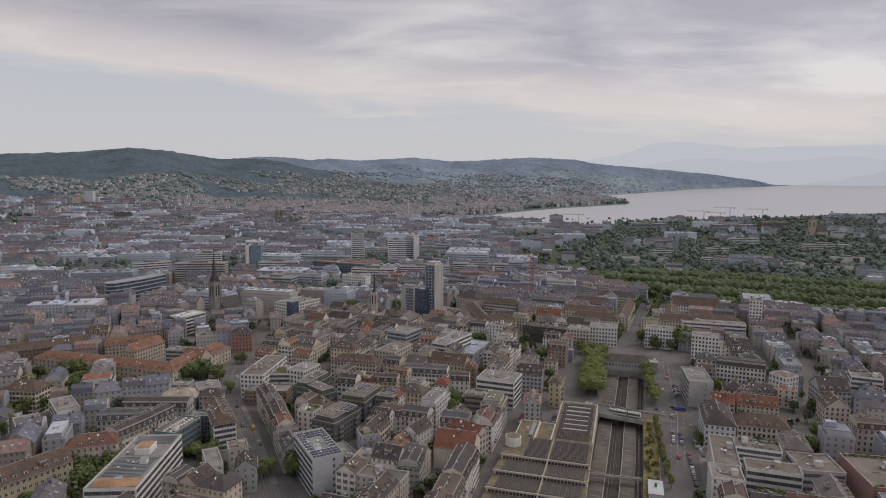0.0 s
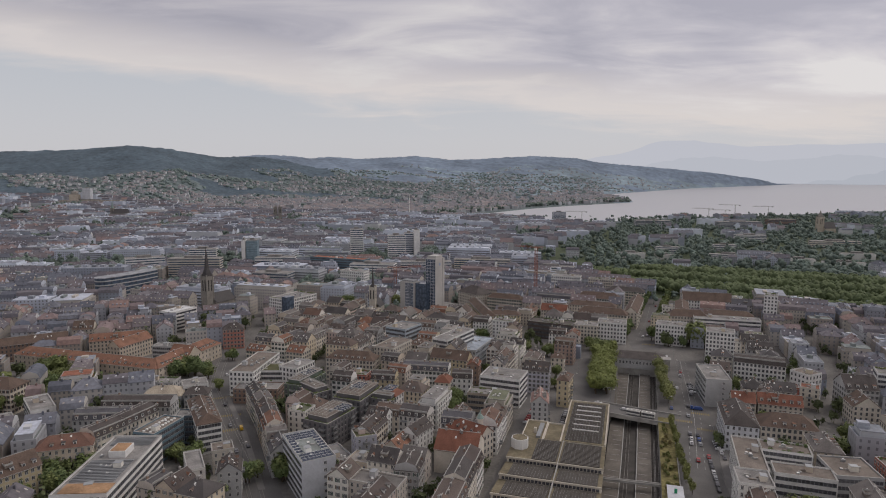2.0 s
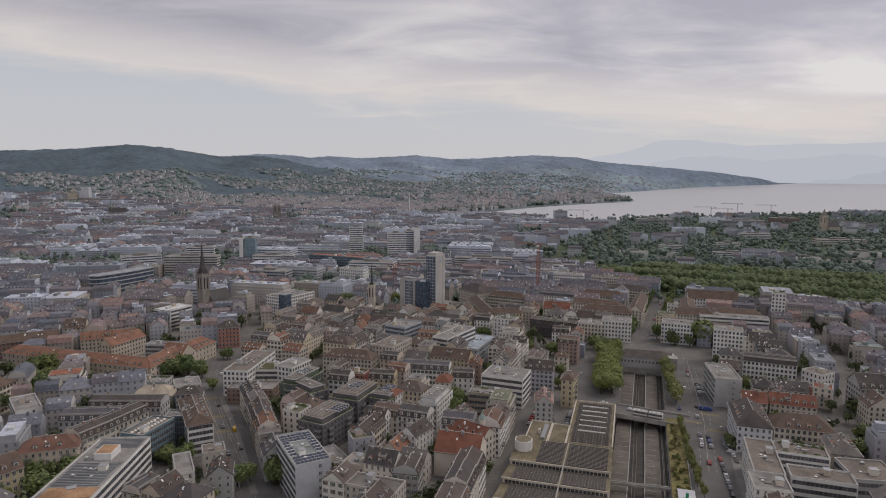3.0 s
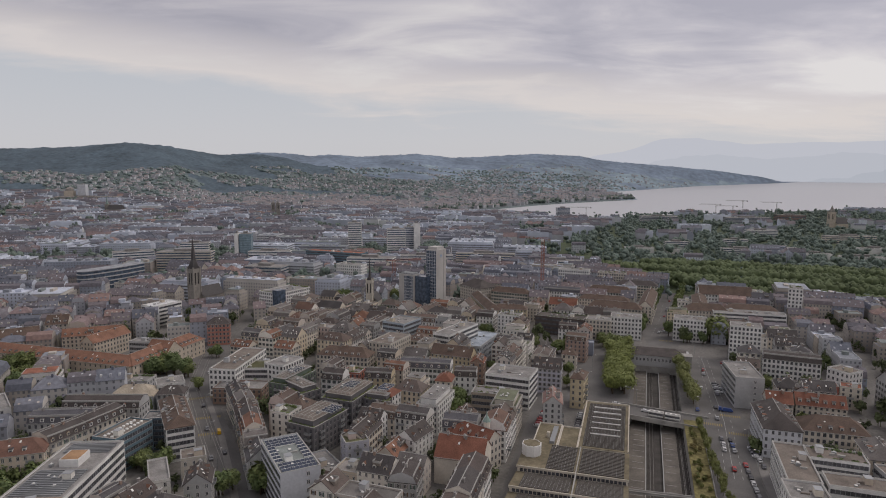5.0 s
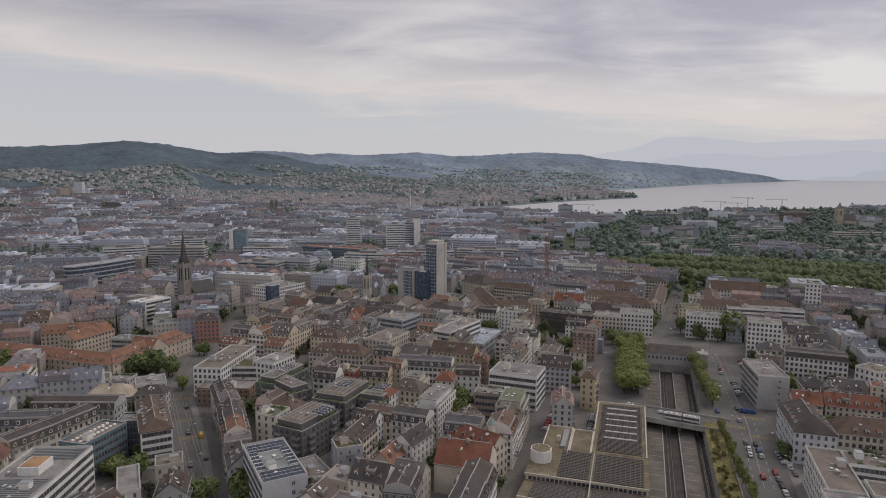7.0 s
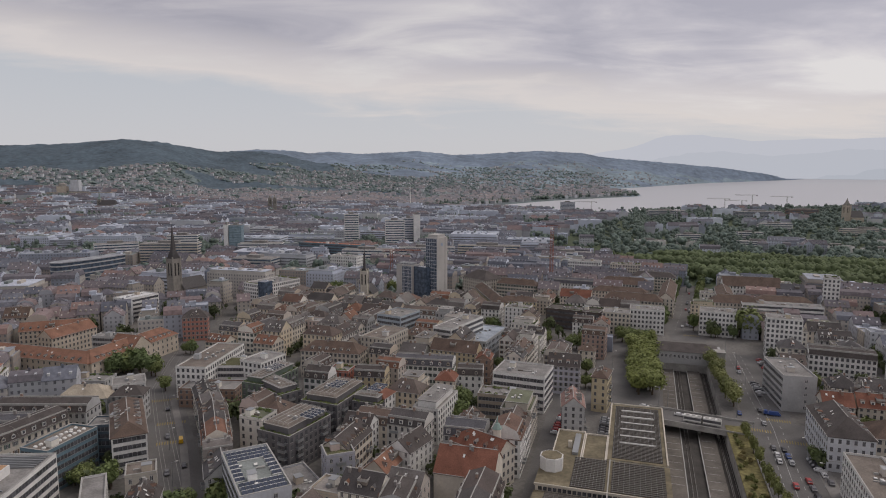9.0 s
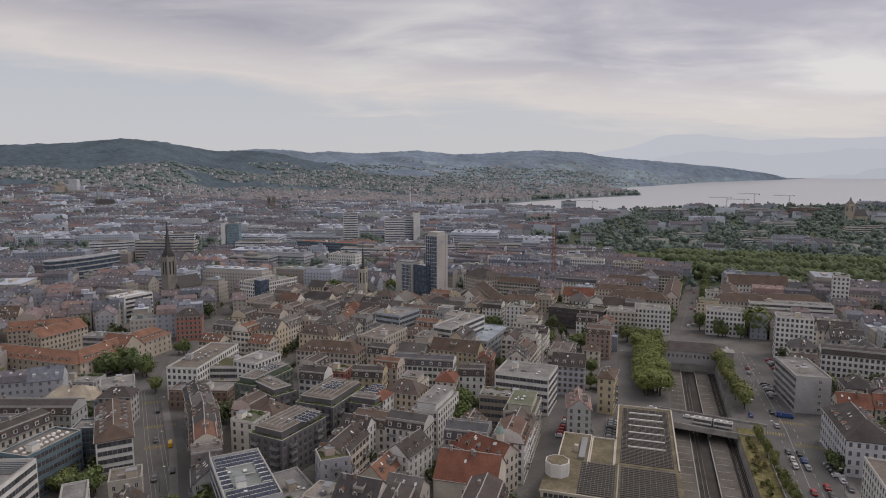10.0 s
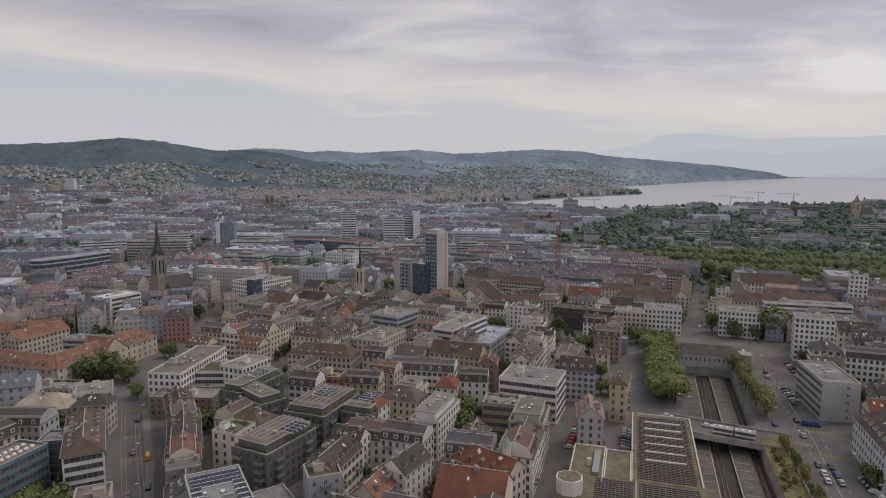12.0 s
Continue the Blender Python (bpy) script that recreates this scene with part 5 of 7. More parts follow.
for x, y, a, c in ((-110.5, 367.8, 113, "yellow"), (-100, 345.2, 113, "black"), (-104, 339, -67, "grey"), (-131.8, 404, 113, "black"), (-96, 322, 113, "silver"), (-88, 322, -67, "white"), (-118, 372, -67, "grey"), (-150, 462, 113, "white")):
    car(x, y, a, c, c == "yellow")
for x, y, c in ((112, 398, "white"), (120, 391.5, "silver"), (99, 409, "white")):
    car(x, y, -28, c)
for i in range(16):
    rc = random.Random(i + 190)
    t = rc.random()
    car(178 + 70 * t + rc.choice((-3.5, 0, 3.5)), 562 + 165 * t, 67, rc.choice(("white", "grey", "black", "silver", "red")))
for x, y, a, c in ((96, 541, -16, "white"), (103, 539, -16, "white"), (-131.8, 310.4, 30, "white"), (-119.6, 304.5, 20, "black"), (-119, 301, 20, "grey"), (-116.7, 293.3, 20, "black"), (218, 381, 60, "white"), (206, 402, 60, "silver"), (210, 405, 60, "white")):
    car(x, y, a, c)

# cars parked along the kerb
for i in range(7):
    car(126.8 + 1.75 * i * .9, 300 + 5.6 * i, 73, ("black", "grey", "silver", "white", "black", "grey", "red")[i])
for i in range(5):
    car(165.4 + .95 * i, 428.5 + 3.6 * i, -17, ("white", "black", "silver", "grey", "black")[i])
for i in range(4):
    car(145.5 + .7 * i, 342 + 2.9 * i, -17, ("white", "black", "grey", "silver")[i])


def bus(x, y, ang, cars_, label):
    ob = new("bus", None)
    ob.matrix_world = pose(x, y, 0.05, 0, 0, ang)
    tagged(ob, label, "bus")
    u = 0.0
    for i, n in enumerate(cars_):
        g = Geo()
        g.box(u, -1.27, .35, u + n, 1.27, 3.0, 0, bottom=True)
        g.box(u + .4, -1.0, 3.0, u + n - .4, 1.0, 3.25)
        b = part("body", g, ("frame_white",), ob)
        for q in range(3):
            g = Geo(); g.box(u + .9 + q * n / 3, -.8, 3.25, u + .9 + q * n / 3 + n / 5, .8, 3.5)
            part("roof_unit", g, ("sill_grey",), b)
        for s in (-1, 1):
            g = Geo(); g.box(u + .1, min(s * 1.27, s * 1.3), 1.35, u + n - .1, max(s * 1.27, s * 1.3), 2.55)
            part("window_strip", g, ("glass_dark",), b)
            g = Geo(); g.box(u + .1, min(s * 1.27, s * 1.29), .4, u + n - .1, max(s * 1.27, s * 1.29), .75)
            part("skirt", g, ("sill_grey",), b)
        for wx in (u + 1.6, u + n - 1.8):
            for wy in (-1.1, 1.1):
                part("wheel", small(("bus_wheel",), lambda g: g.tube((0, -.15, 0), (0, .15, 0), .48, .48, 12), "tyre"), (), ob, m=pose(wx, wy, .48))
        if i:
            g = Geo(); g.box(u - .8, -1.1, .6, u, 1.1, 2.8)
            part("bellows", g, ("louver_dark",), ob)
        u += n + .8
    return ob


bus(112, 392.5, -28, (7.6, 7.6), "white articulated trolleybus on the bridge")
bus(119, 476, 72, (12,), "white city bus standing on the square")
bus(109, 432, 70, (7,), "white minibus standing under plane trees")
g = Geo()
car_body(g, True)
tr = new("truck", g.mesh("cab", "paint_blue"))
tr.matrix_world = pose(157.3, 398.5, .05, 0, 0, -20)
tagged(tr, "blue service truck standing at the junction", "truck")
g = Geo(); g.box(-4.8, -1.1, .7, -2.4, 1.1, 1.1); g.box(-4.6, -.9, 1.1, -3.2, .9, 2.3)
part("flatbed", g, ("paint_blue",), tr)
for wx in (-4.2, -2.9, 1.6):
    for wy in (-.85, .85):
        part("wheel", small(("wheel",), wheel, "tyre"), (), tr, m=pose(wx, wy, .35))


# street lamps round the junction
def street_lamp(x, y, ang, h=9):
    g = Geo()
    g.tube((0, 0, 0), (0, 0, h), .12, .07, 6)
    g.tube((0, 0, h), (1.6, 0, h + .3), .06, .05, 5)
    ob = new("street_lamp", g.mesh("pole", "metal_grey"))
    ob.matrix_world = pose(x, y, 0, 0, 0, ang)
    g = Geo(); g.box(1.4, -.18, h + .2, 2.3, .18, h + .36, bottom=True)
    part("head", g, ("frame_white",), ob)
    tagged(ob, "slim grey street lamp beside the road", "street lamp", "street lamps")


for x, y, a in ((107, 412, 160), (110, 408, 160), (138, 396, 20), (134, 372, 10), (163, 440, 150), (172, 470, 150), (181, 505, 150), (146, 352, 170), (140, 330, 170), (90, 440, 0), (101, 475, 0), (-128, 398, 20), (-112, 360, 20), (-98, 330, 20)):
    street_lamp(x, y, a)


def solar_row(x, y, z, ang, n, length):
    """A row of tilted solar panels."""
    ob = new("solar_row", None)
    ob.matrix_world = pose(x, y, z, 0, 0, ang)
    tagged(ob, "row of dark blue solar panels on the office roof", "solar panels", "solar panel rows")
    w = length / n
    for i in range(n):
        def make(g):
            g.face([(-w / 2 + .06, .2, .2), (w / 2 - .06, .2, .2), (w / 2 - .06, 1.65, .7), (-w / 2 + .06, 1.65, .7)], 0)
            g.box(-w / 2, 0, 0, w / 2, .2, .24, 1)
            g.box(-w / 2, 1.65, 0, w / 2, 1.8, .74, 1)
        part("solar_panel", small(("solar_panel", round(w, 2)), make, "solar_blue", "frame_white"), (), ob, m=pose((i + .5) * w - length / 2, 0, 0))


mat("solar_blue", [(0.055, 0.066, 0.095)], 0.5, spec=0.25, stain=0.25, stain_scale=0.5)
c28, s28 = rot(28)
for v in (-15, -12.5, -10, 8, 10.5, 13):
    solar_row(-59 - v * s28, 302 + v * c28, 20.1, 28, 8, 13.4)
for v in (-6, -3, 0, 3, 6):
    for u in (-5.6, 5.6):
        solar_row(-59 + u * c28 - v * s28, 302 + u * s28 + v * c28, 20.1, 28, 2, 3)


def roof_slats(x, y, z, ang, L, D, n, label):
    """Pale slats laid across a flat roof."""
    ob = new("roof_louver", None)
    ob.matrix_world = pose(x, y, z, 0, 0, ang)
    tagged(ob, label, "roof louver", "roof louvers")
    for i in range(n):
        def make(g):
            g.box(-.18, -D / 2, 0, .18, D / 2, .5)
        part("slat", small(("slat", round(D, 1)), make, "metal_grey"), (), ob, m=pose((i + .5 - n / 2) * L / n, 0, 0))


roof_slats(-143, 312.5, 17.1, 93, 9, 18, 7, "pale metal louvers over the office roof")
roof_slats(-142, 283.5, 17.1, 93, 20, 18, 15, "pale metal louvers over the office roof")
g = Geo(); g.box(-3.6, -4.5, 0, 3.6, 4.5, 3)
ob = tagged(new("roof_pavilion", g.mesh("roof_pavilion", "wall_white")), "white roof pavilion with an orange-brown terrace", "pavilion")
ob.matrix_world = pose(-142.5, 300.5, 17.06, 0, 0, 3)
g = Geo(); g.box(-3.2, -4.1, 3, 3.2, 4.1, 3.1)
part("terrace", g, ("flat_orange",), ob)
g = Geo(); g.box(-9.5, -4, 0, 9.5, 4, .25)
ob = tagged(new("roof_deck", g.mesh("roof_deck", "flat_orange")), "orange-brown timber deck on the white office roof", "roof deck")
ob.matrix_world = pose(-140.5, 268.5, 17.06, 0, 0, 3)
for i in range(9):
    for j in (-2.2, 1.6):
        c, s = rot(75)
        u, v = -9 + 2.2 * i, j
        g = small(("dome_light",), lambda g: (g.tube((0, 0, 0), (0, 0, .4), .75, .7, 10), g.tube((0, 0, .4), (0, 0, .7), .7, .2, 10)), "frame_white")
        ob = new("dome_light", g)
        ob.matrix_world = pose(-141.1 + u * c - v * s, 335.2 + u * s + v * c, 16.06)
        tagged(ob, "round white dome skylight on a flat roof", "skylight", "dome skylights")
for x, y, z, a in ((-47, 384, 19.3, -21), (-52, 352, 18.3, -27), (-29, 383, 18.3, -21), (-82, 409, 19.3, -27)):
    c, s = rot(a)
    for k in range(4):
        solar_row(x + (-3 + 2.2 * k) * -s, y + (-3 + 2.2 * k) * c, z, a, 4, 6.5)

# ---- landmarks ----
mat("tower_concrete", [(0.455, 0.438, 0.42)], 0.9, grain=0.05, grain_scale=1.0, stain=0.1, stain_scale=0.08)
mat("tower_glass", [(0.075, 0.10, 0.14)], 0.2, spec=0.5, stain=0.5, stain_scale=0.4)
mat("glass_sky", [(0.22, 0.29, 0.33)], 0.25, spec=0.5, stain=0.3, stain_scale=0.3)
mat("copper", [(0.22, 0.29, 0.26)], 0.7, stain=0.2)
mat("slate_dark", [(0.075, 0.07, 0.07)], 0.7, grain=0.2)
mat("sandstone", [(0.27, 0.25, 0.225)], 0.9, grain=0.1, stain=0.2, stain_scale=0.2)
mat("crane_red", [(0.27, 0.095, 0.06)], 0.6)
mat("crane_grey", [(0.30, 0.29, 0.28)], 0.6)


def window_wall(parent, m, w, z0, z1, cols, rows):
    """Dark curtain wall with a pale grid, facing -y."""
    g = Geo(); g.box(-w / 2, -.06, z0, w / 2, 0, z1)
    gl = part("glazing", g, ("tower_glass",), parent, m=m)
    g = Geo()
    for i in range(cols + 1):
        x = -w / 2 + i * w / cols
        g.box(x - .1, -.2, z0, x + .1, -.06, z1)
    for j in range(rows + 1):
        z = z0 + j * (z1 - z0) / rows
        g.box(-w / 2, -.22, z - .17, w / 2, -.06, z + .17)
    part("grid", g, ("wall_pale",), gl, "pale concrete grid")


tw = new("office_tower", None)
tw.matrix_world = pose(-4.7, 645, 0, 0, 0, -35)
tagged(tw, "tall pale concrete office tower with a dark glazed face", "tower")
g = Geo(); g.box(-12, 0, 0, 0, 15.5, 58); g.box(-11, 2, 58, -1, 13, 60.5)
part("shaft", g, ("tower_concrete",), tw)
window_wall(tw, pose(-6.0, 0, 0), 11.4, 4, 57.2, 6, 17)
g = Geo(); g.box(-.02, 11.6, 0, .25, 12.0, 58)
part("joint_fin", g, ("sill_grey",), tw)
g = Geo(); g.tube((0.02, 7, 52), (.2, 7, 52), 1.5, 1.5, 16)
part("emblem", g, (mat("emblem_blue", [(0.30, 0.36, 0.48)], 0.5),), tw, "round blue-white emblem without lettering")
g = Geo(); g.tube((-4, 5, 60.5), (-4, 5, 66), .15, .08, 6)
part("mast", g, ("metal_grey",), tw)
t2 = new("office_tower", None)
t2.matrix_world = pose(-26.5, 648, 0, 0, 0, -35)
tagged(t2, "lower concrete office tower joined to the tall one", "tower")
g = Geo(); g.box(-16.8, 0, 0, 0, 11, 34)
part("shaft", g, ("tower_concrete",), t2)
window_wall(t2, pose(-5.4, 0, 0), 10.0, 3, 33, 7, 10)
g = Geo()
for i in range(5):
    g.box(-15.5 + i * 3, 1.2, 34, -13.5 + i * 3, 9.5, 35.4)
part("roof_plant", g, ("metal_grey",), t2)
g = Geo(); g.box(0, 3, 0, 12.5, 10, 33)
part("link", g, ("tower_glass",), t2, "dark glass connecting link")
g = Geo(); g.box(-24, -8, 0, 26, 34, 6.5)
pod = tagged(new("tower_podium", g.mesh("tower_podium", "flat_gravel")), "low podium building at the foot of the towers", "building")
pod.matrix_world = pose(-8, 655, 0, 0, 0, -35)
take(-14, 662, -35, 30, 30)


def spire(x, y, w, zb, zh, zt, label, body="sandstone", cap="slate_dark", nave=None, ang=10):
    """A church with a square tower, gabled helm and needle spire."""
    ob = new("church", None)
    ob.matrix_world = pose(x, y, height_at(x, y), 0, 0, ang)
    tagged(ob, label, "church")
    a = w / 2
    g = Geo(); g.box(-a, -a, 0, a, a, zb)
    for s in (-1, 1):
        for t in (-1, 1):
            g.box(s * a - .5, t * a - .5, 0, s * a + .5, t * a + .5, zb + 1.5)
    g.box(-a - .4, -a - .4, zb * .55, a + .4, a + .4, zb * .55 + .6)
    part("tower", g, (body,), ob)
    for s in (0, 90):
        for d in (-1.6, 1.6):
            # near-black panel paints the shade of a belfry opening
            g = Geo(); g.box(d - .6, -.12, zb * .62, d + .6, 0, zb * .9)
            part("belfry_opening", g, ("opening_shade",), ob, m=pose(0, 0, 0, 0, 0, -s) @ pose(0, -a, 0))
    g = Geo()
    k = a * .95
    base = [(-k, -k), (k, -k), (k, k), (-k, k)]
    mid = [(x_ * .42, y_ * .42) for x_, y_ in base]
    for i in range(4):
        j = (i + 1) % 4
        g.face([(*base[i], zb), (*base[j], zb), (*mid[j], zh), (*mid[i], zh)])
        g.face([(*mid[i], zh), (*mid[j], zh), (0, 0, zt)])
        mx, my = (base[i][0] + base[j][0]) / 2, (base[i][1] + base[j][1]) / 2
        g.face([(*base[i], zb), (*base[j], zb), (mx, my, zb + (zh - zb) * .7)])
    part("spire", g, (cap,), ob)
    if nave:
        l, wd, h = nave
        g = Geo(); g.box(a, -wd / 2, 0, a + l, wd / 2, h)
        part("nave", g, (body,), ob)
        g = Geo()
        for s in (-1, 1):
            q = [(a - .3, s * (wd / 2 + .5), h), (a + l + .3, s * (wd / 2 + .5), h), (a + l + .3, 0, h + wd * .6), (a - .3, 0, h + wd * .6)]
            g.face(q if s < 0 else q[::-1])
        g.face([(a + l, -wd / 2, h), (a + l, wd / 2, h), (a + l, 0, h + wd * .58)])
        part("nave_roof", g, ("slate_dark",), ob)
    take(x + 6, y, ang, a + 14, a + 6)
    return ob


spire(-232.9, 653.5, 7.8, 39, 47, 70, "grey sandstone church with a dark needle spire", nave=(24, 15, 12), ang=60)
spire(-66, 640, 5, 31, 34, 53, "pale church with a thin dark spire", body="wall_beige", nave=(18, 12, 10), ang=80)
spire(-943, 1850, 9, 36, 40, 62, "old town church with a green copper spire", cap="copper", nave=(40, 20, 22), ang=0)
spire(885, 1500, 12, 42, 49, 58, "domed church tower above the trees", body="wall_sand", cap="sandstone", nave=(26, 24, 16), ang=0)
for dx in (-6.5, 6.5):
    spire(-469 + dx, 1850, 8.5, 40, 44, 49, "twin tower of the old minster", cap="sandstone")


def block(x, y, ang, L, D, H, wall, label, bands=True, top="flat_gravel", glassy=False):
    """A larger office or residential block with window bands, seen from afar."""
    ob = new("office_block", None)
    z = height_at(x, y)
    ob.matrix_world = pose(x, y, z - 1, 0, 0, ang)
    tagged(ob, label, "office block", "office blocks")
    g = Geo(); g.box(-L / 2, -D / 2, 0, L / 2, D / 2, H + 1)
    part("wall", g, (wall,), ob)
    g = Geo(); g.box(-L / 2 + .4, -D / 2 + .4, H + 1, L / 2 - .4, D / 2 - .4, H + 1.25); g.box(-L * .2, -D * .2, H + 1.2, L * .15, D * .25, H + 4)
    part("roof", g, (top,), ob)
    n = max(2, round(H / 3.4))
    for j in range(n if bands else 0):
        for turn, off, span in sides(L, D):
            a = radians(ang + turn - 90)
            if math.sin(a) > .5:
                continue
            g = Geo(); g.box(-span / 2 + .5, -.06, 1.9 + j * H / n, span / 2 - .5, 0, 1.9 + j * H / n + (2.4 if glassy else 1.5))
            part("window_band", g, ("glass_sky" if glassy else "tower_glass",), ob, m=pose(0, 0, 0, 0, 0, turn) @ pose(0, -off, 0))
    take(x, y, ang, L / 2 + 1, D / 2 + 1)
    return ob


block(-136, 1050, 8, 21, 18, 51, "wall_white", "white residential tower with dark window bands")
block(-68, 1000, 8, 27, 16, 46, "wall_white", "pale office tower with window bands")
block(-50, 1025, 8, 15, 16, 47, "wall_pale", "pale grey office tower with window bands")
block(-38, 1018, 8, 9, 16, 53, "wall_white", "blank white tower end", bands=False)
block(-275, 950, 5, 16, 16, 43, "wall_glassblue", "slim blue glass office tower", glassy=True)
block(-286, 946, 5, 5, 16, 44, "wall_white", "white stair shaft of an office tower", bands=False)
block(-324, 860, 4, 67, 18, 29, "wall_beige", "broad beige office block with window bands")
block(-235, 925, 4, 56, 16, 22, "wall_white", "long white office block with window bands")
block(-410, 900, 30, 50, 18, 24, "wall_white", "stepped white office block with bands")
block(-360, 985, 10, 40, 18, 26, "wall_white", "white office block with flat roof")
block(-205, 800, -12, 46, 22, 20, "wall_grey", "grey office block with window bands")
block(-90, 870, -8, 60, 20, 21, "wall_white", "long white office block with window bands")
block(-20, 900, 2, 70, 14, 20, "wall_white", "long pale block with window bands")
block(60, 930, -6, 80, 14, 19, "wall_cream", "long cream block with window bands")
block(150, 870, -10, 60, 14, 18, "wall_white", "white block with flat roof")
block(322, 1750, 0, 34, 22, 36, "wall_pale", "pale office building by the lake")
block(560, 1700, -6, 90, 30, 18, "wall_grey", "low broad hall by the lake")
block(760, 1640, 4, 110, 26, 20, "wall_grey", "grey office building among trees")
block(900, 1700, -3, 70, 24, 22, "wall_brownwall", "brown office building among trees")
for x, y, a, l, d, h in ((322, 1090, -10, 46, 12, 9), (372, 1075, -10, 34, 12, 8), (470, 1050, -12, 60, 14, 12), (530, 1042, -12, 40, 12, 15), (568, 1020, -14, 44, 14, 9), (620, 990, -14, 60, 12, 8), (405, 1150, -6, 40, 14, 12), (700, 1080, -10, 50, 14, 10)):
    block(x, y, a, l, d, h, "wall_white", "low white building among the trees behind the park", bands=h > 10)
block(640, 1330, -4, 60, 18, 16, "wall_white", "white school building among trees")
block(760, 1240, -6, 90, 16, 14, "wall_cream", "long cream building behind the park")
block(520, 1180, -6, 40, 14, 13, "wall_white", "white villa among trees")
block(-1178, 2150, 5, 25, 20, 48, "wall_pale", "white hospital tower on the hillside", bands=False)
block(-1150, 2120, 5, 190, 24, 15, "wall_sand", "long beige institute building on the hillside")
ob = block(-1216, 2140, 5, 27, 22, 28, "wall_sand", "domed university building on the hillside", bands=False)
g = Geo(); g.tube((0, 0, 29), (0, 0, 36), 12, 11, 16); g.tube((0, 0, 36), (0, 0, 41), 11, 4, 16)
part("dome", g, ("sandstone",), ob)


def crane(x, y, h, jib, ang, paint, label):
    z = height_at(x, y)
    ob = new("tower_crane", None)
    ob.matrix_world = pose(x, y, z, 0, 0, ang)
    tagged(ob, label, "crane", "tower cranes")
    w = 1.3 if paint == "crane_red" else .9
    g = Geo()
    for sx in (-w, w):
        for sy in (-w, w):
            g.tube((sx, sy, 0), (sx, sy, h), w * .15, w * .15, 4)
    n = int(h / 3)
    for i in range(n):
        z0, z1 = i * h / n, (i + 1) * h / n
        for s in (-w, w):
            g.tube((-w, s, z0), (w, s, z1), .1, .1, 3, cap=False)
            g.tube((s, w, z0), (s, -w, z1), .1, .1, 3, cap=False)
    part("mast", g, (paint,), ob)
    g = Geo()
    for sy, dz in ((-.7, 0), (.7, 0), (0, 1.3)):
        g.tube((-jib * .3, sy, h + dz), (jib, sy, h + dz), .2, .2, 4)
    for i in range(int(jib / 3)):
        g.tube((i * 3, -.7, h), (i * 3 + 1.5, 0, h + 1.3), .1, .1, 3, cap=False)
        g.tube((i * 3 + 1.5, 0, h + 1.3), (i * 3 + 3, .7, h), .1, .1, 3, cap=False)
    part("jib", g, (paint,), ob)
    g = Geo(); g.box(-jib * .3, -.9, h - 2, -jib * .22, .9, h)
    part("counterweight", g, ("concrete",), ob)
    g = Geo(); g.box(-1.2, .9, h - 2.4, 1.2, 2.6, h - .2)
    part("cab", g, ("frame_white",), ob)


crane(104, 710, 62, 26, 150, "crane_red", "rust-red tower crane between the houses")
crane(-52, 748, 34, 30, 10, "crane_red", "red and white tower crane on a building site")
for x, y, h, a in ((781, 1870, 40, 170), (843, 1900, 34, 175), (862, 1880, 50, 172), (970, 1900, 45, 178), (395, 1800, 34, 172)):
    crane(x, y, h, 46, a, "crane_grey", "grey tower crane near the lake shore")
g = Geo(); g.tube((0, 0, 0), (0, 0, 78), 1.6, .6, 6)
ob = tagged(new("mast", g.mesh("mast", "frame_white")), "slim white mast near the lake", "mast")
ob.matrix_world = pose(-93, 1900, 0)

# turret of the red-roofed hall
ob = new("turret", None)
ob.matrix_world = pose(20.5, 334, 18)
tagged(ob, "small turret with a green copper cupola", "turret")
g = Geo(); g.tube((0, 0, -8), (0, 0, 2.6), 1.5, 1.5, 8)
part("drum", g, ("wall_cream",), ob)
g = Geo(); g.tube((0, 0, 2.6), (0, 0, 4.6), 1.9, .8, 8); g.tube((0, 0, 4.6), (0, 0, 7.5), .45, .05, 8)
part("cupola", g, ("copper",), ob)

# curved office with dark window bands
ob = new("office_block", None)
ob.matrix_world = pose(-358, 752, 0, 0, 0, 66)
tagged(ob, "curved office building with dark window bands and a pale roof", "office block", "office blocks")


def bent_slab(g, z0, z1, o, mi=0):
    """A gently curved slab with a rounded end, widened by o."""
    front, back = [], []
    for i in range(13):
        u = -33 + i * 66 / 12
        k = .0022 * u * u
        front.append((u, -9 - o + k)); back.append((u, 9 + o + k))
    e = [(-33 - (9 + o) * math.cos(a), .0022 * 1089 + (9 + o) * math.sin(a)) for a in (1.05, .52, 0, -.52, -1.05)]
    pts = front + back[::-1] + e
    n = len(pts)
    for i in range(n):
        (xa, ya), (xb, yb) = pts[i], pts[(i + 1) % n]
        g.face([(xa, ya, z0), (xb, yb, z0), (xb, yb, z1), (xa, ya, z1)], mi)
    g.face([(x, y, z1) for x, y in pts], mi)
    g.face([(x, y, z0) for x, y in pts[::-1]], mi)


g = Geo(); bent_slab(g, 0, 25, -.3)
part("window_wall", g, ("tower_glass",), ob)
for j in range(5):
    g = Geo(); bent_slab(g, 3.0 + j * 4.6, 4.2 + j * 4.6, .15)
    part("parapet_band", g, ("wall_grey",), ob)
g = Geo(); bent_slab(g, 25, 25.8, .4)
part("roof", g, ("flat_metal",), ob)
take(-358, 752, 68, 54, 13)

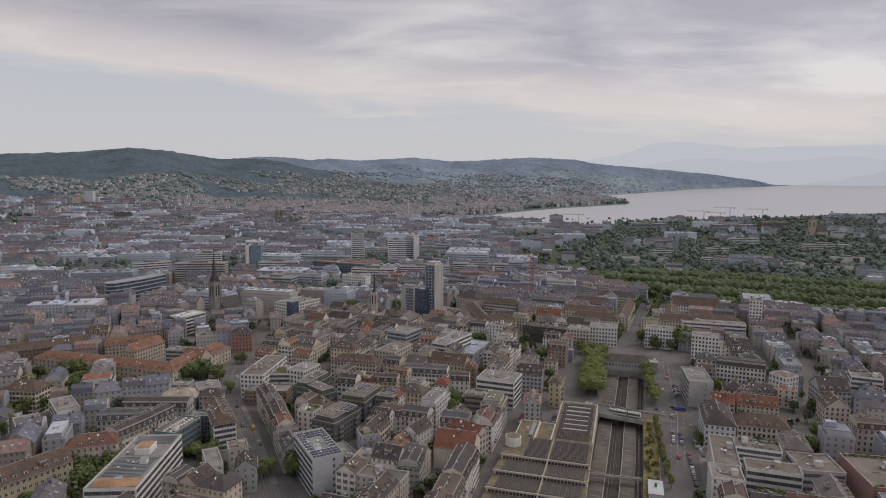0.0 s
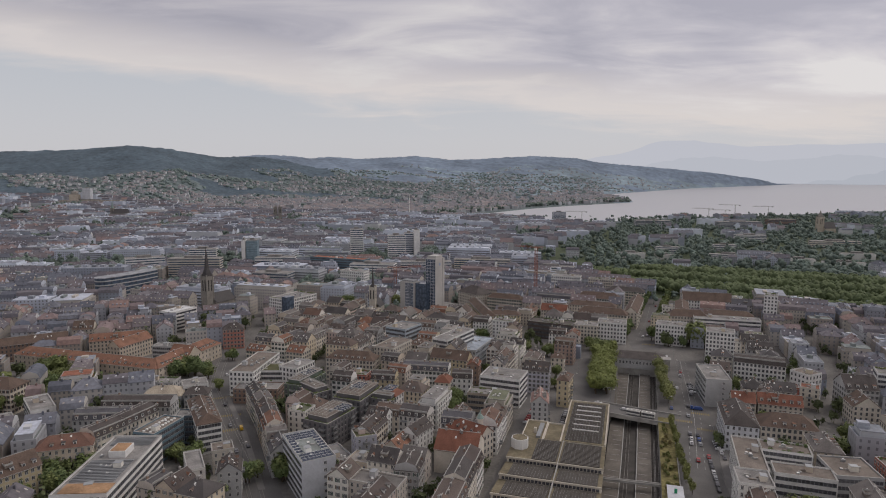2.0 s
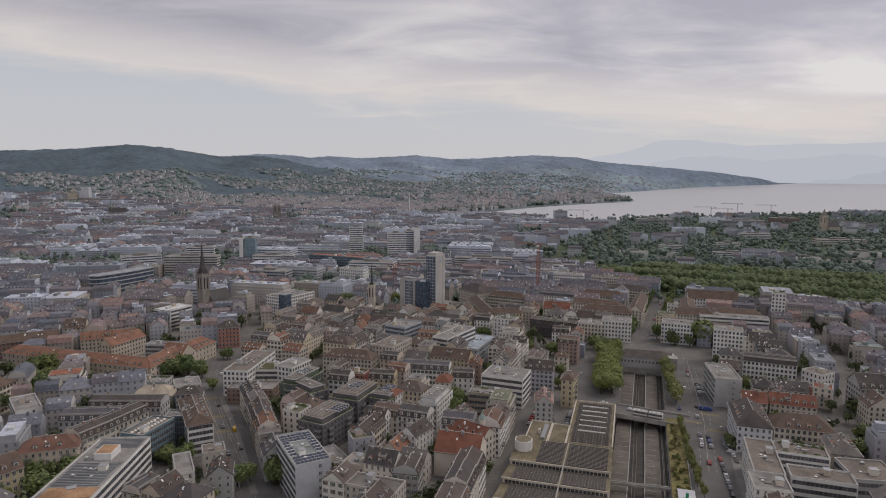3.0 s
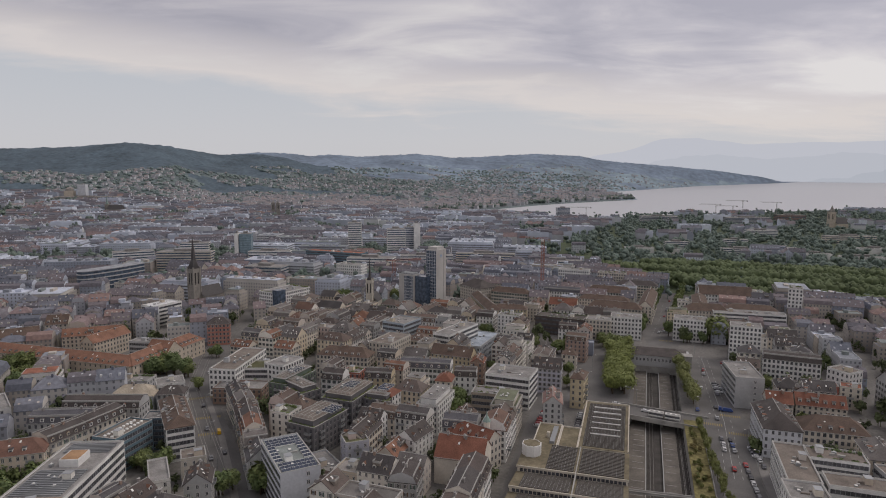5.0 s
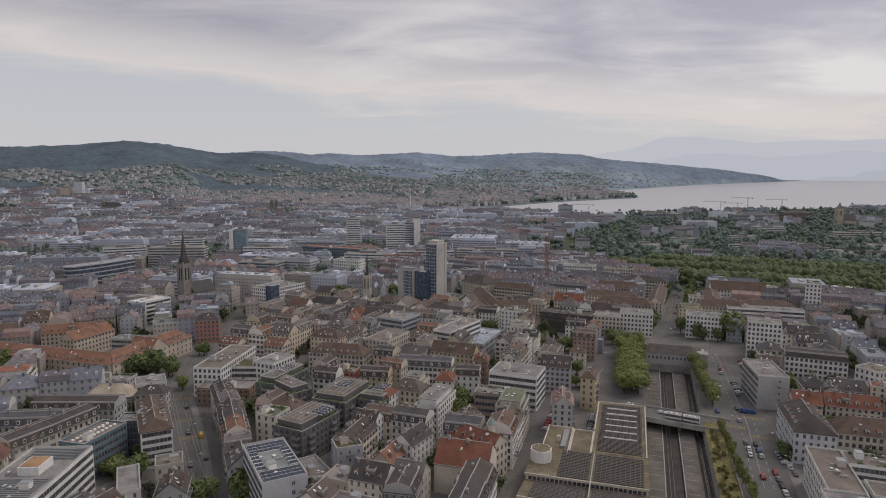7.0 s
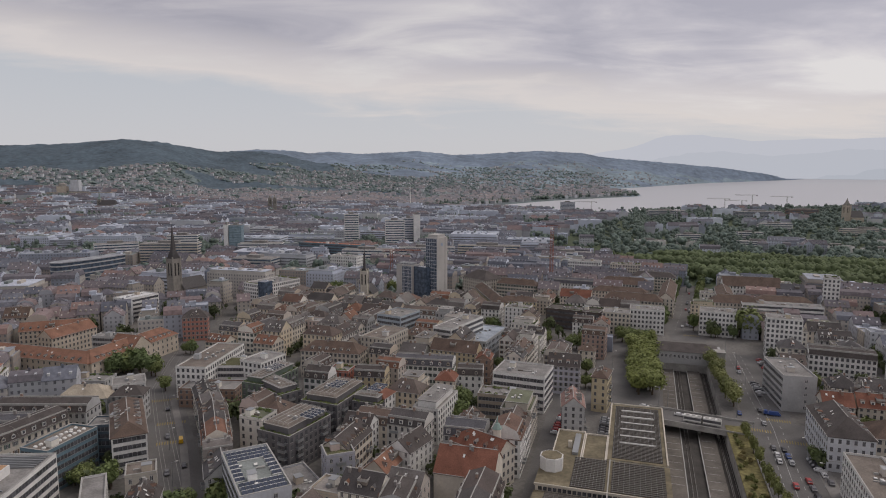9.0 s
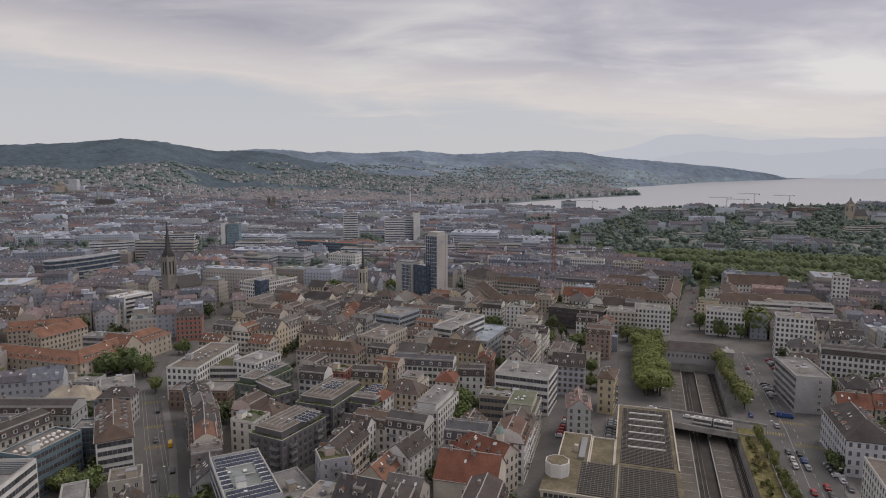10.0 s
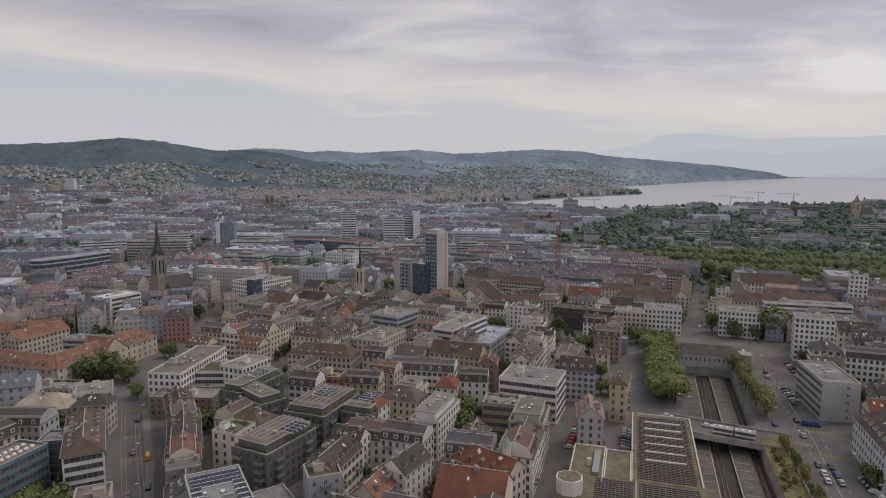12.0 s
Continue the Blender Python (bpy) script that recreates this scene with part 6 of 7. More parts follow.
# ---- houses with a place of their own ----
house(124.0, 551.8, -20.1, 18.6, 16.0, 16, "flat", "grid", "beige", "gravel", "pale concrete office block with rows of square windows")
house(146.9, 556.7, -17.5, 23.5, 16.0, 17, "flat", "grid", "white", "gravel", "pale office block with tall framed windows")
house(194.8, 549.4, -22.6, 24.2, 15.0, 17, "flat", "grid", "white", "gravel", "white stone office block with a grid of windows")
house(98.0, 568.4, -26.4, 39.2, 18.0, 14, "flat", "bands", "dark", "dark", "dark brown glass and metal office building")
house(174.0, 418.6, -11.4, 14.9, 31.7, 17, "flat", "slabwin", "grey", "gravel", "grey rendered office slab with blank end wall")
house(211.3, 494.6, -23.7, 19.7, 14.0, 25, "flat", "grid", "white", "gravel", "tall white apartment slab")
house(216.8, 445.9, -24.1, 31.4, 13.0, 16, "mansard", "grid", "white", "dark", "long white building with four rows of windows")
house(250.5, 571.0, -16.6, 54.1, 12.0, 17, "flat", "bands", "white", "gravel", "long white apartment block with continuous balconies")
house(222.3, 586.4, -14.0, 33.3, 14.0, 16, "hip", "plain", "beige", "brown", "long building with brown hipped roof")
house(261.0, 587.9, -17.1, 40.0, 14.0, 16, "hip", "plain", "beige", "brown", "long building with brown hipped roof")
house(267.1, 652.9, -16.0, 45.5, 16.0, 17, "gable", "plain", "white", "brown", "white school wing with a brown tile roof")
house(231.0, 622.0, 70.0, 52.0, 12.0, 16, "hip", "plain", "beige", "brown", "long wing with a brown hipped roof beside the avenue")
house(296.0, 640.0, -16.0, 18.0, 13.0, 15, "gable", "plain", "white", "slate", "white annexe with a grey gable roof")
house(150.0, 601.0, -22.0, 44.0, 13.0, 15, "hip", "plain", "cream", "brown", "long apartment row with a brown hipped roof")
house(149.0, 634.0, -22.0, 44.0, 12.0, 15, "hip", "plain", "cream", "brown", "long apartment row with a brown hipped roof")
house(164.0, 672.0, -22.0, 44.0, 15.0, 15, "hip", "plain", "white", "brown", "long apartment row with a brown hipped roof")
house(189.0, 634.0, 68.0, 74.0, 12.0, 15, "gable", "plain", "cream", "brown", "apartment row with dormers along the avenue")
house(203.0, 712.0, -22.0, 40.0, 13.0, 15, "hip", "plain", "cream", "dark", "long apartment row with a dark hipped roof")
house(108.0, 614.0, -22.0, 24.0, 12.0, 15, "gable", "plain", "cream", "red", "cream house with a red tile roof and gable")
house(118.0, 668.0, -22.0, 36.0, 12.0, 16, "mansard", "plain", "white", "slate", "white apartment row with a slate mansard roof")
house(150.0, 772.0, -20.0, 34.0, 13.0, 21, "flat", "grid", "white", "gravel", "white apartment block with rows of loggias")
house(190.0, 762.0, -20.0, 30.0, 13.0, 19, "flat", "grid", "cream", "gravel", "cream apartment block with rows of loggias")
house(301.2, 594.5, -29.3, 11.0, 14.0, 33, "flat", "grid", "white", "gravel", "white residential tower with framed loggias")
house(160.6, 356.4, -17.0, 16.0, 33.0, 14, "hip", "plain", "pale", "dark", "pale plastered wing with a dark brown hipped roof")
house(182.0, 347.0, -17.0, 27.0, 16.0, 13, "hip", "grid", "cream", "brown", "cream building with rows of windows and a brown roof")
house(177.2, 385.6, -17.6, 12.6, 12.0, 12, "gable", "plain", "beige", "red", "low house with an orange-red tile roof")
house(196.0, 380.9, -18.8, 23.1, 12.0, 12, "gable", "plain", "beige", "red", "low house with an orange-red tile roof")
house(162.1, 312.3, -20.0, 21.4, 12.0, 15, "flat", "bands", "white", "terrace", "flat-roofed apartment wing with dark balconies")
house(142.5, 306.4, -19.0, 12.0, 36.7, 15, "flat", "grid", "white", "terrace", "white apartment wing beside the street")
house(158.5, 290.5, -19.1, 24.0, 12.0, 14, "flat", "bands", "white", "terrace", "flat-roofed apartment wing with roof terrace")
house(132.1, 281.0, -16.1, 13.8, 15.0, 16, "flat", "plain", "white", "gravel", "white corner house with arched parapet")
house(181.3, 294.6, -8.8, 18.9, 20.2, 14, "flat", "bands", "grey", "terrace", "modern office block with roof terrace")
house(206.0, 283.2, -10.4, 23.4, 34.5, 15, "flat", "grid", "redwall", "terrace", "red brick apartment block with brown flat roof")
house(289.3, 419.9, -25.1, 18.6, 14.0, 17, "flat", "bands", "white", "gravel", "white office block with dark window bands")
house(252.0, 398.6, -10.5, 18.1, 18.0, 16, "gable", "plain", "grey", "dark", "grey plastered house with steep roof")
house(237.5, 371.2, -13.0, 13.8, 14.0, 15, "gable", "plain", "beige", "brown", "beige house with a steep gable")
house(222.5, 340.0, -10.1, 10.4, 12.0, 11, "hip", "plain", "cream", "brown", "white villa with a hipped roof")
house(237.9, 341.3, -15.2, 14.3, 14.0, 14, "mansard", "plain", "beige", "brown", "plastered house with mansard roof")
house(233.9, 420.1, -65.8, 13.2, 12.0, 17, "flat", "plain", "white", "terrace", "white stepped house with roof terrace")
house(229.0, 406.6, -30.7, 10.3, 10.0, 12, "flat", "plain", "cream", "red", "stepped house with red roof terraces")
house(217.8, 411.4, -22.0, 11.9, 8.0, 11, "flat", "plain", "redwall", "terrace", "low red annexe with a terrace")
house(194.3, 393.7, -32.1, 7.6, 8.0, 14, "gable", "plain", "grey", "dark", "small grey house with a steep roof")
house(57.5, 378.5, -9.6, 9.4, 16.0, 15, "gable", "plain", "grey", "pink", "narrow grey house with a faded pink roof")
house(77.8, 409.0, -23.1, 7.3, 14.0, 17, "hip", "plain", "yellow", "brown", "yellow corner house with a hipped roof")
house(64.3, 433.0, -15.4, 16.1, 12.0, 15, "gable", "plain", "lav", "dark", "pale blue-grey house with a dark roof")
house(86.0, 476.5, -18.0, 9.5, 9.0, 10, "hip", "plain", "cream", "brown", "small cream house with a brown hipped roof")
house(95.0, 496.0, -20.9, 14.0, 14.0, 15, "mansard", "plain", "pinkbrown", "brown", "pinkish brown house with a mansard roof")
house(40.3, 413.8, -21.7, 25.5, 20.0, 17.5, "flat", "bands", "white", "gravel", "white office block with long window bands")
house(27.2, 390.8, -14.5, 19.9, 11.0, 14, "flat", "bands", "beigewall", "gravel", "beige brick apartment block")
house(9.8, 322.9, -16.3, 20.8, 17.0, 12, "gable", "bare", "cream", "red", "cream hall with a large red tile roof")
house(15.1, 336.5, 49.8, 11.0, 22.0, 14, "gable", "plain", "beige", "red", "house with an orange-red tile roof")
house(2.7, 412.9, -12.8, 9.3, 12.0, 14, "hip", "plain", "cream", "red", "cream villa with a red hipped roof")
house(14.5, 420.2, -6.8, 12.7, 11.0, 14, "mansard", "plain", "white", "dark", "white house with slate mansard roof")
house(-8.9, 436.7, -10.1, 31.0, 12.0, 14, "mansard", "plain", "white", "slate", "long house with gables and slate roof")
house(8.1, 459.3, -21.8, 27.0, 12.0, 15, "gable", "plain", "yellow", "brown", "ornate ochre brick house")
house(23.4, 447.8, -13.0, 7.9, 12.0, 14, "gable", "plain", "brownwall", "red", "narrow brick house with orange gable")
house(9.9, 345.6, -14.4, 15.7, 13.0, 15, "mansard", "plain", "grey", "slate", "grey house with a slate roof")
house(11.4, 356.4, -15.9, 9.3, 12.0, 15, "gable", "plain", "brownwall", "brown", "brown house with steep roof")
house(-13.4, 298.4, -10.8, 11.3, 12.0, 13, "mansard", "plain", "grey", "dark", "house with dark mansard roof")
house(-11.6, 334.4, -30.8, 10.1, 15.1, 15, "gable", "plain", "white", "dark", "white house with a long dark gable roof")
house(-2.5, 378.8, -20.5, 11.6, 24.8, 15, "attic", "plain", "white", "gravel", "pale house with roof terrace")
house(-34.5, 414.3, -9.0, 15.2, 11.0, 15, "mansard", "plain", "yellow", "dark", "yellow house with dark roof")
house(-58.9, 408.1, -16.0, 12.6, 10.0, 16, "mansard", "plain", "white", "dark", "white house with dark roof")
house(-50.3, 418.7, -12.8, 10.8, 10.0, 16, "flat", "plain", "redwall", "gravel", "small red brick building")
house(-37.5, 330.3, 21.4, 10.4, 10.0, 14, "flat", "plain", "lav", "green", "lavender house with green flat roof")
house(-59.3, 302.5, 28.1, 15.1, 33.1, 20, "flat", "slabwin", "pale", "solar", "pale grey office slab with solar panels")
house(-49.6, 322.6, 33.4, 11.6, 24.0, 6, "flat", "plain", "pale", "gravel", "low pale annexe beside the office slab")
house(-47.3, 382.4, -21.3, 17.9, 26.6, 16, "attic", "dark", "darkgrey", "terrace", "dark grey apartment block with planted roof")
house(-58.0, 352.0, -27.4, 15.7, 25.3, 15, "attic", "dark", "darkgrey", "terrace", "dark grey apartment block with planted roof")
house(-76.3, 393.7, 45.3, 11.7, 24.0, 15, "attic", "dark", "darkgrey", "gravel", "dark grey apartment block with roof terrace")
house(-82.6, 407.3, -22.4, 11.6, 28.0, 16, "attic", "dark", "greenwall", "gravel", "dark office block with green panels")
house(-60.4, 456.0, -12.8, 33.9, 14.0, 15.4, "hip", "grid", "beige", "brown", "beige building with a broad brown hipped roof")
house(-34.0, 478.2, -25.5, 16.2, 27.6, 19, "flat", "plain", "beige", "terrace", "tall beige apartment house with flat roof")
house(-29.3, 527.9, -30.9, 18.9, 23.0, 20, "flat", "bands", "bluegrey", "gravel", "dark glass office building with pale bands")
house(10.6, 502.2, -31.7, 13.0, 40.7, 20, "flat", "bands", "white", "gravel", "white office block with blank end wall")
house(24.7, 508.7, -23.6, 22.0, 40.9, 11, "flat", "plain", "bluewhite", "bluewhite", "hall under a blue-white protective roof")
house(36.8, 567.0, -20.8, 13.8, 12.0, 15, "mansard", "plain", "white", "dark", "white house with mansard roof")
house(54.9, 557.8, -19.1, 17.5, 14.0, 18, "flat", "plain", "white", "gravel", "pale apartment block with flat roof")
house(39.0, 615.7, -81.0, 70.7, 11.0, 16, "hip", "plain", "yellow", "brown", "pale yellow apartment wing with brown roof")
house(58.6, 590.3, -11.5, 27.8, 11.0, 16, "hip", "plain", "yellow", "brown", "pale yellow apartment wing with brown roof")
house(36.5, 683.8, -52.2, 29.7, 22.0, 18, "hip", "plain", "beige", "dark", "beige apartment house with dark roof")
house(66.8, 662.8, -25.8, 36.8, 11.0, 16, "hip", "plain", "beige", "brown", "long beige apartment wing with brown roof")
house(-123.5, 441.6, -6.9, 15.9, 45.3, 16, "flat", "grid", "white", "terrace", "white corner office with rooftop structures")
house(-108.3, 438.7, 0.6, 28.2, 16.0, 13, "flat", "bands", "white", "green", "long white office with planted terrace")
house(-94.9, 437.5, 65.1, 19.5, 14.0, 16, "flat", "grid", "white", "gravel", "white office wing with square windows")
house(-113.5, 413.7, -3.1, 27.9, 14.0, 9, "flat", "plain", "brownwall", "gravel", "low brown commercial building")
house(-126.0, 355.0, 28.0, 12.0, 40.0, 16, "hip", "bands", "white", "brown", "corner block with white banded front and brown roof")
house(-132.7, 353.5, 9.2, 13.2, 10.0, 15, "flat", "bands", "darkblue", "gravel", "dark blue glass office wing")
house(-143.6, 392.6, 7.5, 13.7, 10.0, 13, "hip", "plain", "grey", "dark", "house with dark hipped roof")
house(-104.7, 321.0, 23.7, 9.9, 10.0, 11, "flat", "plain", "beige", "terrace", "low beige house with roof terrace")
house(-93.1, 297.3, 14.7, 9.8, 12.0, 13, "gable", "plain", "grey", "dark", "house with grey roof")
house(-110.8, 301.8, 26.6, 7.4, 20.8, 13, "flat", "plain", "white", "gravel", "white house with flat roof")
house(-142.2, 290.6, 93.0, 56.0, 22.0, 17, "flat", "bands", "white", "louver", "white office block with horizontal bands")
house(-140.7, 276.7, 20.3, 14.4, 22.0, 15, "flat", "bands", "white", "orange", "white office wing with an orange-brown terrace")
house(-141.0, 335.0, 75.1, 22.6, 12.0, 16, "flat", "bands", "glassblue", "terrace", "office wing with blue glass facade and skylight roof")
house(-178.0, 317.9, 19.7, 24.0, 13.0, 14, "hip", "balc", "creampink", "rust", "cream apartment house with a brown hipped roof")
house(-168.7, 334.0, 66.0, 18.0, 12.0, 14, "mansard", "plain", "cream", "dark", "cream row house with a dark roof")
house(-161.6, 351.8, 70.1, 21.2, 12.0, 14, "mansard", "plain", "cream", "dark", "cream row house with a dark roof")
house(-178.0, 352.5, 5.3, 27.2, 12.0, 14, "mansard", "plain", "grey", "slate", "row house with a grey slate roof")
house(-167.7, 371.0, 0.3, 38.1, 12.0, 14, "mansard", "plain", "grey", "dark", "row house with dark roof")
house(-236.0, 355.5, 40.0, 13.0, 17.0, 10, "flat", "bands", "white", "gravel", "low white modern building")
house(-222.0, 368.0, 40.0, 12.0, 26.0, 15, "flat", "slabwin", "white", "gravel", "white modern building with blank walls")
house(-223.7, 408.5, 20.2, 19.4, 14.0, 16, "attic", "plain", "white", "red", "white house with a red attic roof")
house(-261.3, 394.8, -4.7, 23.1, 16.0, 16, "hip", "plain", "cream", "brown", "cream apartment house with brown roof")
house(-163.8, 392.8, 8.1, 22.1, 14.0, 12, "hip", "bare", "pale", "paletile", "hall with a pale beige roof")
house(-183.5, 424.0, 0.4, 28.7, 12.0, 9, "flat", "plain", "grey", "gravel", "low grey school wing")
house(-150.5, 405.7, 26.9, 14.4, 14.0, 14, "flat", "plain", "white", "gravel", "white house with crowded flat roof")
house(-191.8, 286.1, 55.7, 35.0, 14.0, 14, "gable", "grid", "yellow", "brown", "yellow school building with a brown roof")
house(-237.3, 503.1, 70.0, 31.9, 12.0, 13, "gable", "plain", "sand", "orange", "inner barrack wing with an orange tile roof")
house(-254.7, 518.2, 21.3, 38.8, 12.0, 12, "gable", "plain", "sand", "orange", "rear barrack wing with an orange tile roof")
house(-201.9, 493.0, -7.0, 24.8, 10.0, 13, "flat", "bands", "grey", "gravel", "grey office wing in the barrack yard")
house(-168.5, 534.8, 14.5, 16.0, 12.0, 16, "hip", "plain", "coral", "dark", "coral-red plastered corner house")
house(-291.8, 538.4, 15.0, 15.1, 14.0, 15, "gable", "plain", "cream", "brown", "cream house with a white gable")
house(-317.1, 501.4, 33.3, 57.0, 12.0, 13, "gable", "plain", "brownwall", "brown", "long brick house with brown roof")
house(-239.7, 598.3, 64.2, 28.2, 16.0, 17, "flat", "bands", "white", "whiteroof", "hall with a white flat roof")
ob = house(-144.1, 639.4, -31.7, 24.6, 39.9, 22, "flat", "grid", "white", "gravel", "white office block with a dark glass corner")
g = Geo(); g.box(5.5, -20.6, 1, 12.9, -12, 25)
part("glass_corner", g, ("tower_glass",), ob, "dark blue glass corner")
house(-103.6, 785.3, -22.4, 32.8, 14.0, 24, "flat", "plain", "white", "gravel", "tall white office block")
house(-140.0, 902.0, -23.0, 86.1, 18.0, 24, "flat", "bands", "glassblue", "red", "long blue-grey glass building")
house(-247.7, 466.2, -16.2, 122.4, 15.5, 10.8, "hip", "kas", "sand", "orange", "long barrack wing with an orange tile roof")
house(-186.7, 477.2, 72.8, 67.4, 15.5, 10.8, "hip", "kas", "sand", "orange", "barrack wing with an orange tile roof and small dormers")
house(-186.0, 478.5, -17.0, 17.4, 15.4, 11.2, "gable", "kas", "sand", "orange", "gabled middle bay of the barrack wing")
house(-31.7, 376.1, -20.2, 12.7, 6.4, 15, "attic", "dark", "darkgrey", "gravel", "dark grey apartment block with roof terrace")
house(-27.3, 383.0, -23.8, 9.8, 10.2, 16, "hip", "plain", "white", "red", "white house with a red-brown hipped roof")
house(-35.7, 340.6, -18.6, 11.5, 19.7, 14, "gable", "plain", "cream", "dark", "cream row house with a dark gable roof")
house(-32.2, 354.4, -19.5, 11.4, 9.0, 15, "gable", "plain", "white", "dark", "white house with dark roof and skylights")
house(-20.0, 324.8, -22.9, 9.2, 15.1, 12, "gable", "plain", "beige", "orange", "beige row house with an orange tile roof")

# ---- the rest of the city ----
def row(x0, y0, x1, y1, depth, n, H, roofs, walls, seed):
    """A terrace along a street line; the houses stand to the left of the way from first to last point."""
    rng = random.Random(seed)
    if depth < 0:
        x0, y0, x1, y1, depth = x1, y1, x0, y0, -depth
    L = math.hypot(x1 - x0, y1 - y0)
    ux, uy = (x1 - x0) / L, (y1 - y0) / L
    ang = math.degrees(math.atan2(uy, ux))
    cuts = np.cumsum([rng.uniform(.8, 1.25) for _ in range(n)])
    cuts = [0, *(cuts / cuts[-1] * L).tolist()]
    for i in range(n):
        d = depth + rng.uniform(-1, 1)
        m = (cuts[i] + cuts[i + 1]) / 2
        x, y = x0 + ux * m - uy * d / 2, y0 + uy * m + ux * d / 2
        if not clash(x, y, ang, (cuts[i + 1] - cuts[i]) / 2 - .3, d / 2, -2.5):
            house(x, y, ang, cuts[i + 1] - cuts[i] - .05, d, H + rng.uniform(-1.5, 1.5), rng.choice(roofs), "plain", rng.choice(walls), "", seed=seed + i)


take(7, 382, -6, 2.5, 48)
MIXED = ("white", "cream", "beige", "grey", "pale", "")
row(4, 245, 24, 318, 12, 5, 15, ("mansard", "attic", "gable"), ("white", "cream", "beige", "ochre"), 21)
row(24, 318, 46, 392, 12, 5, 15.5, ("mansard", "attic", "gable"), ("white", "cream", "beige"), 22)
row(-74, 300, -104, 372, -11, 6, 13.5, ("gable", "mansard", "gable"), ("ochre", "white", "beige", "cream", "grey"), 23)
row(-104, 372, -124, 412, -11, 3, 13, ("gable", "mansard"), ("white", "ochre", "cream"), 24)
row(46, 392, 57, 428, 9, 3, 15, ("mansard", "attic", "gable"), ("white", "cream", "beige"), 26)
row(64, 470, 50, 430, 12, 3, 15, ("mansard", "hip"), ("cream", "beige"), 25)

fill(-150, 60, 235, 640, -20, 58, 52, 2)
fill(60, 620, 235, 640, -18, 64, 54, 3)
fill(-560, -150, 240, 640, 20, 66, 54, 1)
quarter(-620, -330, 640, 800, 12, 74, 46, 4, .3)
quarter(-330, -60, 640, 830, -14, 70, 44, 7, .3)
quarter(-60, 235, 640, 930, -20, 78, 46, 8, .05, .10)
quarter(235, 800, 600, 800, -22, 70, 46, 9, .15)
quarter(-1000, -330, 800, 1250, 10, 82, 46, 5, .38)
quarter(-330, -60, 830, 1250, -4, 84, 46, 12, .45)
quarter(-60, 330, 930, 1250, -8, 82, 44, 10, .42)
quarter(330, 1100, 800, 1250, -16, 82, 50, 11, .3)
quarter(-1800, -500, 1250, 2200, 8, 72, 42, 6, .30, .08)
quarter(-500, 1900, 1250, 2150, -6, 76, 42, 13, .34, .07)

HILL, HILLTOP = Geo(), Geo()


def hill_house(x, y, z, ang, l, d, h, k):
    """A small house on the slopes, walls and gable roof."""
    g = Geo()
    g.box(-l / 2, -d / 2, 0, l / 2, d / 2, h)
    o = Geo()
    for s in (-1, 1):
        q = [(-l / 2 - .3, s * (d / 2 + .4), h), (l / 2 + .3, s * (d / 2 + .4), h), (l / 2 + .3, 0, h + d * .4), (-l / 2 - .3, 0, h + d * .4)]
        o.face(q if s < 0 else q[::-1], 0)
    for s in (-1, 1):
        q = [(s * l / 2, -d / 2, h), (s * l / 2, d / 2, h), (s * l / 2, 0, h + d * .38)]
        g.face(q if s > 0 else q[::-1])
    m = pose(x, y, z, 0, 0, ang) @ Matrix.Diagonal((k, k, k, 1))
    HILL.place(g.weld(), m)
    HILLTOP.place(o.weld(), m)


rng = random.Random(11)
WOODS = []
for _ in range(30000):
    y = 1950 * (6800 / 1950) ** rng.random()
    x = rng.uniform(-0.8, 0.5) * y
    z = height_at(x, y)
    if z < -1 or float(lake_gap(np.array([x]), np.array([y]))[0]) < 25:
        continue
    s = x / y
    foot = np.interp(s, BEAR, FOOT)
    t = (y - foot) / (np.interp(s, BEAR, CREST) - foot)
    X, Y_, Z = fold(x, y, z)
    if t > .95 or t < -.25:
        continue
    if wooded(x, y, t):
        continue
    dense = noise.noise(Vector((x * .005, y * .005, 4)))
    if rng.random() < .34 + .5 * t - .5 * dense + .22 * (y > 2700):
        if y < 5200:
            WOODS.append((X, Y_, Z, Y_ / y * rng.uniform(.8, 1.5)))
        continue
    big = 1.5 if t < .12 else 1
    hill_house(X, Y_, Z - 1, rng.choice((rng.uniform(-15, 15), rng.uniform(0, 180))), rng.uniform(8, 15) * big, rng.uniform(7, 10) * big, rng.uniform(5, 9) * big, Y_ / y)
tagged(new("hill_houses", HILL.mesh("hill_houses", "hill_house")), "houses scattered over the wooded hillside, paled with painted haze", "houses", kind="stuff")
tagged(new("hill_house_roofs", HILLTOP.mesh("hill_house_roofs", "hill_roof")), "brown and grey roofs scattered over the wooded hillside, haze painted in", "roofs", kind="stuff")
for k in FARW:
    tagged(new("far_house_walls", FAR[k].mesh("far_house_walls", "hazed_wall_" + k)), k + " plaster walls, haze-tinted, of the many houses farther off", "houses", kind="stuff")
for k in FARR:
    tagged(new("far_house_roofs", FAR[k].mesh("far_house_roofs", "hazed_roof_" + k)), k + " haze-tinted roofs of the many houses farther off", "roofs", kind="stuff")
tagged(new("far_house_glass", FAR["glass"].mesh("far_house_glass", "glass_hazed")), "dark panes, paled with painted haze, of the many houses farther off", "windows", kind="stuff")

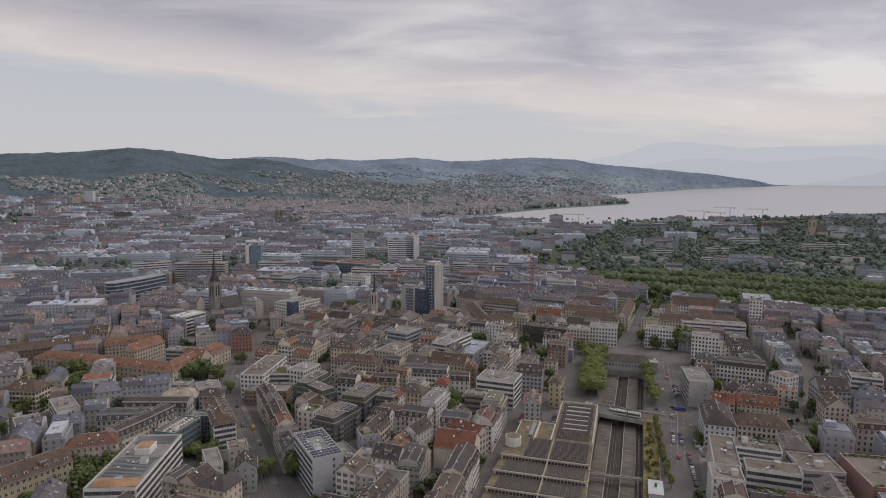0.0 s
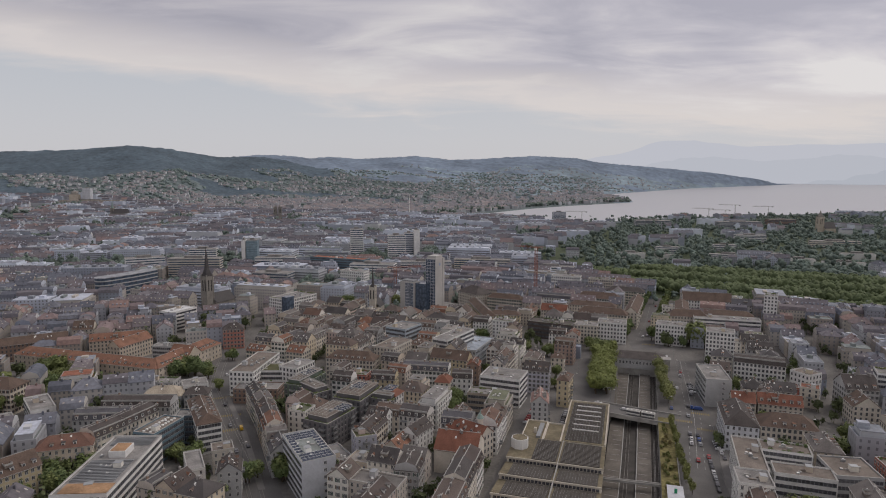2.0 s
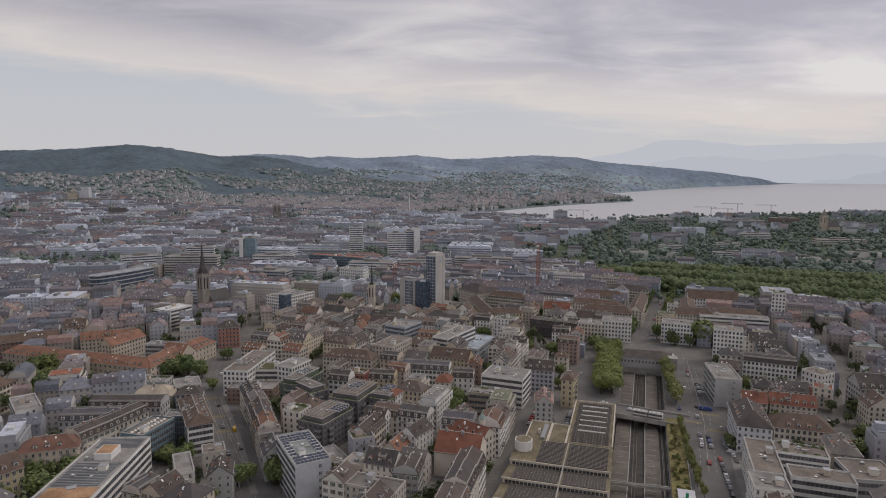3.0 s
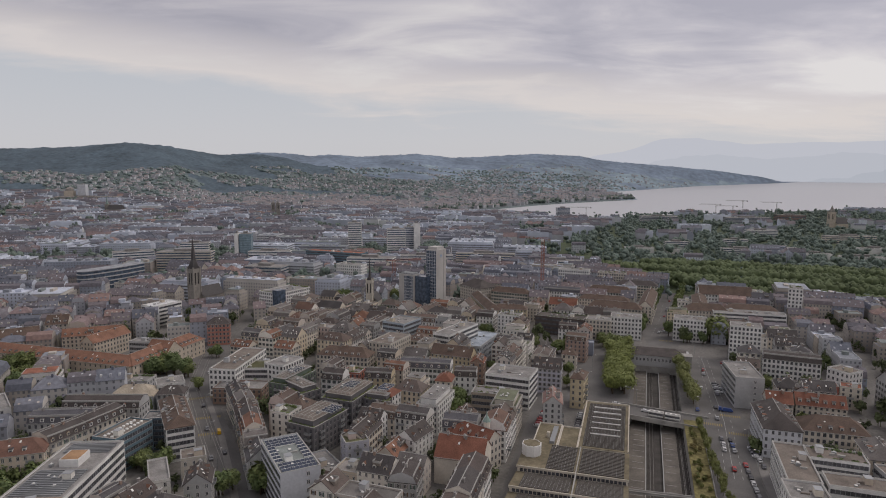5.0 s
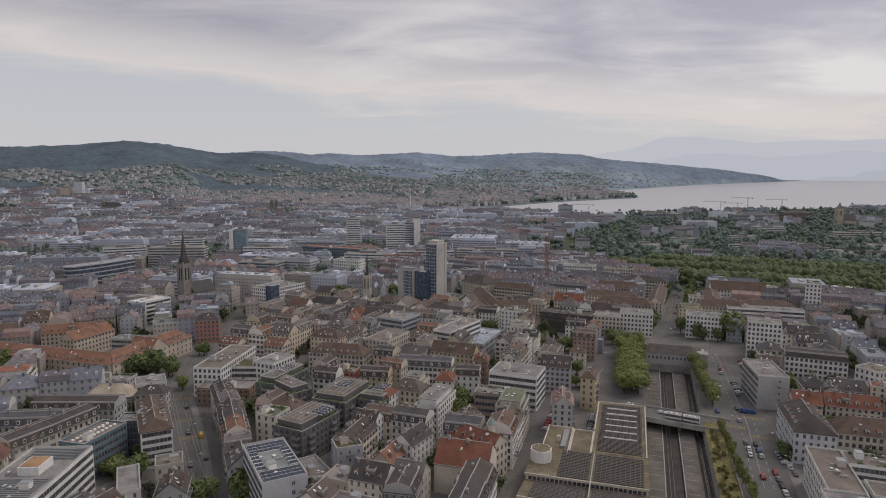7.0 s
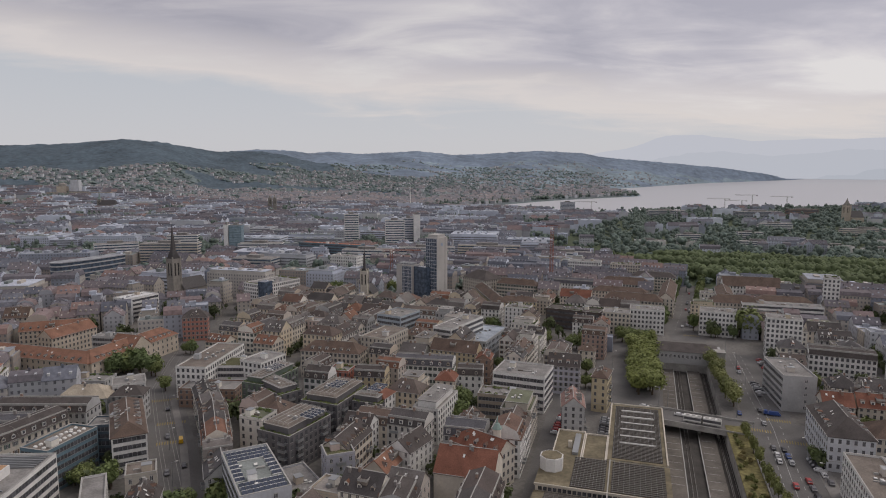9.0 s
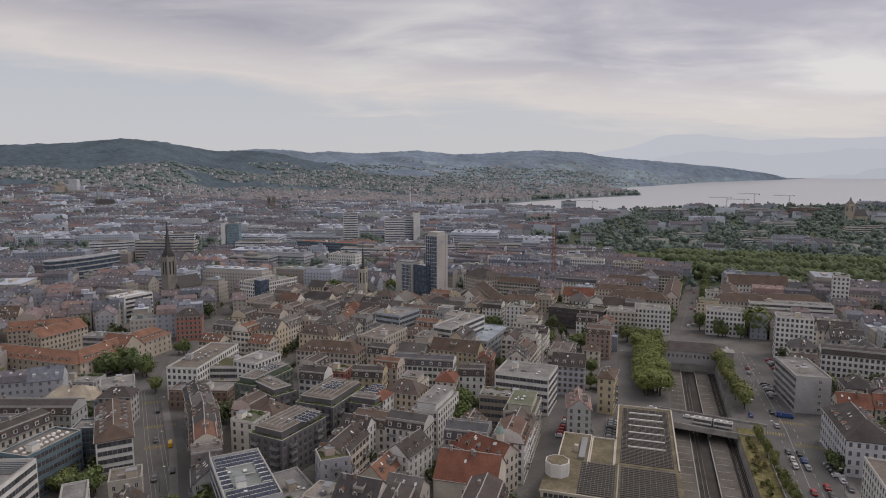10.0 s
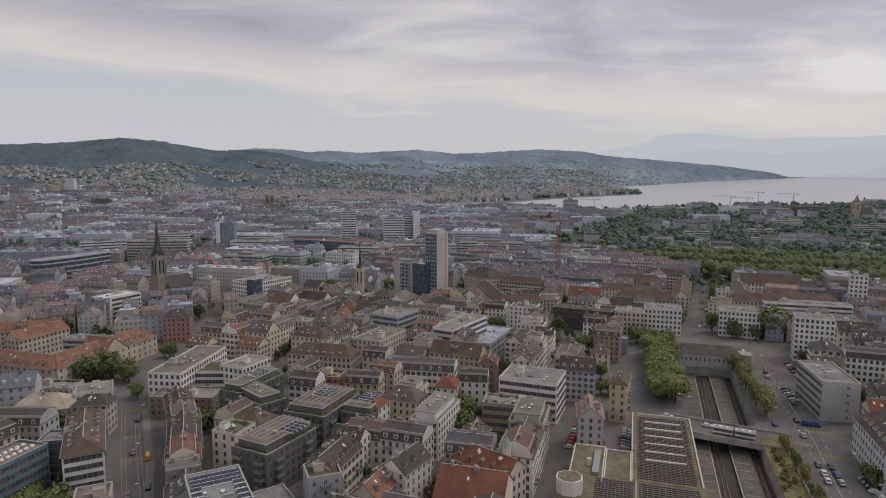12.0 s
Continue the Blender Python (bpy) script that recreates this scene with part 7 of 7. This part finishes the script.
# ---- trees ----
def crown_geo(g, rng, r, h, z0, n, leaf, lobes=7, loose=.6):
    """A crown of many small leaf clumps gathered in uneven lobes."""
    cs = []
    for _ in range(lobes):
        a, e = rng.uniform(0, 2 * math.pi), rng.uniform(-.6, 1)
        q = r * rng.uniform(.25, .62)
        cs.append((q * math.cos(a), q * math.sin(a), z0 + h * (.5 + .3 * e), r * rng.uniform(.38, .6)))
    for i in range(n):
        x, y, z, s = cs[i % lobes]
        v = Vector((rng.gauss(0, 1), rng.gauss(0, 1), rng.gauss(0, 1))).normalized()
        d = s * rng.uniform(.55, 1.08)
        p = Vector((x, y, z)) + Vector((v.x * d, v.y * d, v.z * d * h / (2 * r) * 1.25))
        nn = (v + Vector((rng.uniform(-loose, loose), rng.uniform(-loose, loose), rng.uniform(-.1, .8)))).normalized()
        u = nn.orthogonal().normalized()
        w = nn.cross(u)
        k = leaf * rng.uniform(.6, 1.3)
        g.face([tuple(p + u * k), tuple(p + w * k * .8 + nn * k * .2), tuple(p - u * k), tuple(p - w * k * .8 + nn * k * .15)])


def tree_kit(seed, r, h, n=420, leaf=.62, lobes=7):
    rng = random.Random(seed)
    t, c = Geo(), Geo()
    t.tube((0, 0, 0), (0, 0, h * .45), .035 * h, .022 * h, 7)
    for i in range(4):
        a = i * 1.57 + rng.uniform(-.4, .4)
        t.tube((0, 0, h * rng.uniform(.28, .42)), (r * .5 * math.cos(a), r * .5 * math.sin(a), h * rng.uniform(.55, .75)), .016 * h, .006 * h, 5)
    crown_geo(c, rng, r, h * .8, h * .22, n, leaf, lobes, .32)
    crown_geo(c, rng, r * .72, h * .6, h * .3, n // 6, leaf * 2.2, lobes, .5)
    return t.mesh("trunk", "bark"), c


def stock(leafmat, n, leaf=.62, quads=420, lobes=7):
    out = []
    for i in range(n):
        t, c = tree_kit(100 + i, 4.0 + .4 * (i % 3), 10, quads, leaf, lobes)
        out.append((t, c.mesh("crown", leafmat)))
    return out


mat("leaf_garden", [(0.085, 0.118, 0.05), (0.075, 0.105, 0.048), (0.12, 0.145, 0.055), (0.09, 0.11, 0.05)], 0.8, grain=0.35, grain_scale=0.3, stain=0.3, stain_scale=0.03)
mat("leaf_dry", [(0.15, 0.145, 0.05), (0.13, 0.14, 0.045), (0.17, 0.14, 0.055)], 0.8, grain=0.3)
mat("leaf_olive", [(0.185, 0.198, 0.07), (0.165, 0.182, 0.068)], 0.75, grain=0.35, grain_scale=0.8)
TREE_A, TREE_B, TREE_C, TREE_D = stock("leaf", 5, .52, 560, 9), stock("leaf_bright", 3, .38, 1050, 15), stock("leaf_dry", 2, 1.0, 160), stock("leaf_olive", 3, .40, 800, 12)


def tree(x, y, h, kit, label, z=0.0, wide=1.0):
    rng = random.Random(round(x * 31 + y * 17))
    t, c = rng.choice(kit)
    ob = new("tree", t)
    k = h / 10
    ob.matrix_world = pose(x, y, z, 0, 0, rng.uniform(0, 360)) @ Matrix.Diagonal((k * wide, k * wide, k, 1))
    part("crown", c, (), ob)
    tagged(ob, label, "tree", "city trees")
    return ob


placed, REST = 0, []
for x, y, h in YARD_TREES:
    if y < 470 and placed < 75 and not near_road(x, y, 2) and not clash(x, y, 0, 1.5, 1.5):
        tree(x, y, h * .85, TREE_A, "broad green tree in a courtyard between houses")
        placed += 1
    elif y < 640:
        REST.append((x, y, h * .85))
rng = random.Random(5)
YARDS = ((-256, 398), (-262, 420), (7, 345), (8, 365), (6, 385), (7, 405), (9, 425), (-178, 460), (-166, 455), (-160, 497), (-274, 466), (-252, 437), (-174, 303), (-184, 286), (-238, 480), (-73, 309))
for cx, cy, n, sp, h in ((-178, 460, 10, 9, 12), (-166, 455, 4, 5, 11), (-160, 497, 3, 5, 9), (-274, 466, 14, 17, 12), (-256, 398, 9, 13, 13), (-262, 420, 7, 10, 13), (-252, 437, 6, 9, 10), (-174, 303, 12, 15, 10), (-184, 286, 8, 12, 10), (-238, 480, 3, 8, 8), (7, 345, 3, 3, 10), (8, 365, 3, 3, 9), (6, 385, 3, 3, 11), (7, 405, 3, 3, 11), (9, 425, 3, 3, 9), (18, 487, 3, 5, 9), (-88, 308, 3, 3, 10), (-130, 332, 3, 5, 8), (-116, 408, 3, 3, 7), (66, 452, 5, 6, 9), (118, 548, 6, 12, 9), (195, 530, 7, 12, 9), (213, 548, 6, 6, 18), (9, 643, 6, 10, 12), (-51, 694, 8, 11, 14), (190, 540, 4, 7, 8), (176, 440, 4, 10, 6), (150, 350, 4, 6, 7), (305, 572, 4, 8, 10), (215, 335, 6, 9, 9), (25, 620, 6, 8, 12), (260, 470, 4, 8, 9), (-45, 452, 3, 4, 8), (-73, 309, 4, 3, 13), (-122, 329, 5, 5, 9), (52, 539, 6, 6, 10), (88, 510, 6, 7, 9), (80, 436, 5, 5, 8), (130, 525, 7, 9, 10), (178, 514, 6, 6, 9), (302, 588, 5, 7, 12), (-147, 431, 2, 3, 8), (196, 334, 7, 7, 10), (222, 352, 5, 7, 9), (-50, 618, 7, 8, 13), (16, 618, 6, 7, 12), (36, 560, 4, 5, 9), (70, 524, 4, 5, 9), (-98, 690, 6, 8, 12)):
    for _ in range(n):
        x, y = cx + rng.gauss(0, sp * .55), cy + rng.gauss(0, sp * .45)
        if not clash(x, y, 0, .8, .8) or (cx, cy) in YARDS:
            tree(x, y, h * rng.uniform(.75, 1.15), TREE_A, "broad green tree standing beside houses and streets", wide=1.15)
# trees of the avenue
for i in range(17):
    t = i / 16
    for d in (-9.5, 9.5):
        tree(172 + 80 * t + d, 562 + 185 * t - d * .42 + rng.uniform(-2, 2), rng.uniform(9, 13), TREE_A, "green street tree in the avenue", wide=.9)
# bright plane trees beside the cutting
for i in range(15):
    y = 426 + 6 * i
    for j in (-4.2, 2.6):
        tree(105 + .29 * (y - 425) + j + rng.uniform(-.8, .8), y + rng.uniform(-1.5, 1.5), rng.uniform(10, 12.5), TREE_B, "bright green plane tree in a dense row", wide=1.35)
for i in range(13):
    t = i / 12
    tree(142 + 20 * t + rng.uniform(-1.5, 1.5), 408 + 76 * t + rng.uniform(-2, 2), rng.uniform(8, 10.5), TREE_D, "olive-green tree along the street wall", wide=1.15)
for i in range(19):
    t = i / 18
    tree(113.0 + 19 * t + rng.uniform(-.7, .7), 298 + 80 * t + rng.uniform(-1.5, 1.5), rng.uniform(4.5, 8), TREE_D, "slender olive-green tree beside the railway bank", wide=.7)
for i in range(34):
    t = rng.random()
    x, y = 102.5 + 27 * t + rng.uniform(-2.6, 2.6), 290 + 92 * t
    ob = new("shrub", rng.choice(TREE_C)[1])
    ob.matrix_world = pose(x, y, .1, 0, 0, rng.uniform(0, 360)) @ Matrix.Diagonal((.3, .3, .22, 1))
    tagged(ob, "yellow-green shrub on the railway bank", "shrub", "bank shrubs")

STUFF, WOOD, AVENUE = Geo(), Geo(), Geo()
far_kits = []
bm = bmesh.new()
bmesh.ops.create_icosphere(bm, subdivisions=1, radius=1)
BALL = [tuple(v.co) for v in bm.verts], [tuple(v.index for v in f.verts) for f in bm.faces]
bm.free()
def ball(g, cx, cy, cz, s, r, squash=1.0):
    k = len(g.v)
    for x, y, z in BALL[0]:
        w = s * r.uniform(.75, 1.2)
        g.v.append((cx + x * w, cy + y * w, cz + z * w * squash))
    g.f.extend(tuple(k + t for t in f) for f in BALL[1])
    g.m.extend([0] * len(BALL[1]))


for i in range(9):
    # an uneven crown: a few rounded masses with many leaf clumps standing off them
    r = random.Random(i)
    g = Geo()
    tall = 1.5 if i == 8 else 1.0
    blobs = [(0, 0, 4.6 * tall, 2.7 / tall ** .7)]
    for j in range(5):
        a, q = r.uniform(0, 6.28), r.uniform(1.2, 2.8) / tall
        blobs.append((q * math.cos(a), q * math.sin(a), r.uniform(2.6, 6.6) * tall, r.uniform(1.2, 2.1)))
    for b in blobs:
        ball(g, *b, r, 1.1)
    for j in range(56):
        cx, cy, cz, s = blobs[j % 6]
        v = Vector((r.gauss(0, 1), r.gauss(0, 1), r.gauss(.25, 1))).normalized()
        p = Vector((cx, cy, cz)) + v * s * r.uniform(.93, 1.04)
        nn = (v + Vector((r.uniform(-.3, .3), r.uniform(-.3, .3), r.uniform(0, .5)))).normalized()
        u = nn.orthogonal().normalized()
        w, k = nn.cross(u), r.uniform(.4, .85)
        g.face([tuple(p + u * k), tuple(p + w * k), tuple(p - u * k), tuple(p - w * k)])
    g.tube((0, 0, 0), (0, 0, 3), .3, .25, 5)
    far_kits.append(g)

wood_kits = []
for i in range(6):
    r = random.Random(70 + i)
    g = Geo()
    for j in range(3):
        cx, cy, cz, s = r.uniform(-2.4, 2.4), r.uniform(-2.4, 2.4), r.uniform(3.5, 6.5), r.uniform(2.2, 3.6)
        k = len(g.v)
        for x, y, z in BALL[0]:
            w = s * r.uniform(.75, 1.2)
            g.v.append((cx + x * w, cy + y * w, cz + z * w))
        g.f.extend(tuple(k + t for t in f) for f in BALL[1])
        g.m.extend([0] * len(BALL[1]))
    wood_kits.append(g)


def far_tree(x, y, z, k, to=STUFF, uneven=.2):
    to.place(rng.choice(far_kits[:8] if to is AVENUE else far_kits), pose(x, y, z, 0, 0, rng.uniform(0, 360)) @ Matrix.Diagonal((k, k, k * rng.uniform(1 - uneven, 1 + uneven), 1)))


for x, y, h in YARD_TREES:
    if y >= 640 and y < 2150 and rng.random() < .9 and not clash(x, y, 0, 1, 1):
        far_tree(x, y, height_at(x, y), h / 10)
# park avenue
for nm, poly, z in (("park_lawn", PARK, .04), ("garden_lawn", GREEN, .08)):
    g = Geo()
    g.face([(x, y, z) for x, y in poly])
    tagged(new(nm, g.mesh(nm, "park_grass")), "green lawn under the park trees", "lawn", kind="structure")
# long belts of old trees with open lawns between; each belt closes to one canopy
for b0, rows_ in ((14, 4), (78, 3), (142, 3), (206, 3), (250, 2)):
    for j in range(rows_):
        for i in range(150):
            a, b = -90 + i * 5.6 + rng.uniform(-1, 1), b0 + j * 7.5 + rng.uniform(-1, 1)
            x, y = 225 + a * .914 - b * .405, 960 - a * .405 - b * .914
            if inside(x, y, PARK) and not near_road(x, y, 5):
                far_tree(x, y, 0, 2.15 + .12 * noise.noise(Vector((x * .02, y * .02, 1))) + rng.uniform(-.06, .06), AVENUE, .04)
for _ in range(46):
    far_tree(262 + rng.gauss(0, 13), 792 + rng.gauss(0, 12), 0, rng.uniform(.9, 1.35), AVENUE)
n = 0
while n < 3300:
    x, y = rng.uniform(230, 1700), 760 + 1540 * rng.random() ** 1.3
    if inside(x, y, GREEN) and noise.noise(Vector((x * .007, y * .009, 3))) > -.30 and not clash(x, y, 0, 3, 3) and lake_gap(np.array([x]), np.array([y]))[0] > 10 and x < .8 * y:
        far_tree(x, y, height_at(x, y), rng.uniform(.8, 1.35) + .9 * rng.random() ** 3)
        n += 1
n = 0
while n < 2300:
    y = 700 + 1400 * rng.random()
    x = rng.uniform(-.75, .75) * y
    if noise.noise(Vector((x * .006, y * .006, 8))) > .17 and not clash(x, y, 0, 2, 2) and not inside(x, y, GREEN) and not inside(x, y, PARK) and lake_gap(np.array([x]), np.array([y]))[0] > 15:
        far_tree(x, y, height_at(x, y), rng.uniform(1.0, 2.1))
        n += 1
# groves between the larger buildings farther off
for x0, y0, m, sp in ((-554, 916, 12, 16), (-530, 933, 14, 16), (-452, 935, 10, 14), (-440, 952, 12, 14), (-333, 1000, 12, 15), (-329, 1032, 10, 16), (-199, 1128, 16, 20), (-170, 1155, 16, 20), (-357, 1362, 14, 24), (-143, 1200, 12, 20), (-88, 1040, 10, 12), (-89, 1157, 10, 16), (-500, 856, 8, 14), (12, 843, 8, 12), (-260, 724, 8, 9), (-298, 612, 12, 13), (112, 1378, 12, 26), (-682, 1666, 16, 40), (-900, 1720, 16, 40), (-1000, 1900, 20, 50), (-640, 1900, 18, 45), (-300, 1800, 14, 40), (-1150, 2060, 24, 60), (-1330, 1950, 20, 60), (-480, 1600, 14, 30), (-760, 1380, 14, 30), (-165, 960, 12, 16), (-125, 985, 12, 16), (-95, 960, 8, 12), (150, 1010, 14, 16), (165, 1090, 14, 18)):
    for _ in range(m):
        x, y = x0 + rng.gauss(0, sp), y0 + rng.gauss(0, sp * .6)
        if not clash(x, y, 0, 1, 1):
            far_tree(x, y, height_at(x, y), rng.uniform(1.2, 2.1))
# trees along the lake shore and on the wooded point
shore = [(0, 2150), (130, 2275), (377, 2640), (553, 2850), (930, 3215)]
for (ax, ay), (bx, by) in zip(shore, shore[1:]):
    for i in range(110):
        t = rng.random()
        x, y = ax + (bx - ax) * t - rng.uniform(5, 60), ay + (by - ay) * t + rng.uniform(5, 60)
        if lake_gap(np.array([x]), np.array([y]))[0] > 4:
            X, Y_, Z = fold(x, y, height_at(x, y))
            far_tree(X, Y_, Z, Y_ / y * rng.uniform(1.1, 2.1))
for i in range(130):
    x, y = 890 + rng.gauss(0, 60), 3190 + rng.gauss(0, 55)
    if lake_gap(np.array([x]), np.array([y]))[0] > 3:
        X, Y_, Z = fold(x, y, height_at(x, y))
        far_tree(X, Y_, Z, Y_ / y * rng.uniform(1.4, 2.3))
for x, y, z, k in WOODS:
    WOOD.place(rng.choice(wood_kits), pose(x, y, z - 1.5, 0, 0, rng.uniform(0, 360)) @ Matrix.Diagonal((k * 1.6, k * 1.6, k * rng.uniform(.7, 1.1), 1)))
# small trees of the yards and gardens
low = []
for i in range(4):
    g = Geo()
    crown_geo(g, random.Random(50 + i), 4.0, 8, 1.6, 130, 1.05)
    g.tube((0, 0, 0), (0, 0, 4.5), .3, .2, 5)
    low.append(g)
GARDEN, n = Geo(), 0
for _ in range(9000):
    y = rng.uniform(250, 640)
    x = rng.uniform(-.62, .72) * y
    if n < 420 and not clash(x, y, 0, 1.3, 1.3) and not near_road(x, y, 1.5):
        REST.append((x, y, rng.uniform(4, 10)))
        n += 1
for x, y, h in REST:
    if not clash(x, y, 0, .6, .6):
        k = h / 10
        GARDEN.place(rng.choice(low), pose(x, y, 0, 0, 0, rng.uniform(0, 360)) @ Matrix.Diagonal((k, k, k * rng.uniform(.9, 1.3), 1)))
tagged(new("garden_trees", GARDEN.mesh("garden_trees", "leaf_garden")), "small green trees and bushes in yards between the houses", "trees", kind="stuff")
for g in (STUFF, WOOD, AVENUE):
    g.smooth = True
tagged(new("park_trees", AVENUE.mesh("park_trees", "leaf_park")), "dense green avenue trees of the park", "trees", kind="stuff")
tagged(new("far_woods", WOOD.mesh("far_woods", "leaf_hazed_wood")), "woods on the distant hills, blue haze painted into the leaves", "trees", kind="stuff")
tagged(new("far_trees", STUFF.mesh("far_trees", "leaf_hazed")), "green trees of the park, gardens and woods farther off, paled with painted haze", "trees", kind="stuff")
